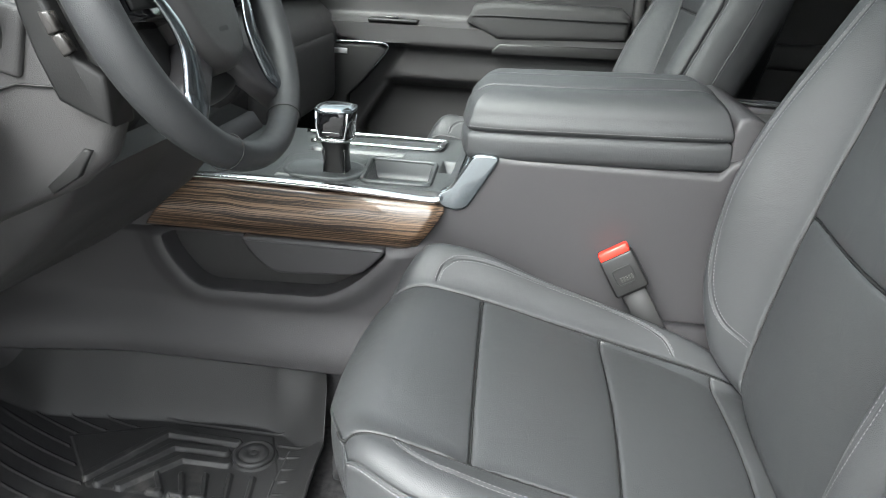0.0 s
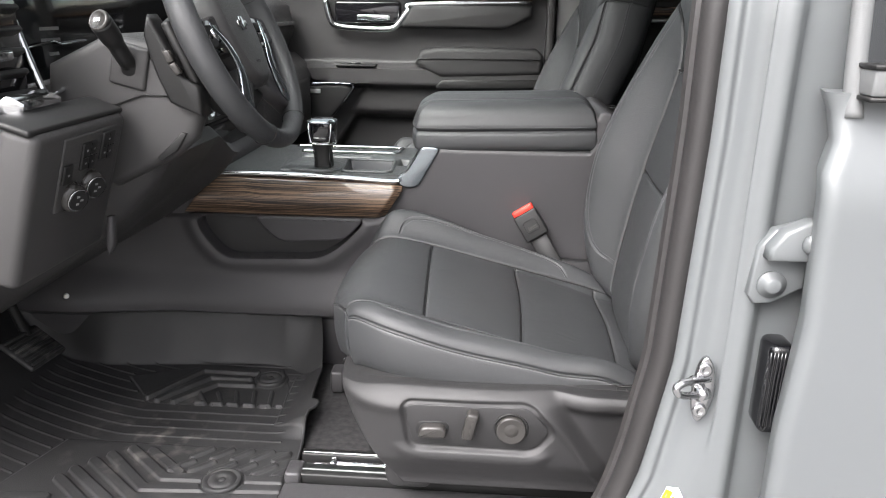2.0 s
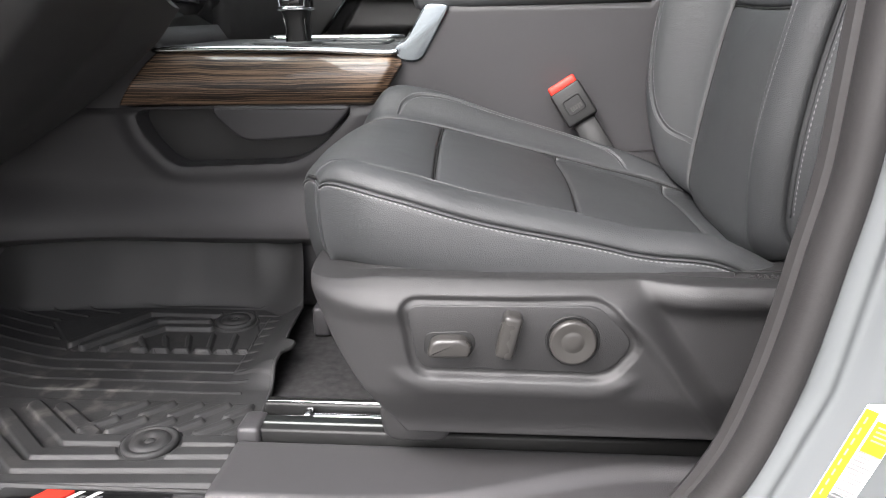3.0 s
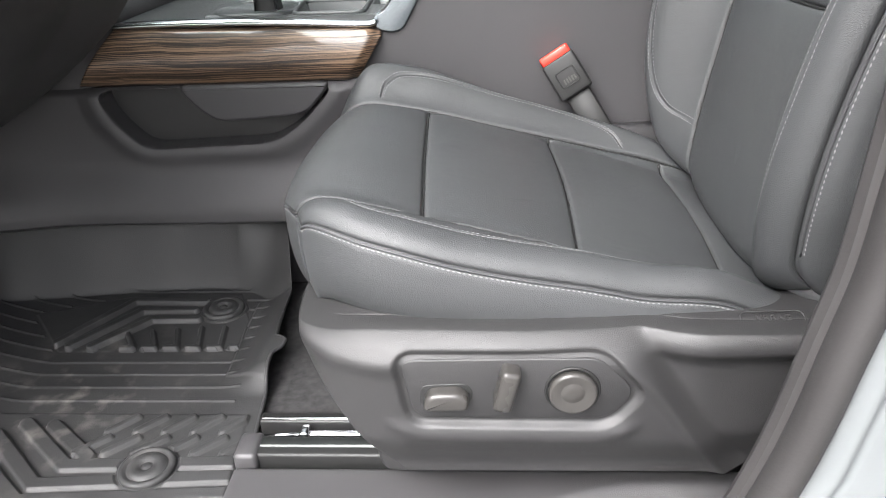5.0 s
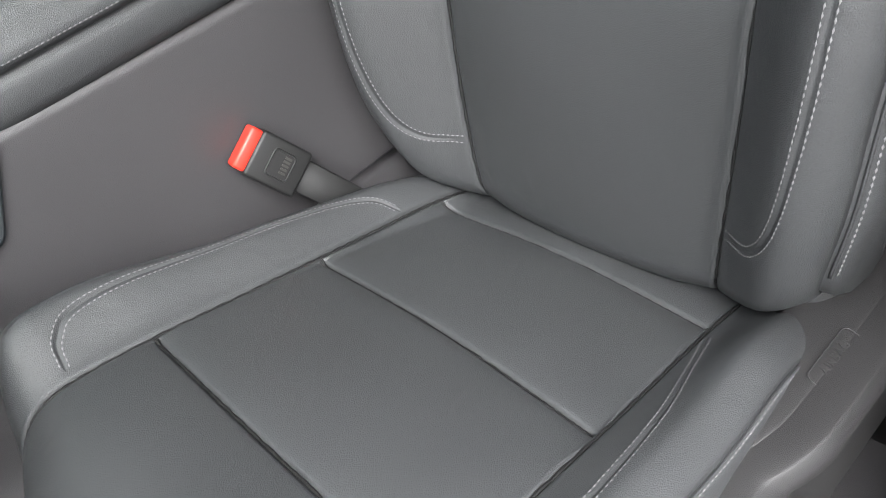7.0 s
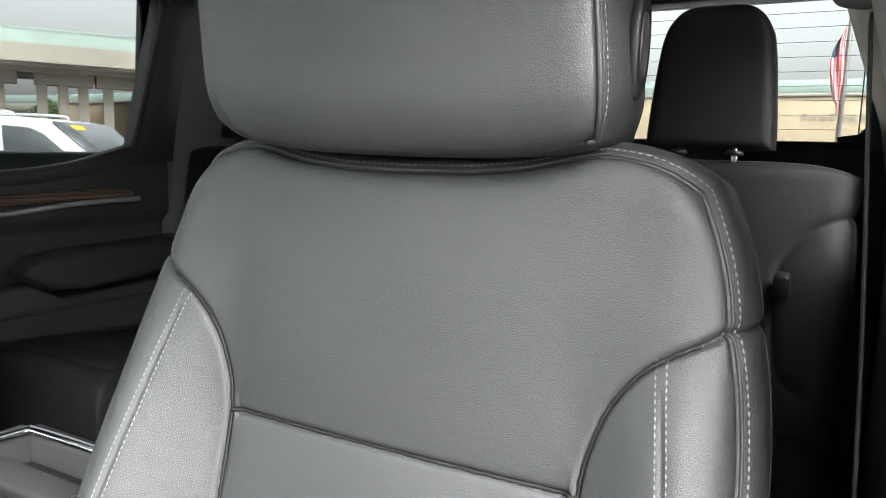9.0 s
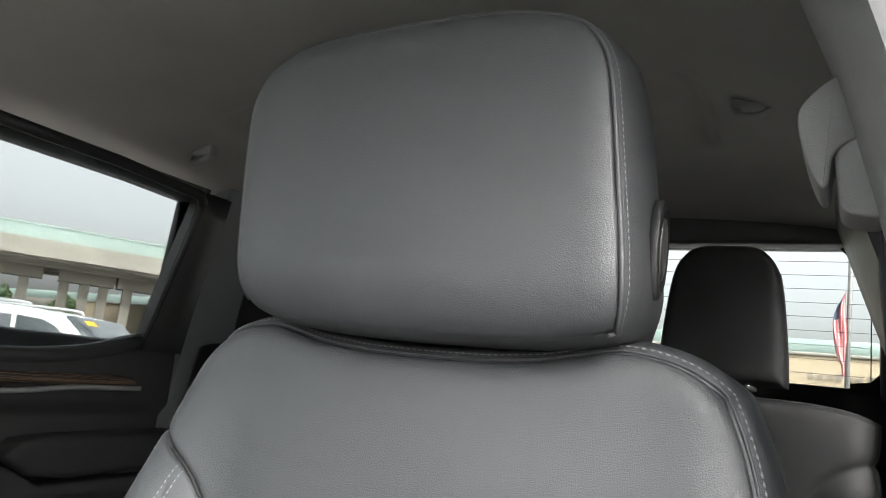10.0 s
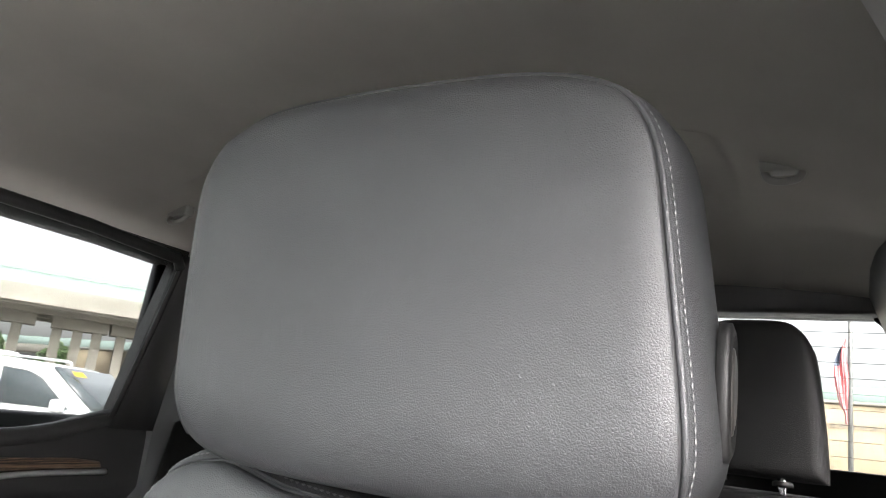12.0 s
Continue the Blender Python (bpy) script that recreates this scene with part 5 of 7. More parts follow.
disc = inside(tx, ty, [(0.015, 0.81), (0.135, 0.81), (0.15, 0.93), (0.12, 0.955), (0.03, 0.955), (0.0, 0.93)])
tz = tz + 0.004 * smooth01((disc + 0.003) / 0.004) * (1 - 0.35 * np.exp(-((disc - 0.004) / 0.0025) ** 2))
tz = tz + 0.05 * smooth01((tx - 0.295) / 0.05)
put("tray_top", sheet(np.stack([tx, ty, tz], -1), (0, 0, -0.012)), TRAY, console, "grey tray with cup wells", sharp=50)
well_line = np.array([(x, y, 0.479) for x, y in soft_corners([(0.160, 0.811), (0.273, 0.814), (0.267, 0.949), (0.147, 0.949)], 0.014)])
put("well_rim", tube(well_line, 0.0042, 8, closed=True), TRAY, console, "grey rim round the square well")
rim = curve([(0.01, 1.03, 0.483), (0.10, 1.028, 0.483), (0.235, 1.028, 0.483), (0.258, 1.04, 0.483), (0.262, 1.075, 0.483), (0.25, 1.10, 0.483), (0.10, 1.103, 0.483), (-0.02, 1.10, 0.483)], 80)
put("cup_rim", tube(rim, 0.006, 8, flat=0.6), CHROME, console, "chrome rim of the cup holders")
for x in (0.085, 0.175):
    put("cup_divider", turned([(0.028, 0.0), (0.030, 0.03), (0.027, 0.032), (0.025, 0.004)], Matrix.Translation((x, 1.065, 0.425)), 24), PLASTIC_DARK, console)
# padded lid
lid_hx, lid_hy = 0.199, 0.150


def lid_face(u, v):
    k = 0.30 * np.where(u < 0, 1.0, 0.5)
    a, b = u * np.sqrt(1 - k * v**4 / 2), v * np.sqrt(1 - k * u**4 / 2)
    x = 0.527 + a * lid_hx / 0.96
    y = 0.962 + b * lid_hy / 0.96
    e = np.minimum((1 - np.abs(u)) * 0.2, (1 - np.abs(v)) * 0.15)
    z = 0.640 + 0.008 * np.cos(v * math.pi / 2) + 0.006 * u - roll(e, 0.045, 0.040)
    return np.stack([x, y, z], -1)


near_seam = curve([(0.335, 0.905), (0.40, 0.900), (0.50, 0.898), (0.57, 0.902), (0.62, 0.912), (0.72, 0.915)], 50)
far_seam = curve([(0.335, 1.02), (0.50, 1.025), (0.72, 1.012)], 40)
lid = Pad(lid_face, lambda p: (p[..., 0], p[..., 1]), 240, 180, [(near_seam, 0.010, 0.0026, 0.006), (far_seam, 0.010, 0.0026, 0.006)], (0, 0, -1),
          [(0.006, 0.004), (0.014, 0.006), (0.0195, 0.0045), (0.0215, -0.0025), (0.0230, -0.0025), (0.0255, 0.004), (0.034, 0.0070), (0.054, 0.0070), (0.064, 0.004), (0.069, -0.006)])
lid_ob = put("lid", lid.mesh(), LEATHER, console, "black leather padded lid with grey stitching")
order = sorted(range(len(lid.rim)), key=lambda i: math.atan2(lid.rim[i][1] - 0.962, lid.rim[i][0] - 0.527))
order = [i for i in order if lid.rim[i][0] < 0.715]
put("stitching", stitches(lid.side(0.0145, 0.0005)[order], lid.out[order]), THREAD, lid_ob, "pale grey stitching", kind="stuff")
top_lines = []
for line_, off in ((near_seam, -0.005), (far_seam, 0.005)):
    pts_, nor_ = lid.on(even(offset_line(line_, off), 0.004), lift=0.0003)
    top_lines.append(stitches(pts_, nor_, r=0.0006))
put("seam_stitching", join(*top_lines), THREAD, lid_ob, "fine grey seam stitching", kind="stuff")
# rear part with its cup tray
put("rear_block", prism([(0.735, 0.30), (0.728, 0.60), (0.736, 0.625), (0.75, 0.629), (0.775, 0.621), (0.775, 0.30)], "y", 0.812, 1.115, 0.008, 3), PLASTIC, console)
put("rear_sides", join(rbox((0.77, 0.812, 0.30), (0.93, 0.850, 0.600), 0.008), rbox((0.77, 1.075, 0.30), (0.93, 1.115, 0.600), 0.008), rbox((0.915, 0.83, 0.10), (0.945, 1.10, 0.600), 0.01)), PLASTIC, console)
put("rear_tray_floor", rbox((0.77, 0.84, 0.52), (0.92, 1.08, 0.56), 0.006), PLASTIC_DARK, console)
put("rear_divider", rbox((0.825, 0.85, 0.55), (0.872, 1.07, 0.590), 0.008, 3), DOOR_PLASTIC, console)
tray_rim = curve([(0.785, 0.852, 0.606), (0.90, 0.852, 0.604), (0.915, 0.87, 0.604), (0.915, 1.055, 0.604), (0.90, 1.072, 0.604), (0.785, 1.072, 0.608), (0.775, 1.055, 0.609), (0.775, 0.87, 0.607)], 80, closed=True)
put("tray_rim", tube(tray_rim, 0.006, 8, closed=True, flat=0.7), CHROME, console, "bright rim of the rear tray")

# gear shifter
shifter = thing("gear_shifter", (0.105, 0.855, 0.48), "chrome and gloss black gear shifter standing in the console", "gear shifter")
put("boot_ring", turned([(0.040, 0.0), (0.040, 0.004), (0.030, 0.006), (0.026, 0.002)], Matrix.Translation((0.108, 0.855, 0.479)), 32), PLASTIC_DARK, shifter)


def oval(z, cx, rx, ry, n=28, p=3.2):
    """A squarish ring of points at one height."""
    a = np.arange(n) * 2 * math.pi / n
    c, q = np.cos(a), np.sin(a)
    return np.stack([cx + rx * np.sign(c) * np.abs(c) ** (2 / p), 0.855 + ry * np.sign(q) * np.abs(q) ** (2 / p), np.full(n, z)], 1)


def loft(rings):
    n, v = len(rings[0]), np.concatenate(rings)
    f = [(r * n + k, r * n + (k + 1) % n, (r + 1) * n + (k + 1) % n, (r + 1) * n + k) for r in range(len(rings) - 1) for k in range(n)]
    return v, f + [tuple(range(n))[::-1], tuple(range((len(rings) - 1) * n, len(rings) * n))]


put("stem", loft([oval(*q) for q in ((0.478, 0.109, 0.0235, 0.024), (0.490, 0.109, 0.0205, 0.022), (0.510, 0.109, 0.0180, 0.021), (0.526, 0.108, 0.0185, 0.022), (0.538, 0.107, 0.0225, 0.025), (0.545, 0.107, 0.0255, 0.028))]), PLASTIC_DARK, shifter)
knob = put("knob", loft([oval(*q) for q in ((0.541, 0.107, 0.0255, 0.028), (0.547, 0.107, 0.0275, 0.031), (0.565, 0.1075, 0.0295, 0.034), (0.580, 0.108, 0.0305, 0.034), (0.588, 0.108, 0.0295, 0.032), (0.592, 0.108, 0.0255, 0.027), (0.5935, 0.108, 0.018, 0.018))]),
           GLOSS, shifter, "gloss black knob")
put("knob_frame", tube(oval(0.544, 0.107, 0.0275, 0.0300, 48), 0.0026, 8, closed=True), CHROME, knob, "chrome knob frame")
put("knob_crown", tube(oval(0.588, 0.108, 0.0290, 0.0315, 48), 0.0030, 8, closed=True), SATIN, knob, "satin silver crown")
for sx_ in (-1, 1):
    put("stem_edge", tube(np.array([(0.109 + sx_ * 0.0175, 0.8345, 0.484), (0.109 + sx_ * 0.0160, 0.8355, 0.51), (0.108 + sx_ * 0.0175, 0.834, 0.530)]), 0.0016, 6), GLOSS, shifter)
put("face_frame", tube(np.array([(0.0835, 0.8275, 0.586), (0.0840, 0.8245, 0.566), (0.0870, 0.8265, 0.548), (0.107, 0.8235, 0.546), (0.1275, 0.8265, 0.548), (0.1310, 0.8245, 0.566), (0.1325, 0.8275, 0.586)]), 0.0022, 8), CHROME, knob)
put("knob_cap", loft([oval(*q) for q in ((0.5865, 0.108, 0.0300, 0.0325), (0.5915, 0.108, 0.0270, 0.0285), (0.5945, 0.108, 0.0200, 0.0200))]), SATIN, knob, "satin silver cap")
put("knob_button", rbox((0.092, 0.8195, 0.550), (0.124, 0.828, 0.559), 0.003, 2), GLOSS, knob)

put("gear_base", loft([oval(z, 0.088, rx, ry, 40, 2.6) for z, rx, ry in ((0.470, 0.070, 0.056), (0.4815, 0.070, 0.056), (0.4840, 0.0675, 0.0535), (0.4840, 0.062, 0.048), (0.4825, 0.059, 0.045))]), TRAY, console, "oval grey base plate of the shifter")
shifter.scale, shifter.location.z = (1.06, 1.04, 1.10), 0.468

# belt buckle beside the cushion
buckle = thing("belt_buckle", (0.60, 0.79, 0.36), "black seat belt buckle with a red button", "seat belt buckle")
bm_ = Matrix.Translation((0.587, 0.778, 0.393)) @ Matrix.Rotation(radians(-33), 4, "Y") @ Matrix.Rotation(radians(-12), 4, "X") @ Matrix.Diagonal((1.10, 1.1, 1.12, 1))
put("buckle_body", rbox((-0.025, -0.013, -0.045), (0.025, 0.013, 0.012), 0.004, 3, bm_), PLASTIC_DARK, buckle)
put("press_button", rbox((-0.0225, -0.011, 0.010), (0.0225, 0.011, 0.0235), 0.003, 2, bm_), RED, buckle, "red press button")
put("buckle_bars", join(*[rbox((-0.008 + 0.004 * k, -0.0142, -0.026), (-0.0055 + 0.004 * k, -0.0132, -0.019), 0.0, 1, bm_) for k in range(5)]), SWITCH, buckle, smooth=False)
put("buckle_emboss", tube(np.array([bm_ @ Vector((x, -0.0134, z)) for x, z in soft_corners([(-0.014, -0.030), (-0.014, -0.006), (0.014, -0.006), (0.014, -0.030)], 0.005)]), 0.0012, 6, closed=True), PLASTIC_DARK, buckle)
put("buckle_strap", rbox((-0.018, -0.004, -0.16), (0.018, 0.004, -0.040), 0.002, 1, bm_), PLASTIC_DARK, buckle)

# ---- driver's footwell ----
floor_mat = thing("floor_mat", (-0.2, 0.45, 0.0), "black rubber floor mat with raised ribs and dried mud", "floor mat")
mx, my = np.meshgrid(np.concatenate([np.linspace(-0.72, -0.42, 60, endpoint=False), np.linspace(-0.42, 0.162, 430)]), np.linspace(0.168, 0.815, 400))
fit_x = np.interp(my, [0.16, 0.26, 0.34, 0.476, 0.515, 0.530, 0.552, 0.560, 0.60, 0.70, 0.76, 0.82], [0.156, 0.154, 0.151, 0.137, 0.136, 0.148, 0.149, 0.131, 0.126, 0.122, 0.112, 0.095])
mx = -0.72 + (mx + 0.72) * (fit_x + 0.72) / 0.882
base = np.zeros(mx.shape)
wall_line = smooth_table([-0.72, -0.52, -0.42, -0.21, -0.05, 0.02, 0.07, 0.10, 0.16], [0.76, 0.74, 0.712, 0.738, 0.756, 0.752, 0.716, 0.690, 0.66], 0.02)(mx)
base += 0.132 * smooth01((my - wall_line) / (0.055 + 0.07 * smooth01((mx - 0.01) / 0.08))) ** 0.8
rear_wall = 0.026 * smooth01((mx - 0.066) / 0.07) * smooth01((my - 0.44) / 0.05)
base = np.maximum(base, rear_wall)
base += 0.26 * smooth01((-0.50 - mx) / 0.28) ** 1.2
base += 0.020 * smooth01((0.205 - my) / 0.035)
flat = (1 - smooth01(base / 0.008))
# long ribs, bent towards the front
bend = my + 0.55 * np.clip(-0.22 - mx, 0, 1) ** 1.35 * -1.0
phase = (bend - 0.40) / 0.0312
rib = np.exp(-(((phase - np.round(phase)) * 0.0312) / 0.0016) ** 2)
upper_poly = [(-0.335, 0.668), (-0.157, 0.738), (0.02, 0.735), (0.062, 0.64), (0.065, 0.556), (-0.232, 0.552)]
lower_poly = [(-0.33, 0.405), (0.13, 0.402), (0.155, 0.17), (-0.40, 0.17)]
in_up, in_low = inside(mx, my, upper_poly), inside(mx, my, lower_poly)
relief = 0.0030 * rib * ((in_up < -0.004) & (in_low < -0.004) & (mx < 0.10)) * flat


def bar(line, half, high):
    return high * (1 - smooth01((to_line(mx, my, line) - half) / 0.0032))


up = np.zeros(mx.shape)
for line in ([(-0.243, 0.572), (-0.166, 0.704), (-0.035, 0.700)], [(-0.216, 0.563), (-0.138, 0.672), (-0.045, 0.672)], [(-0.178, 0.560), (-0.110, 0.643), (-0.03, 0.644)]):
    up = np.maximum(up, bar(line, 0.0062, 0.0085))
for k in range(6):
    x = -0.125 + 0.036 * k
    up = np.maximum(up, bar([(x, 0.557), (x + 0.014, 0.559)], 0.0050, 0.007))
    up = np.maximum(up, bar([(x + 0.016, 0.562), (x - 0.010 + 0.004 * k, 0.600 + 0.006 * min(k, 3))], 0.0026, 0.006))
low = np.zeros(mx.shape)
for line in ([(-0.139, 0.374), (-0.060, 0.312)], [(-0.181, 0.378), (-0.083, 0.297), (0.145, 0.305)], [(-0.212, 0.355), (-0.107, 0.264), (0.145, 0.280)],
             [(-0.236, 0.333), (-0.114, 0.236), (0.145, 0.252)], [(-0.258, 0.304), (-0.129, 0.206), (0.145, 0.222)], [(-0.272, 0.276), (-0.149, 0.180), (0.145, 0.194)],
             [(-0.37, 0.215), (-0.268, 0.223)], [(-0.36, 0.190), (-0.25, 0.202)]):
    low = np.maximum(low, bar(line, 0.0085, 0.0055))
for k in range(6):
    x = -0.085 + 0.040 * k
    low = np.maximum(low, bar([(x + 0.004, 0.320), (x + 0.036, 0.350)], 0.0042, 0.006))
    low = np.maximum(low, bar([(x + 0.030, 0.362), (x + 0.058, 0.392)], 0.0042, 0.006))
relief += up * (in_up > 0) + low * (in_low > 0) + 0.0015 * smooth01(in_up / 0.004) + 0.0015 * smooth01(in_low / 0.004)
corner_pad = inside(mx, my, [(0.069, 0.489), (0.160, 0.458), (0.150, 0.72), (0.06, 0.70), (0.062, 0.60)])
relief += 0.003 * smooth01((corner_pad + 0.002) / 0.004)
for bx, by in ((0.005, 0.675), (0.030, 0.291)):
    d = np.hypot(mx - bx, my - by)
    relief = np.where(d < 0.040, 0.004 + 0.003 * smooth01((0.036 - d) / 0.003), relief)
put("mat_sheet", sheet(np.stack([mx, my, base + relief + 0.003], -1), (0, 0, -0.006)), RUBBER, floor_mat)
for bx, by in ((0.005, 0.675), (0.030, 0.291)):
    put("retainer", turned([(0.036, 0.004), (0.0355, 0.0125), (0.033, 0.0140), (0.0285, 0.0140), (0.0268, 0.0110), (0.0252, 0.0110), (0.0240, 0.0145), (0.0100, 0.0150), (0.0085, 0.0120), (0.0060, 0.0120), (0.0050, 0.0138), (0.001, 0.0138)], Matrix.Translation((bx, by, 0.0)), 44), RUBBER, floor_mat, "round mat retainer")
edge = np.stack([mx[:, -1], my[:, -1], (base + relief)[:, -1] + 0.003], 1)[10:290:4]
put("rolled_edge", tube(edge + np.array([0.0, 0, -0.002]), 0.0030, 8), RUBBER, floor_mat)

rail = thing("seat_rail", (0.24, 0.32, 0.0), "black and bright steel seat slide rail bolted to the floor", "seat rail")
put("outer_channel", rbox((0.172, 0.283, -0.01), (0.83, 0.312, 0.040), 0.004, 2), PLASTIC_DARK, rail)
put("bright_rail", rbox((0.178, 0.296, 0.036), (0.82, 0.314, 0.043), 0.003, 2), RAIL, rail)
put("inner_channel", rbox((0.165, 0.343, -0.01), (0.83, 0.362, 0.042), 0.004, 2), PLASTIC_DARK, rail)
put("inner_rail", rbox((0.170, 0.345, 0.041), (0.82, 0.348, 0.045), 0.001, 2), STEEL, rail)
screw = [(0.235 + 0.0022 * k, 0.331, 0.030) for k in range(120)]
put("lead_screw", tube(np.array(screw), [0.0062 if k % 2 else 0.0048 for k in range(120)], 10), STEEL, rail, "threaded lead screw")
put("screw_collar", rbox((0.223, 0.321, 0.020), (0.235, 0.341, 0.040), 0.003, 2), STEEL, rail)
put("link_rod", tube(np.array([(0.168, 0.333, 0.026), (0.225, 0.333, 0.028)]), 0.0032, 8), STEEL, rail)
put("end_cap", rbox((0.150, 0.276, -0.01), (0.180, 0.322, 0.044), 0.006, 2), PLASTIC, rail)
copy_thing(rail, Matrix.Translation((0.24, 0.70, 0.0)))

pedal = thing("brake_pedal", (-0.52, 0.60, 0.10), "black ribbed brake pedal above the mat", "pedal")
pm = Matrix.Translation((-0.505, 0.592, 0.105)) @ Matrix.Rotation(radians(-6), 4, "Z") @ Matrix.Rotation(radians(36), 4, "Y")
put("pedal_pad", rbox((-0.046, -0.056, -0.006), (0.046, 0.056, 0.006), 0.012, 4, pm), RUBBER, pedal)
for k in range(6):
    put("pedal_rib", rbox((-0.041 + 0.0145 * k, -0.050, 0.005), (-0.033 + 0.0145 * k, 0.050, 0.010), 0.002, 1, pm), RUBBER, pedal)
put("pedal_arm", tube(curve([(-0.52, 0.61, 0.11), (-0.56, 0.63, 0.17), (-0.62, 0.66, 0.30), (-0.66, 0.68, 0.50)], 20), 0.011, 8), PLASTIC_DARK, pedal)
clip = thing("floor_clip", (-0.44, 0.73, 0.20), "small white plastic clip on the console foot", "clip")
put("clip_head", turned([(0.006, 0.0), (0.007, 0.004), (0.004, 0.007), (0.001, 0.008)], Matrix.Translation((-0.48, 0.705, 0.185)) @ Matrix.Rotation(radians(70), 4, "X"), 12), WHITE_MARK, clip)

# ---- dashboard and steering ----
dash = thing("dashboard", (-0.35, YMID, 0.45), "dark soft-touch dashboard with a black screen and chrome vents", "dashboard")
put("lower_dash", prism([(-0.72, 0.40), (-0.72, 0.66), (-0.36, 0.70), (-0.20, 0.685), (-0.165, 0.655), (-0.140, 0.61), (-0.15, 0.555), (-0.22, 0.50), (-0.40, 0.43)], "y", 0.085, 1.80, 0.02, 4), PLASTIC_SOFT, dash)
put("upper_dash", prism([(-0.74, 0.64), (-0.74, 0.87), (-0.50, 0.905), (-0.36, 0.90), (-0.335, 0.88), (-0.36, 0.66)], "y", 0.085, 1.80, 0.02, 4), PLASTIC_SOFT, dash)
put("passenger_pad", prism([(-0.36, 0.70), (-0.36, 0.885), (-0.28, 0.88), (-0.215, 0.84), (-0.20, 0.76), (-0.23, 0.70)], "y", 1.10, 1.80, 0.02, 4), PLASTIC_SOFT, dash)
put("passenger_strip", rbox((-0.215, 1.12, 0.775), (-0.192, 1.78, 0.790), 0.004, 2), CHROME, dash)
put("glove_box", rbox((-0.30, 1.16, 0.42), (-0.135, 1.74, 0.62), 0.03, 4), PLASTIC_SOFT, dash)
# knee panel under the column
v, u = np.meshgrid(np.linspace(0, 1, 40), np.linspace(0, 1, 60), indexing="ij")
kx = np.interp(v, [0, 0.35, 0.6, 0.85, 1], [-0.42, -0.235, -0.150, -0.085, -0.045])
kz = np.interp(v, [0, 0.35, 0.6, 0.85, 1], [0.275, 0.400, 0.470, 0.535, 0.590])
ky = 0.10 + 0.60 * u
kx = kx - 0.14 * smooth01((0.40 - ky) / 0.10) + 0.02 * smooth01((ky - 0.66) / 0.12)
kz = kz - 0.05 * smooth01((ky - 0.60) / 0.10) * v
put("knee_panel", sheet(np.stack([kx, ky, kz], -1), (-0.02, 0, 0.02)), PLASTIC_SOFT, dash, sharp=60)
put("end_body", prism([(-0.70, 0.40), (-0.70, 0.66), (-0.22, 0.690), (-0.150, 0.672), (-0.122, 0.63), (-0.112, 0.575), (-0.128, 0.528), (-0.19, 0.485), (-0.40, 0.42)], "y", 0.088, 0.335, 0.03, 5), PLASTIC_SOFT, dash)
put("side_end", prism([(-0.74, 0.35), (-0.74, 0.86), (-0.38, 0.88), (-0.19, 0.70), (-0.135, 0.62), (-0.16, 0.50), (-0.30, 0.36)], "y", 0.075, 0.10, 0.008, 2), PLASTIC_SOFT, dash)
put("bonnet_lever", prism([(-0.135, 0.455), (-0.128, 0.505), (-0.118, 0.505), (-0.122, 0.455), (-0.132, 0.438)], "y", 0.30, 0.318, 0.004, 2), PLASTIC, dash)
# switch panel with two dials
panel_m = Matrix.Translation((-0.105, 0.205, 0.601)) @ Matrix.Rotation(radians(18), 4, "Y")
put("switch_panel", rbox((-0.05, -0.128, -0.150), (0.006, 0.108, 0.078), 0.014, 4, panel_m), PLASTIC_SOFT, dash)
put("panel_ledge", rbox((-0.062, -0.132, 0.074), (-0.004, 0.112, 0.084), 0.004, 2, panel_m), PLASTIC_DARK, dash)
panel = put("switch_plate", rbox((0.0, -0.066, -0.048), (0.0085, 0.088, 0.066), 0.004, 2, panel_m), PLASTIC_SOFT, dash)
for y, z in ((-0.028, -0.027), (0.018, -0.018)):
    dm = panel_m @ Matrix.Translation((0.003, y, z)) @ Matrix.Rotation(radians(-20), 4, "Z") @ Matrix.Rotation(radians(90), 4, "Y") @ Matrix.Diagonal((0.80, 0.80, 0.9, 1))
    knob = put("rotary_knob", turned([(0.026, 0.0), (0.0275, 0.003), (0.0270, 0.010), (0.0245, 0.024), (0.019, 0.024)], dm, 40), SWITCH, panel)
    put("knob_ring", turned([(0.0195, 0.024), (0.0215, 0.024), (0.0210, 0.0262), (0.0198, 0.0258)], dm, 40), CHROME, panel)
    put("knob_face", turned([(0.0190, 0.020), (0.0190, 0.0268), (0.0186, 0.0272), (0.001, 0.0272)], dm, 40), PLASTIC_DARK, panel, sharp=30)
    marks = [rbox((-0.010 + 0.007 * k, -0.006 + 0.008 * (k % 2), 0.0270), (-0.006 + 0.007 * k, 0.0 + 0.008 * (k % 2), 0.0276), 0.0, 1, dm) for k in range(3)]
    put("knob_marks", join(*marks), PRINT, panel, smooth=False)
    put("knob_grips", join(*[moved(rbox((0.0245, -0.0012, 0.003), (0.0280, 0.0012, 0.012), 0.0, 1), dm @ Matrix.Rotation(2 * math.pi * k / 18, 4, "Z")) for k in range(18)]), SWITCH, panel, smooth=False)
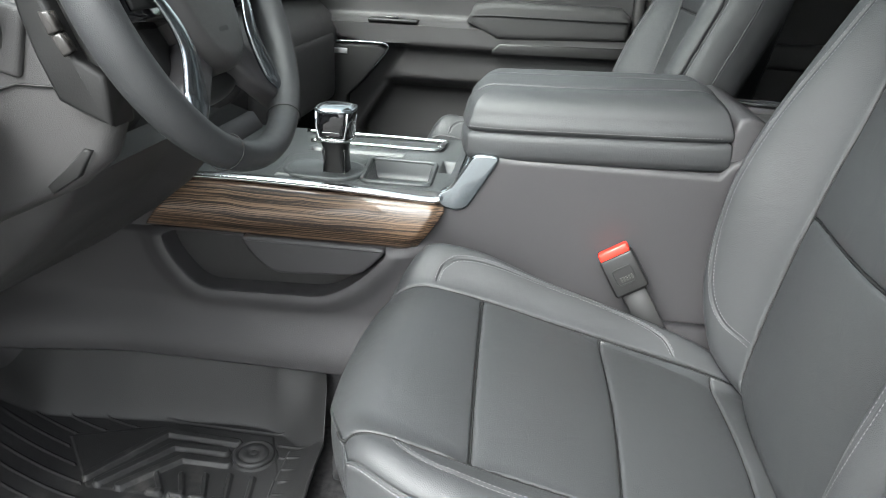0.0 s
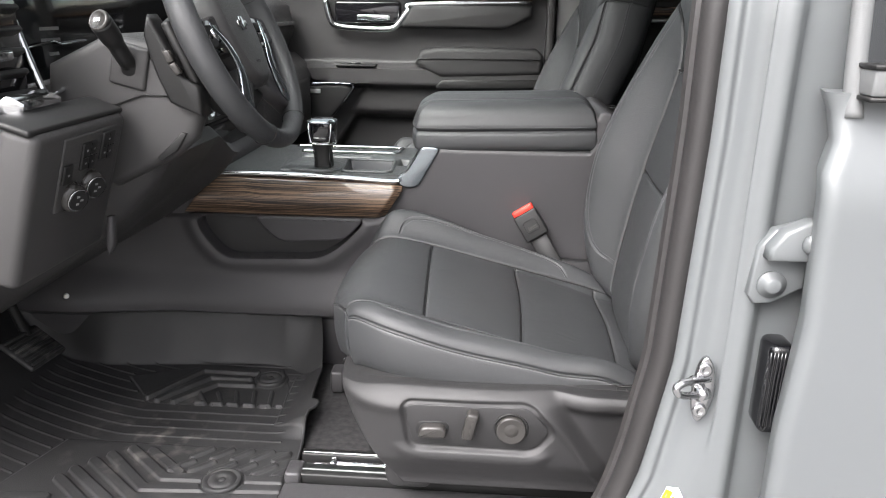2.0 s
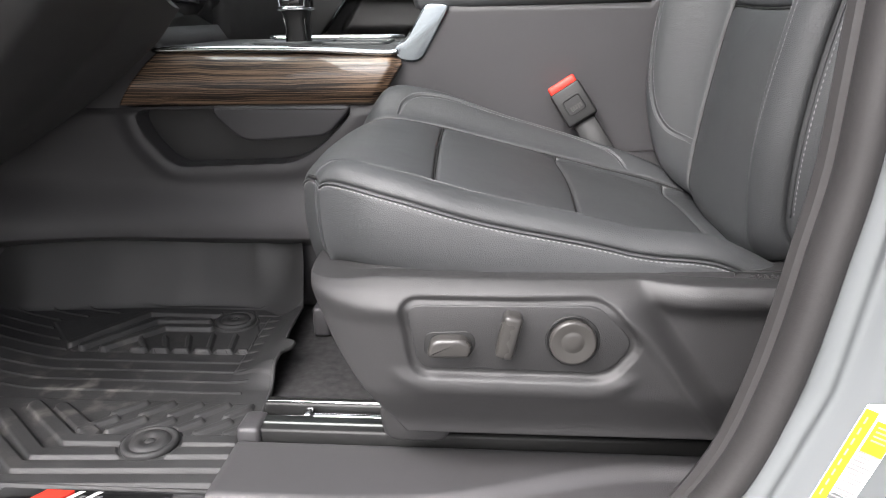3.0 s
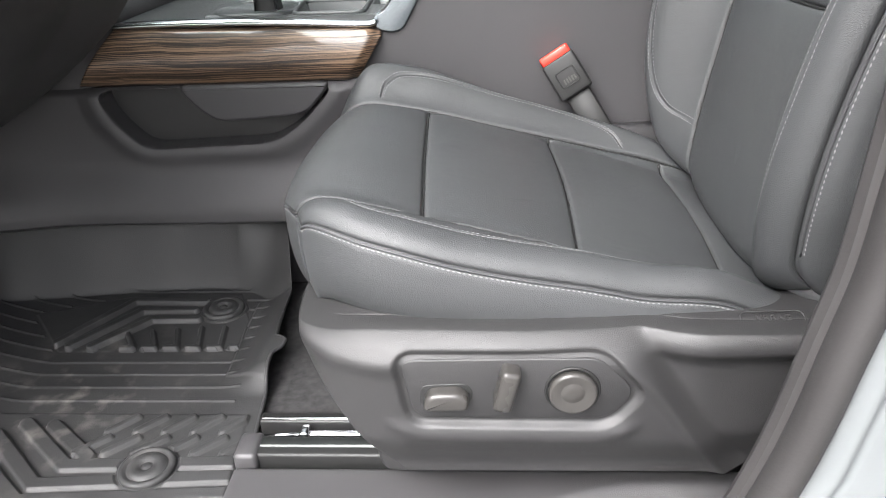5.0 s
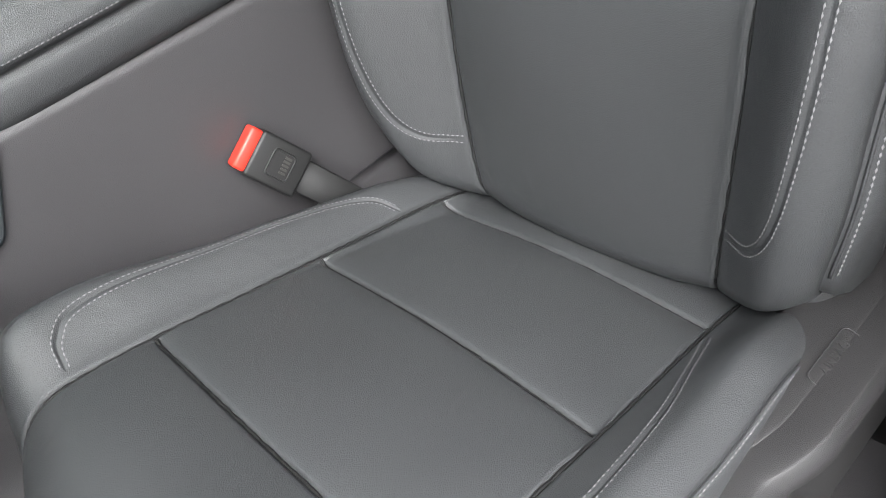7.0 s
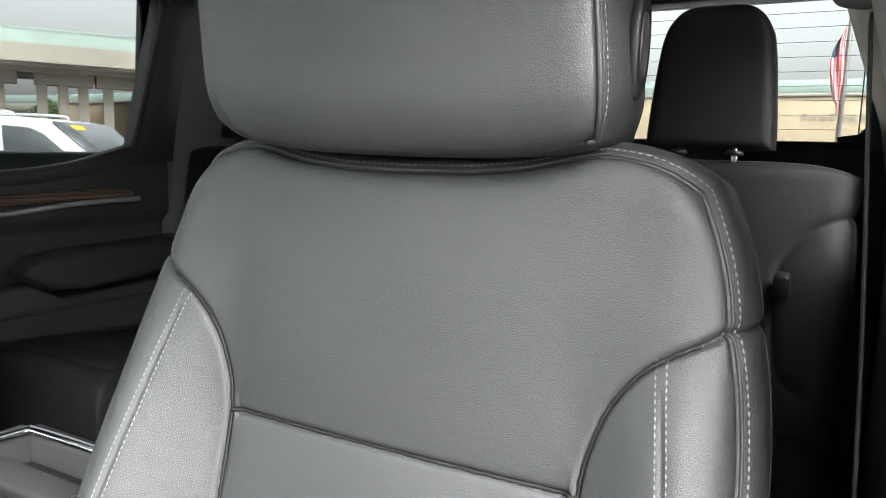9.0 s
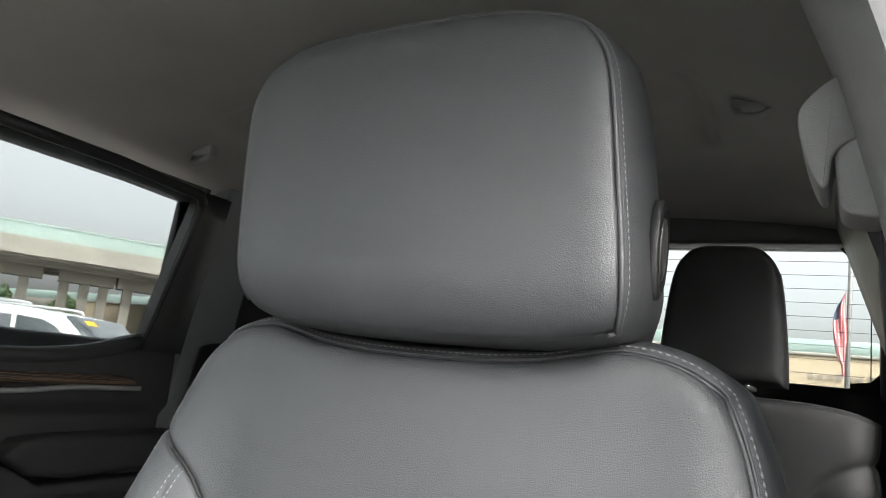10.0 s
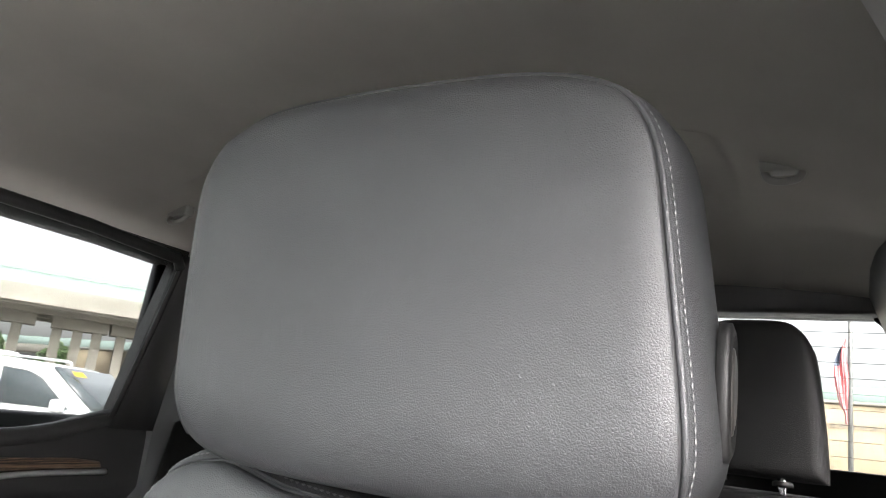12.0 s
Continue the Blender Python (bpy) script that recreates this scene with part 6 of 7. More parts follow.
for y0, y1, z0, z1, cells in ((-0.020, 0.018, 0.010, 0.052, 4), (0.032, 0.066, 0.016, 0.060, 3), (-0.062, -0.040, -0.004, 0.026, 1)):
    put("button_block", rbox((0.007, y0, z0), (0.0125, y1, z1), 0.002, 2, panel_m), PLASTIC_DARK, panel)
    zmid, ymid = (z0 + z1) / 2, (y0 + y1) / 2
    glyphs = [rbox((0.0126, ymid + dy - 0.0022, zmid + dz - 0.0016), (0.0130, ymid + dy + 0.0022, zmid + dz + 0.0012), 0.0, 1, panel_m)
              for dy, dz in ([(-0.009, 0.010), (0.009, 0.010), (-0.009, -0.010), (0.009, -0.010)] if cells == 4 else [(0, 0.011), (-0.008, -0.010), (0.008, -0.010)] if cells == 3 else [(0, 0)])]
    put("button_marks", join(*glyphs), PRINT, panel, smooth=False)
    if cells > 1:
        put("button_gap", join(rbox((0.0125, y0 + 0.001, zmid - 0.0006), (0.0128, y1 - 0.001, zmid + 0.0006), 0, 1, panel_m), rbox((0.0125, ymid - 0.0006, z0 + 0.001), (0.0128, ymid + 0.0006, z1 - 0.001), 0, 1, panel_m)), GLOSS, panel, smooth=False)
# vent at the door end
put("vent_box", rbox((-0.36, 0.10, 0.690), (-0.20, 0.270, 0.86), 0.01, 2), GLOSS, dash)
for k in range(5):
    put("vent_slat", rbox((-0.005, -0.07, -0.010), (0.004, 0.07, 0.010), 0.003, 2, Matrix.Translation((-0.197, 0.185, 0.708 + 0.030 * k)) @ Matrix.Rotation(radians(60), 4, "Y")), PLASTIC_DARK, dash)
put("vent_tab", rbox((-0.196, 0.165, 0.760), (-0.170, 0.200, 0.775), 0.004, 2), CHROME, dash)
put("vent_post", tube(curve([(-0.175, 0.275, 0.680), (-0.20, 0.275, 0.76), (-0.23, 0.275, 0.87)], 16), 0.006, 8), CHROME, dash)
put("chrome_cap", prism([(-0.205, 0.690), (-0.150, 0.720), (-0.126, 0.708), (-0.134, 0.688), (-0.185, 0.670)], "y", 0.135, 0.228, 0.005, 3), CHROME, dash, "bright chrome vent cap")
put("chrome_line", tube(np.array([(-0.19, 0.240, 0.684), (-0.19, 0.293, 0.696), (-0.19, 0.360, 0.711), (-0.19, 0.366, 0.716), (-0.19, 0.371, 0.734), (-0.19, 0.380, 0.741), (-0.19, 0.456, 0.748)]), 0.0038, 8), CHROME, dash)
put("screen_line", tube(np.array([(-0.312, 0.45, 0.763), (-0.312, 0.53, 0.771), (-0.312, 0.555, 0.764), (-0.312, 0.64, 0.768)]), 0.0022, 8), CHROME, dash)
scr = put("screen", rbox((-0.335, 0.30, 0.690), (-0.318, 1.06, 0.885), 0.006, 2), SCREEN, dash, "black glossy instrument screen")
put("screen_bezel", tube(np.array([(-0.316, 0.30, 0.690), (-0.316, 0.62, 0.705), (-0.316, 0.64, 0.72), (-0.316, 1.05, 0.72)]), 0.0045, 8), ALU, scr)
faint = [rbox((-0.3178, y, z), (-0.3172, y + w, z + 0.006), 0.0, 1) for y, z, w in ((0.38, 0.80, 0.05), (0.38, 0.775, 0.07), (0.38, 0.75, 0.04), (0.50, 0.79, 0.06), (0.50, 0.77, 0.06), (0.52, 0.745, 0.03))]
for g_ in faint:
    put("screen_glyph", g_, TRIM_GREY, scr, smooth=False)
put("screen_hood", prism([(-0.36, 0.885), (-0.36, 0.905), (-0.24, 0.915), (-0.225, 0.905), (-0.31, 0.888)], "y", 0.28, 1.08, 0.004, 2), PLASTIC_SOFT, dash)
# centre stack over the console
stack = put("climate_panel", prism([(-0.32, 0.50), (-0.30, 0.69), (-0.18, 0.655), (-0.145, 0.585), (-0.15, 0.50)], "y", 0.78, 1.12, 0.01, 3), GLOSS, dash, "gloss black climate control panel")
put("stack_foot", prism([(-0.40, 0.30), (-0.32, 0.51), (-0.14, 0.51), (-0.12, 0.48), (-0.15, 0.42), (-0.20, 0.36)], "y", 0.79, 1.125, 0.012, 3), PLASTIC, dash)
sm_ = Matrix.Translation((-0.165, 0.82, 0.605)) @ Matrix.Rotation(radians(70), 4, "Y")
put("volume_knob", turned([(0.022, 0.0), (0.024, 0.003), (0.0225, 0.022), (0.019, 0.024), (0.016, 0.021), (0.001, 0.021)], sm_, 36), CHROME, stack)
for k in range(4):
    put("stack_button", rbox((-0.150, 0.86 + 0.05 * k, 0.592), (-0.138, 0.90 + 0.05 * k, 0.606), 0.003, 2), ALU, stack)

# steering column
column = thing("steering_column", (-0.05, 0.48, 0.62), "dark plastic steering column cover with control stalk", "steering column")
shroud = [(-0.235, 0.60), (-0.215, 0.745), (-0.115, 0.792), (-0.045, 0.782), (0.010, 0.735), (0.036, 0.672), (0.020, 0.630), (-0.020, 0.596), (-0.125, 0.545)]
put("shroud", prism(shroud, "y", 0.338, 0.378, 0.018, 5), PLASTIC_SOFT, column)
inner_shroud = shroud[:4] + [(0.004, 0.735), (-0.005, 0.705), (-0.055, 0.665), (-0.085, 0.620), (-0.125, 0.575)]
put("inner_shroud", prism(inner_shroud, "y", 0.362, 0.625, 0.012, 4), PLASTIC_SOFT, column)
put("shroud_joint", tube(np.array([(-0.15, 0.336, 0.668), (-0.06, 0.3355, 0.700), (0.028, 0.336, 0.700)]), 0.0015, 6), PLASTIC_DARK, column)
put("column_slot", prism([(-0.040, 0.592), (-0.010, 0.612), (0.008, 0.640), (0.0, 0.642), (-0.022, 0.620), (-0.045, 0.600)], "y", 0.333, 0.345, 0.002, 2), PLASTIC_DARK, column)
put("stalk_plate", rbox((-0.030, -0.006, -0.034), (0.030, 0.006, 0.034), 0.006, 3, Matrix.Translation((-0.075, 0.337, 0.745)) @ Matrix.Rotation(radians(14), 4, "Y")), PLASTIC_SOFT, column)
stalk = curve([(-0.075, 0.345, 0.745), (-0.075, 0.325, 0.756), (-0.077, 0.300, 0.785), (-0.080, 0.275, 0.812)], 24)
put("stalk", tube(stalk, np.interp(np.linspace(0, 1, 24), [0, 0.12, 0.2, 0.6, 0.7, 1], [0.021, 0.020, 0.013, 0.013, 0.016, 0.017]), 18), PLASTIC_DARK, column)
tip = Matrix.Translation((-0.0805, 0.2735, 0.8135)) @ Matrix.Rotation(radians(62), 4, "X") @ Matrix.Rotation(radians(-12), 4, "Y")
put("stalk_cap", turned([(0.017, -0.002), (0.0165, 0.004), (0.013, 0.0055), (0.0125, 0.004), (0.001, 0.005)], tip, 24), SWITCH, column)
put("stalk_mark", join(*[moved(rbox((-0.006 + 0.004 * k, -0.003, 0.005), (-0.0035 + 0.004 * k, 0.003, 0.0056), 0.0, 1), tip) for k in range(3)]), WHITE_MARK, column, smooth=False)

# steering wheel
wheel = thing("steering_wheel", (0.053, 0.480, 0.786), "black leather steering wheel with silver trimmed spokes", "steering wheel")
al = 0.412
WC = np.array((0.053, 0.480, 0.786))
wm = Matrix(((0, -math.sin(al), math.cos(al), WC[0]), (1, 0, 0, WC[1]), (0, math.cos(al), math.sin(al), WC[2]), (0, 0, 0, 1)))
th = np.linspace(0, 2 * math.pi, 120, endpoint=False)
ring = np.stack([0.188 * np.cos(th), 0.188 * np.sin(th), 0 * th], 1)
put("rim", moved(tube(ring, 0.0178 + 0.0015 * np.cos(2 * th), 18, closed=True, flat=1.15), wm), LEATHER, wheel)
for a in (-118, -62, 22, 158):
    s = radians(a)
    c = np.array((0.188 * math.cos(s), 0.188 * math.sin(s), 0))
    e1, e2 = np.array((math.cos(s), math.sin(s), 0)), np.array((0, 0, 1.0))
    loop = np.array([c + 0.0188 * (math.cos(q) * e1 + 1.15 * math.sin(q) * e2) for q in np.linspace(0, 2 * math.pi, 24, endpoint=False)])
    put("rim_seam", moved(tube(loop, 0.0007, 5, closed=True), wm), PLASTIC_DARK, wheel)


def rounded(poly, n=6):
    return [tuple(p) for p in curve(poly, n * len(poly), closed=True)]


hub = rounded([(-0.075, 0.045), (-0.045, 0.078), (0.045, 0.078), (0.075, 0.045), (0.070, -0.02), (0.045, -0.075), (0.0, -0.092), (-0.045, -0.075), (-0.070, -0.02)])
put("airbag_cover", moved(prism(hub, "z", -0.05, 0.016, 0.018, 5), wm), PLASTIC_SOFT, wheel)
back = rounded([(-0.10, 0.06), (0.10, 0.06), (0.105, -0.03), (0.06, -0.11), (-0.06, -0.11), (-0.105, -0.03)])
put("hub_back", moved(prism(back, "z", -0.075, -0.02, 0.014, 3), wm), PLASTIC_DARK, wheel)
for s in (-1, 1):
    spoke = [(s * 0.070, 0.040), (s * 0.176, 0.030), (s * 0.178, -0.020), (s * 0.075, -0.030)]
    put("side_spoke", moved(prism(spoke, "z", -0.028, 0.004, 0.006, 2), wm), GLOSS, wheel)
    put("spoke_buttons", join(*[moved(rbox((s * 0.118 - 0.024, y - 0.008, 0.003), (s * 0.118 + 0.024, y + 0.008, 0.008), 0.003, 2), wm) for y in (-0.008, 0.014)]), PLASTIC_DARK, wheel)
    put("thumb_roller", moved(tube(np.array([(s * 0.112, -0.006, 0.006), (s * 0.126, 0.014, 0.006)]), 0.006, 10), wm), CHROME, wheel)
    low = [(s * 0.020, -0.080), (s * 0.062, -0.050), (s * 0.090, -0.085), (s * 0.140, -0.118), (s * 0.112, -0.152), (s * 0.070, -0.120)]
    put("lower_spoke", moved(prism(low, "z", -0.03, 0.0, 0.008, 3), wm), PLASTIC, wheel)
    trim = curve([(s * 0.122, 0.024, 0.009), (s * 0.098, -0.02, 0.013), (s * 0.084, -0.06, 0.009), (s * 0.098, -0.102, 0.003), (s * 0.120, -0.134, 0.0)], 40)
    put("silver_trim", moved(tube(trim, np.interp(np.linspace(0, 1, 40), [0, 0.4, 0.8, 1], [0.004, 0.012, 0.018, 0.008]), 12, flat=0.40, up=(0, 0, 1)), wm), SATIN, wheel, "satin silver spoke trim")
cross = [(-0.020, 0.005), (-0.007, 0.005), (-0.007, 0.012), (0.007, 0.012), (0.007, 0.005), (0.020, 0.005), (0.020, -0.005), (0.007, -0.005), (0.007, -0.012), (-0.007, -0.012), (-0.007, -0.005), (-0.020, -0.005)]
put("emblem", moved(prism(cross, "z", 0.015, 0.020, 0.0012, 1), wm @ Matrix.Translation((0, 0.018, 0))), CHROME, wheel, "small chrome emblem")
put("hub_marks", join(*[moved(rbox((-0.012 + 0.006 * k, -0.052, 0.0155), (-0.008 + 0.006 * k, -0.047, 0.0163), 0.0, 1), wm) for k in range(4)]), PLASTIC_DARK, wheel, smooth=False)
for s in (-1, 1):
    pm_ = wm @ Matrix.Translation((s * 0.125, 0.0, -0.045))
    put("shift_paddle", rbox((-0.030, -0.055, -0.008), (0.030, 0.050, 0.008), 0.006, 3, pm_), PLASTIC_DARK, wheel)
    put("paddle_button", rbox((-0.010 - s * 0.012, -0.034, 0.0), (0.006 - s * 0.012, 0.024, 0.013), 0.005, 3, pm_), SWITCH, wheel)
back_poly = [(-0.030, 0.824), (-0.023, 0.814), (-0.006, 0.781), (0.019, 0.731), (0.042, 0.719), (0.044, 0.670), (0.020, 0.679), (-0.007, 0.691), (-0.023, 0.730), (-0.034, 0.768), (-0.039, 0.793)]
put("spoke_back", prism(back_poly, "y", 0.316, 0.36, 0.006, 3), PLASTIC_DARK, wheel, "black plastic back of the spoke")
for cell in ([(-0.008, 0.771), (0.002, 0.772), (0.010, 0.756), (-0.001, 0.751)], [(0.001, 0.750), (0.010, 0.754), (0.020, 0.739), (0.011, 0.733)]):
    put("back_button", prism(cell, "y", 0.308, 0.320, 0.002, 2), SWITCH, wheel, "grey button")

# ---- rear seat and trim ----
bench = thing("rear_bench", (1.55, YMID, 0.05), "black leather rear bench with folding backrests", "car seat")


def bench_back(y0, y1):
    def face(u, v):
        z = 0.46 + (0.970 - 0.024 * np.abs(u) ** 6 - 0.46) * (v + 1) / 2
        y = (y0 + y1) / 2 + u * (y1 - y0) / 2
        x = 1.70 + 0.09 * (v + 1) / 2 + roll((1 - np.abs(u)) * (y1 - y0) / 2, 0.05, 0.04) + roll(0.970 - z, 0.025, 0.016)
        return np.stack([x, y, z], -1)
    seams = [(curve([(y0 - 0.01, 0.885), (y0 + 0.05, 0.868), (y0 + 0.10, 0.82), (y0 + 0.115, 0.76), (y0 + 0.105, 0.62), (y0 + 0.06, 0.575)], 40), 0.005, 0.004, 0.01)]
    return Pad(face, lambda p: (p[..., 1], p[..., 2]), 90, 90, seams, (1, 0, -0.1), [(0.002, -0.003), (0.004, 0.002), (0.012, 0.006), (0.06, 0.004), (0.10, -0.006), (0.12, -0.03)])


for y0, y1 in ((0.145, 0.70), (0.71, 1.20), (1.21, 1.765)):
    put("backrest", bench_back(y0, y1).mesh(), LEATHER_SHADED, bench)
for y0, y1 in ((0.145, 0.70), (0.71, 1.22), (1.23, 1.68)):
    def seat_top(u, v, y0=y0, y1=y1):
        k = 0.12
        a, b = u * np.sqrt(1 - k * v * v / 2), v * np.sqrt(1 - k * u * u / 2)
        x = 1.405 + a * 0.285
        y = (y0 + y1) / 2 + b * (y1 - y0) / 2
        e = np.minimum((1 - np.abs(u)) * 0.25, (1 - np.abs(v)) * 0.25)
        z = 0.580 - 0.05 * (u + 1) / 2 - roll(e, 0.06, 0.05)
        return np.stack([x, y, z], -1)
    seat_seams = [(curve([(1.20, y0 + 0.07), (1.45, y0 + 0.08), (1.66, y0 + 0.08)], 20), 0.004, 0.004, 0.008), (curve([(1.20, y1 - 0.07), (1.45, y1 - 0.08), (1.66, y1 - 0.08)], 20), 0.004, 0.004, 0.008),
                  (curve([(1.21, y0 + 0.07), (1.21, y1 - 0.07)], 8), 0.004, 0.004, 0.008)]
    sp = Pad(seat_top, lambda p: (p[..., 0], p[..., 1]), 90, 80, seat_seams, (0, 0, -1), [(0.02, 0.006), (0.06, 0.008), (0.10, 0.0), (0.12, -0.03)])
    put("cushion", sp.mesh(), LEATHER_SHADED, bench)
put("bench_box", rbox((1.20, 0.16, 0.02), (1.95, 1.70, 0.44), 0.02), PLASTIC_DARK, bench)
put("latch", rbox((1.705, 0.236, 0.742), (1.76, 0.262, 0.786), 0.008, 3), PLASTIC_DARK, bench)


def rear_headrest(yc):
    h = thing("rear_headrest", (1.76, yc, 0.98), "black leather rear headrest on steel posts", "headrest", "rear headrests")

    def face(u, v):
        z = 1.1265 + v * 0.130 - 0.046 * np.clip(np.abs(u), 0, 1) ** 5 * ((v + 1) / 2) ** 5
        w = 0.112 - 0.022 * ((v + 1) / 2) ** 1.4
        x = 1.800 + 0.02 * (v + 1) / 2 + roll(np.minimum((1 - np.abs(u)) * 0.1, (1 - np.abs(v)) * 0.11), 0.02, 0.012)
        return np.stack([x, yc + u * w, z], -1)
    pad = Pad(face, lambda p: (p[..., 1], p[..., 2]), 60, 60, [], (1, -0.10, 0), [(0.01, 0.003), (0.03, 0.003), (0.05, -0.006), (0.056, -0.03)])
    put("head_pad", pad.mesh(), LEATHER_SHADED, h)
    for s in (-0.05, 0.05):
        put("post", tube(np.array([(1.815, yc + s, 0.93), (1.815, yc + s, 1.02)]), 0.007, 10), CHROME, h)
        put("post_sleeve", turned([(0.016, 0.0), (0.016, 0.006), (0.011, 0.009)], Matrix.Translation((1.815, yc + s, 0.984)), 16), PLASTIC_DARK, h)
    return h


first_rest = rear_headrest(0.402)
copy_thing(first_rest, Matrix.Translation((1.76, 1.53, 0.98)))

# belt guide and strap on the driver's pillar
guide = thing("belt_guide", (0.95, 0.19, 1.10), "grey plastic seat belt guide on the pillar trim", "belt guide")
body = soft_corners([(0.13, 1.215), (0.172, 1.196), (0.205, 1.176), (0.220, 1.160), (0.221, 1.146), (0.213, 1.116), (0.206, 1.099), (0.200, 1.101), (0.199, 1.122), (0.190, 1.133), (0.172, 1.137), (0.163, 1.112), (0.13, 1.11)], 0.012, 5)
put("guide_body", prism(body, "x", 0.908, 0.965, 0.0025, 3), TRIM_GREY, guide)
hook_poly = soft_corners([(0.2005, 1.160), (0.1935, 1.083), (0.166, 1.078), (0.163, 1.160)], 0.009, 5)
put("guide_hook", prism(hook_poly, "x", 0.911, 0.958, 0.004, 3), TRIM_GREY, guide)
put("slide_track", rbox((0.93, 0.150, 1.14), (0.975, 0.168, 1.36), 0.006, 2), TRIM_GREY, guide)
strap = thing("seat_belt", (0.95, 0.15, 0.6), "dark grey seat belt strap hanging beside the seat", "seat belt")
sl = np.array([(0.958, 0.168, 1.075), (0.968, 0.150, 0.80), (0.975, 0.140, 0.50), (0.975, 0.140, 0.08)])
put("strap", sheet(np.array([[p + np.array((-0.022, 0, 0)), p, p + np.array((0.022, 0, 0))] for p in curve(sl, 20)]), (0, 0.002, 0)), WEBBING, strap)

# coat hooks
for y in (0.330, 1.584):
    lift_ = 0.010 if y < 1 else 0.002
    hook = thing("coat_hook", (1.55, y, 1.42 + lift_), "small grey coat hook on the headliner edge", "hook", "coat hooks")
    s = 1 if y > 1 else -1
    put("hook_base", rbox((1.545, y - 0.032, 1.414 + lift_), (1.572, y + 0.032, 1.445 + lift_), 0.006, 3), HOOK, hook)
    put("hook_arm", tube(curve([(1.558, y - 0.026, 1.418), (1.548, y - 0.020, 1.402), (1.543, y, 1.396), (1.546, y + 0.018, 1.401), (1.558, y + 0.026, 1.418)], 20) + np.array((0, 0, lift_)), 0.0058, 10), HOOK, hook)

# ---- outside ----
GROUND = -0.66
ASPHALT = material("pale_concrete_lot", (0.17, 0.168, 0.162), rough=0.9, vary=0.2, vary_scale=0.8, bump=0.6, bump_scale=60)
CONCRETE = material("weathered_concrete", (0.24, 0.225, 0.195), rough=0.85, vary=0.14, vary_scale=0.25, bump=0.2, bump_scale=8)
CONCRETE_DARK = material("shaded_concrete", (0.24, 0.21, 0.18), rough=0.9, vary=0.15, vary_scale=0.3)
SCREEN_GREEN = material("pale_green_barrier", (0.26, 0.34, 0.31), rough=0.6, vary=0.08, vary_scale=0.2)
STUCCO = material("tan_wall", (0.32, 0.262, 0.18), rough=0.9, vary=0.07, vary_scale=0.5)
WHITE_CAR = material("white_car_paint", (0.56, 0.57, 0.57), rough=0.25, coat=0.6, vary=0.02, rough_vary=0.0)
CAR_GLASS = material("dark_car_glass", (0.05, 0.06, 0.065), rough=0.08, coat=0.5, vary=0.05)
LEAF = material("leaves", (0.06, 0.10, 0.035), rough=0.7, vary=0.4, vary_scale=3)
BARK = material("bark", (0.09, 0.065, 0.045), rough=0.9, vary=0.2)
# the flag's colours are muted, with the whitish haze mixed in
FLAG_RED, FLAG_WHITE, FLAG_BLUE = (material(n, c, rough=0.8, vary=0.06) for n, c in (("hazy_red_cloth", (0.48, 0.10, 0.11)), ("hazy_white_cloth", (0.55, 0.53, 0.52)), ("hazy_blue_cloth", (0.10, 0.12, 0.17))))
POLE = material("grey_pole", (0.16, 0.16, 0.155), rough=0.5, metal=0.3, vary=0.05)

gxx, gyy = np.meshgrid(np.concatenate([np.linspace(-900, -20, 12), np.linspace(-15, 15, 20), np.linspace(20, 900, 12)]), np.concatenate([np.linspace(-900, -20, 12), np.linspace(-15, 15, 20), np.linspace(20, 900, 12)]))
structure("ground", sheet(np.stack([gxx, gyy, np.full(gxx.shape, GROUND)], -1), (0, 0, -0.2)), ASPHALT, "pale concrete car park", "ground")


# road bridge seen through the far windows
BP, BD, BN = np.array((26.6, 45.0)), np.array((0.855, -0.519)), np.array((0.519, 0.855))
bridge = thing("overpass", (30, 46, GROUND), "concrete road overpass with square columns and a pale green barrier", "bridge")


def span(name, o0, o1, z0, z1, mat, s0=-120, s1=120, drop=0.0, ob=None):
    """A straight bar along the bridge, between two distances across it and two heights."""
    c = [BP + BD * s + BN * o for s, o in ((s0, o0), (s1, o0), (s1, o1), (s0, o1))]
    dz = [s0 * drop, s1 * drop, s1 * drop, s0 * drop]
    v = [(*p, z0 + d) for p, d in zip(c, dz)] + [(*p, z1 + d) for p, d in zip(c, dz)]
    f = [(3, 2, 1, 0), (4, 5, 6, 7), (0, 1, 5, 4), (1, 2, 6, 5), (2, 3, 7, 6), (3, 0, 4, 7)]
    return put(name, (np.array(v), f), mat, ob or bridge, smooth=False)


span("deck", 0.3, 13.0, 5.52, 6.0, CONCRETE)
span("edge_beam", 0.0, 0.35, 5.68, 6.80, CONCRETE)
span("girder", 1.6, 2.5, 5.25, 5.65, CONCRETE)
span("girder", 5.0, 5.9, 5.25, 5.65, CONCRETE)
span("girder", 8.5, 9.4, 5.25, 5.65, CONCRETE)
span("barrier", 0.1, 0.22, 6.80, 7.62, SCREEN_GREEN)
span("barrier_rail", 0.05, 0.27, 7.62, 7.72, SCREEN_GREEN)
for k in range(24):
    span("barrier_post", 0.02, 0.24, 6.80, 7.74, SCREEN_GREEN, -40 + 4 * k, -39.85 + 4 * k)
for s0, s1 in ((1.7, 5.2), (5.4, 12.5), (-16.0, 0.75)):
    span("bent_cap", 3.0, 4.6, 4.55, 5.46, CONCRETE, s0, s1)
for s0 in (-14.0, -8.0, -3.4, -0.6, 1.81, 3.07, 4.28, 5.82, 8.4, 11.0):
    span("column", 3.3, 3.95, GROUND, 4.6, CONCRETE, s0, s0 + 0.62)
tan = thing("boundary_wall", (45, 60, GROUND), "long tan painted wall behind the overpass", "wall")
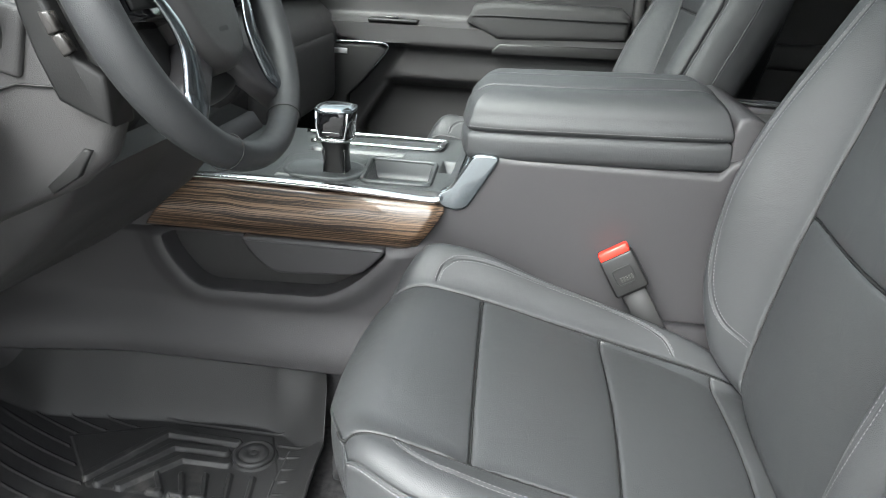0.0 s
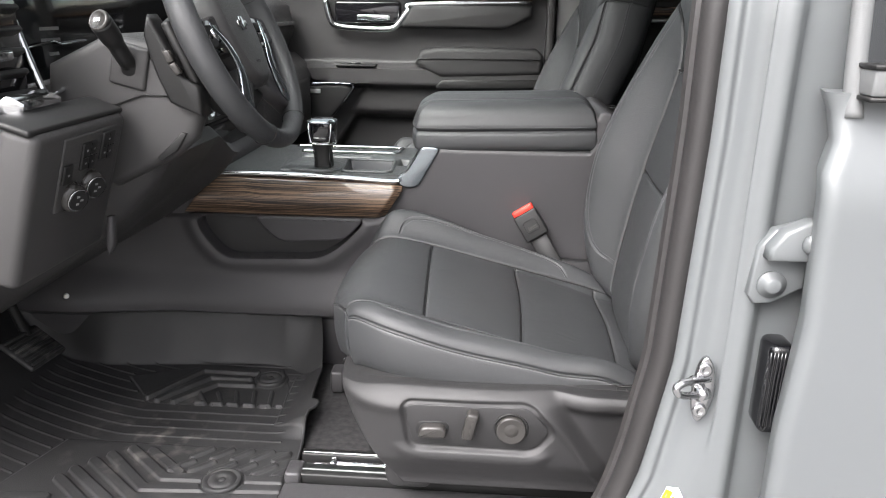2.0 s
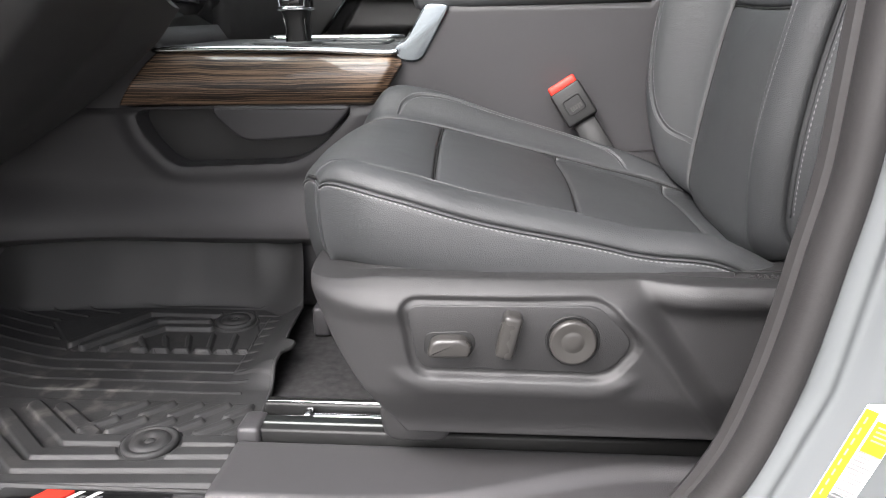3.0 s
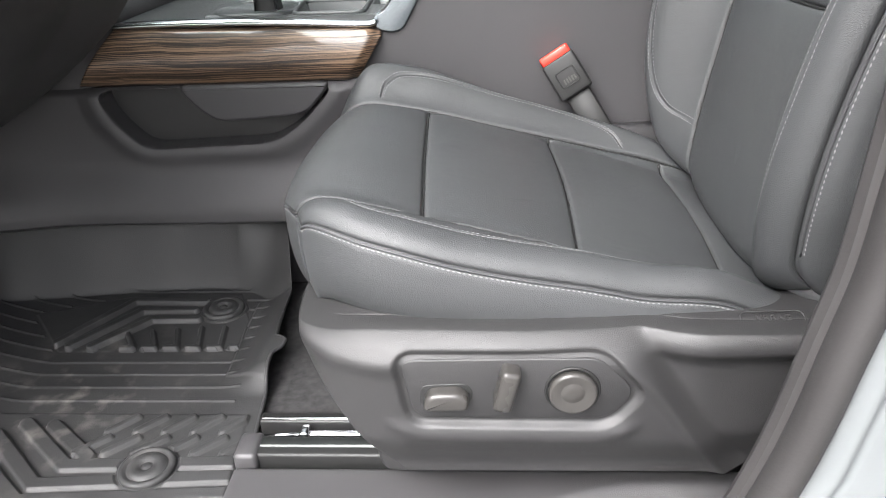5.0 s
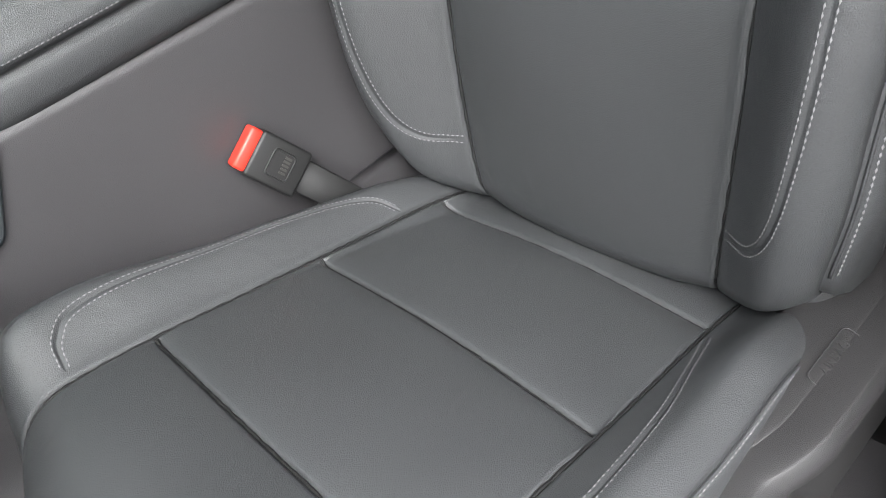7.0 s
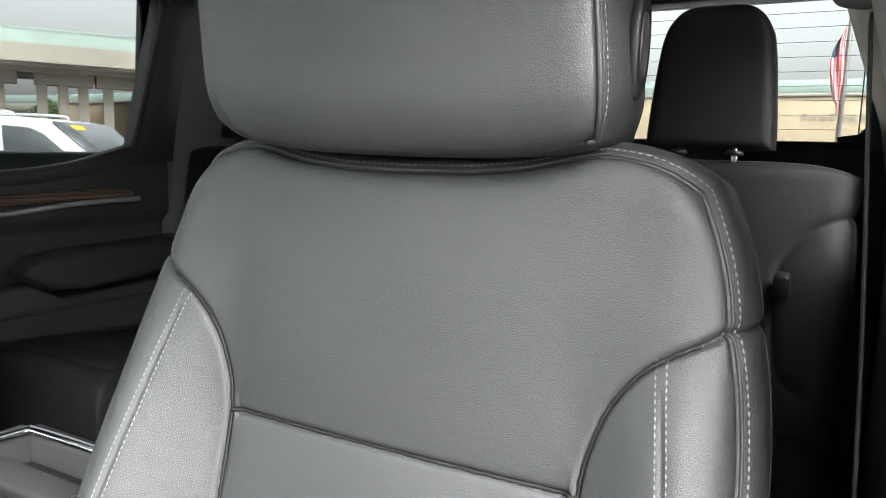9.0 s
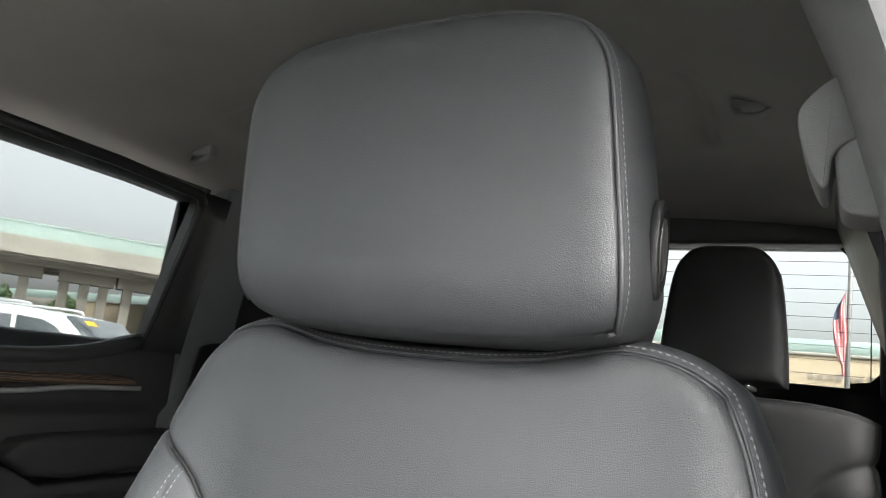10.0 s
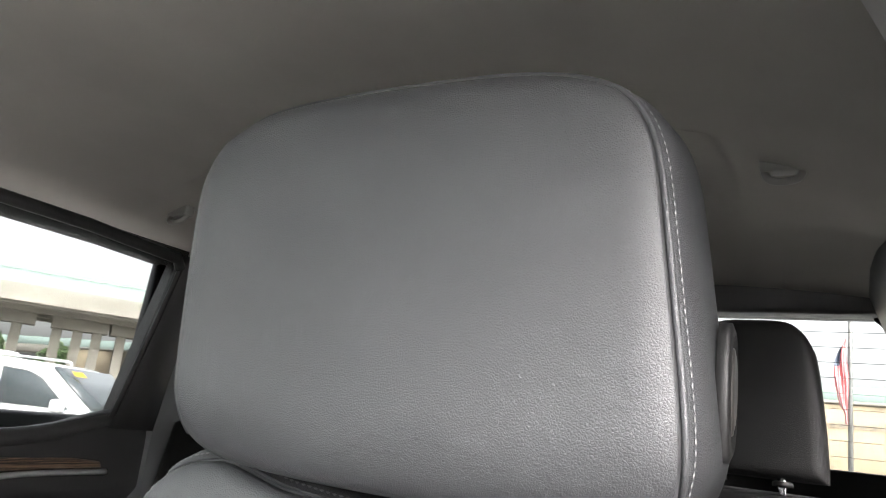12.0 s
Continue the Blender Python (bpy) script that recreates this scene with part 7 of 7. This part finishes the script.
span("wall_face", 30, 30.5, GROUND, 3.6, STUCCO, 5, 120, 0.0, tan)


def tree(x, y, h, seed):
    rnd = np.random.default_rng(seed)
    t = thing("tree", (x, y, GROUND), "leafy green tree behind the overpass", "tree", "trees")
    trunk = curve([(x, y, GROUND), (x + 0.1, y, GROUND + h * 0.3), (x - 0.1, y + 0.1, GROUND + h * 0.55), (x, y, GROUND + h * 0.8)], 12)
    limbs = [tube(trunk, np.linspace(0.22, 0.06, 12), 7)]
    for k in range(7):
        a, z = rnd.uniform(0, 6.28), GROUND + h * rnd.uniform(0.35, 0.65)
        limbs.append(tube(curve([(x, y, z), (x + math.cos(a) * h * 0.12, y + math.sin(a) * h * 0.12, z + h * 0.1), (x + math.cos(a) * h * 0.25, y + math.sin(a) * h * 0.25, z + h * 0.22)], 8), np.linspace(0.08, 0.03, 8), 6))
    put("trunk", join(*limbs), BARK, t)
    n = 2600
    c = rnd.normal(0, 1, (n, 3))
    c /= np.linalg.norm(c, axis=1)[:, None]
    c *= (rnd.uniform(0.3, 1, n) ** 0.5 * (1 + 0.25 * np.sin(c[:, 0] * 5 + seed) * np.cos(c[:, 1] * 4)))[:, None]
    c = c * np.array((h * 0.33, h * 0.33, h * 0.32)) + np.array((x, y, GROUND + h * 0.66))
    d1, d2 = rnd.normal(0, 1, (n, 3)), rnd.normal(0, 1, (n, 3))
    d1 /= np.linalg.norm(d1, axis=1)[:, None]
    d2 /= np.linalg.norm(d2, axis=1)[:, None]
    size = rnd.uniform(0.12, 0.26, n)[:, None]
    v = np.stack([c - d1 * size, c + d2 * size * 0.5, c + d1 * size, c - d2 * size * 0.5], 1).reshape(-1, 3)
    put("crown", (v, np.arange(4 * n).reshape(n, 4).tolist()), LEAF, t, smooth=False)


for k, (x, y, h) in enumerate(((40.5, 62.0, 5.2), (43.5, 58.0, 4.8), (36.0, 66.0, 5.6), (47.0, 55.0, 4.2))):
    tree(x, y, h, k + 3)

# white car parked beyond the truck
suv = thing("parked_car", (7.33, 11.04, -0.50), "white sport utility car with dark windows, parked", "car")
hx_, hy_ = 0.45, -0.893
cm = Matrix(((hx_, -hy_, 0, 7.33), (hy_, hx_, 0, 11.04), (0, 0, 1, -0.50), (0, 0, 0, 1)))
profile = [(-2.40, 0.42), (-2.45, 0.90), (-2.34, 1.10), (-2.18, 1.68), (-1.95, 1.78), (-0.8, 1.81), (0.15, 1.795), (0.58, 1.73), (1.30, 1.15), (2.15, 1.05), (2.46, 0.90), (2.50, 0.42)]
body = put("body", moved(prism(profile, "y", -0.96, 0.96, 0.10, 4), cm), WHITE_CAR, suv)
for s in (-1, 1):
    for win in ([(-2.02, 1.22), (-1.90, 1.60), (-1.18, 1.66), (-1.12, 1.18)], [(-1.04, 1.18), (-1.08, 1.66), (-0.12, 1.67), (-0.10, 1.17)], [(-0.02, 1.17), (-0.04, 1.67), (0.36, 1.64), (0.56, 1.56), (1.02, 1.17)]):
        put("side_window", moved(prism(win, "y", s * 0.955 if s > 0 else -0.972, s * 0.972 if s > 0 else -0.955, 0.004, 1), cm), CAR_GLASS, suv)
    put("mirror", moved(rbox((0.86, s * 1.12 - 0.10, 1.12), (1.02, s * 1.12 + 0.10, 1.30), 0.05, 3), cm), WHITE_CAR, suv)
    put("roof_rail", moved(tube(curve([(-1.8, s * 0.72, 1.80), (-1.6, s * 0.72, 1.87), (-0.2, s * 0.72, 1.87), (0.0, s * 0.72, 1.81)], 20), 0.022, 8), cm), ALU, suv)
    for x in (-1.45, 1.55):
        put("wheel", moved(turned([(0.05, -0.11), (0.36, -0.11), (0.38, -0.06), (0.38, 0.06), (0.36, 0.11), (0.05, 0.11)], Matrix.Translation((x, s * 0.90, 0.22)) @ Matrix.Rotation(radians(90), 4, "X"), 32), cm), PLASTIC_DARK, suv)
    put("door_handle", moved(rbox((-0.25, s * 0.965 - 0.02, 1.02), (-0.05, s * 0.965 + 0.02, 1.06), 0.01, 2), cm), WHITE_CAR, suv)
ws = np.array([[(1.24 + 0.02, y, 1.19), (0.90, y, 1.47), (0.60, y, 1.72)] for y in np.linspace(-0.82, 0.82, 5)])
put("windscreen", moved(sheet(ws, (0.02, 0, 0.02)), cm), CAR_GLASS, suv)
put("dealer_tag", moved(sheet(np.array([[(0.80, y, 1.60), (0.72, y, 1.665)] for y in (-0.60, -0.30)]), (0.004, 0, 0.004)), cm @ Matrix.Translation((0.03, 0, 0.028))), YELLOW, suv, "yellow sticker inside the windscreen", smooth=False)

# behind the truck: wall, distant bridge, flag
far_wall = thing("tan_building", (44, 3, GROUND), "low tan wall behind the truck", "wall")
put("wall_face", rbox((40, -60, GROUND), (41, 60, 4.05), 0.05, 1), STUCCO, far_wall)
put("wall_cap", rbox((39.9, -60, 4.05), (41.1, 60, 4.2), 0.03, 1), CONCRETE, far_wall)
bars = [rbox((39.93, 1.85 - 0.42 * k, 2.95), (39.98, 2.05 - 0.42 * k + 0.05 * (k % 2), 3.15 + 0.1 * (k % 3 == 0)), 0.0) for k in range(8)]
put("sign_bars", join(*bars), CONCRETE_DARK, far_wall, smooth=False)
far_bridge = thing("distant_overpass", (75, 0, GROUND), "distant pale overpass with a green barrier", "bridge")
put("deck", rbox((70, -150, 5.4), (76, 150, 6.6), 0.1, 1), CONCRETE, far_bridge)
put("barrier", rbox((70, -150, 6.6), (70.2, 150, 7.8), 0.02, 1), SCREEN_GREEN, far_bridge)
put("pier", join(*[rbox((72, y, GROUND), (74, y + 1.6, 5.4), 0.05, 1) for y in range(-144, 145, 18)]), CONCRETE, far_bridge)
flagpole = thing("flagpole", (30, 0.33, GROUND), "tall grey metal flagpole", "flagpole")
put("pole", tube(np.array([(30, 0.40, GROUND), (30, 0.33, 4.0), (30, 0.22, 9.0)]), 0.085, 12), POLE, flagpole)
put("truck_ball", turned([(0.02, -0.1), (0.1, -0.05), (0.12, 0.0), (0.08, 0.08), (0.01, 0.12)], Matrix.Translation((30, 0.22, 9.05)), 16), POLE, flagpole)
flag = thing("flag", (30, 0.6, 4.0), "limp flag with red and white stripes and a blue corner", "flag")
rows_, cols_ = 60, 26
fz, fy = np.meshgrid(np.linspace(0, 1, rows_), np.linspace(0, 1, cols_), indexing="ij")
spread = 0.10 + 0.34 * np.sin(np.clip(fz * 1.15, 0, 1) * math.pi) ** 0.8
Y = 0.40 + spread * fy + 0.03 * np.sin(fz * 9)
X = 29.9 + 0.16 * np.sin(fy * 9 + fz * 7) * fy - 0.05
Z = 5.75 - 3.15 * fz - 0.35 * fy * (1 - fz)
for i in range(13):
    j0, j1 = i * 2, min(i * 2 + 3, cols_)
    strip = np.stack([X[:, j0:j1], Y[:, j0:j1], Z[:, j0:j1]], -1)
    if strip.shape[1] < 2:
        continue
    cut = 18 if i > 6 else 0
    put("stripe", sheet(strip[cut:], (0.006, 0, 0)), FLAG_RED if i % 3 != 1 else FLAG_WHITE, flag)
put("canton", sheet(np.stack([X[:19, 14:], Y[:19, 14:], Z[:19, 14:]], -1), (0.006, 0, 0)), FLAG_BLUE, flag)

# the truck's own wheels on the ground
for x, y in ((-1.55, 0.16), (-1.55, 1.75), (2.35, 0.16), (2.35, 1.75)):
    road_wheel = thing("road_wheel", (x, y, GROUND), "black tyre on a grey rim under the truck", "wheel", "road wheels")
    wx_ = Matrix.Translation((x, y, GROUND + 0.40)) @ Matrix.Rotation(radians(90), 4, "X")
    put("tyre", turned([(0.24, -0.12), (0.37, -0.125), (0.40, -0.09), (0.40, 0.09), (0.37, 0.125), (0.24, 0.12)], wx_, 40), SEAL, road_wheel)
    put("rim", turned([(0.03, -0.06), (0.235, -0.10), (0.245, -0.10), (0.245, 0.10), (0.235, 0.10), (0.03, 0.06)], wx_, 40), ALU, road_wheel)
structure("axle", join(rbox((-1.62, 0.16, -0.32), (-1.48, 1.75, -0.20), 0.02), rbox((2.28, 0.16, -0.32), (2.42, 1.75, -0.20), 0.02), rbox((-1.7, 0.42, -0.24), (2.5, 0.52, -0.12), 0.02), rbox((-1.7, 1.39, -0.24), (2.5, 1.49, -0.12), 0.02),
                       rbox((-2.1, 0.3, -0.2), (-0.9, 1.6, 0.56), 0.04)), PLASTIC_DARK, "black chassis under the cab", "chassis")
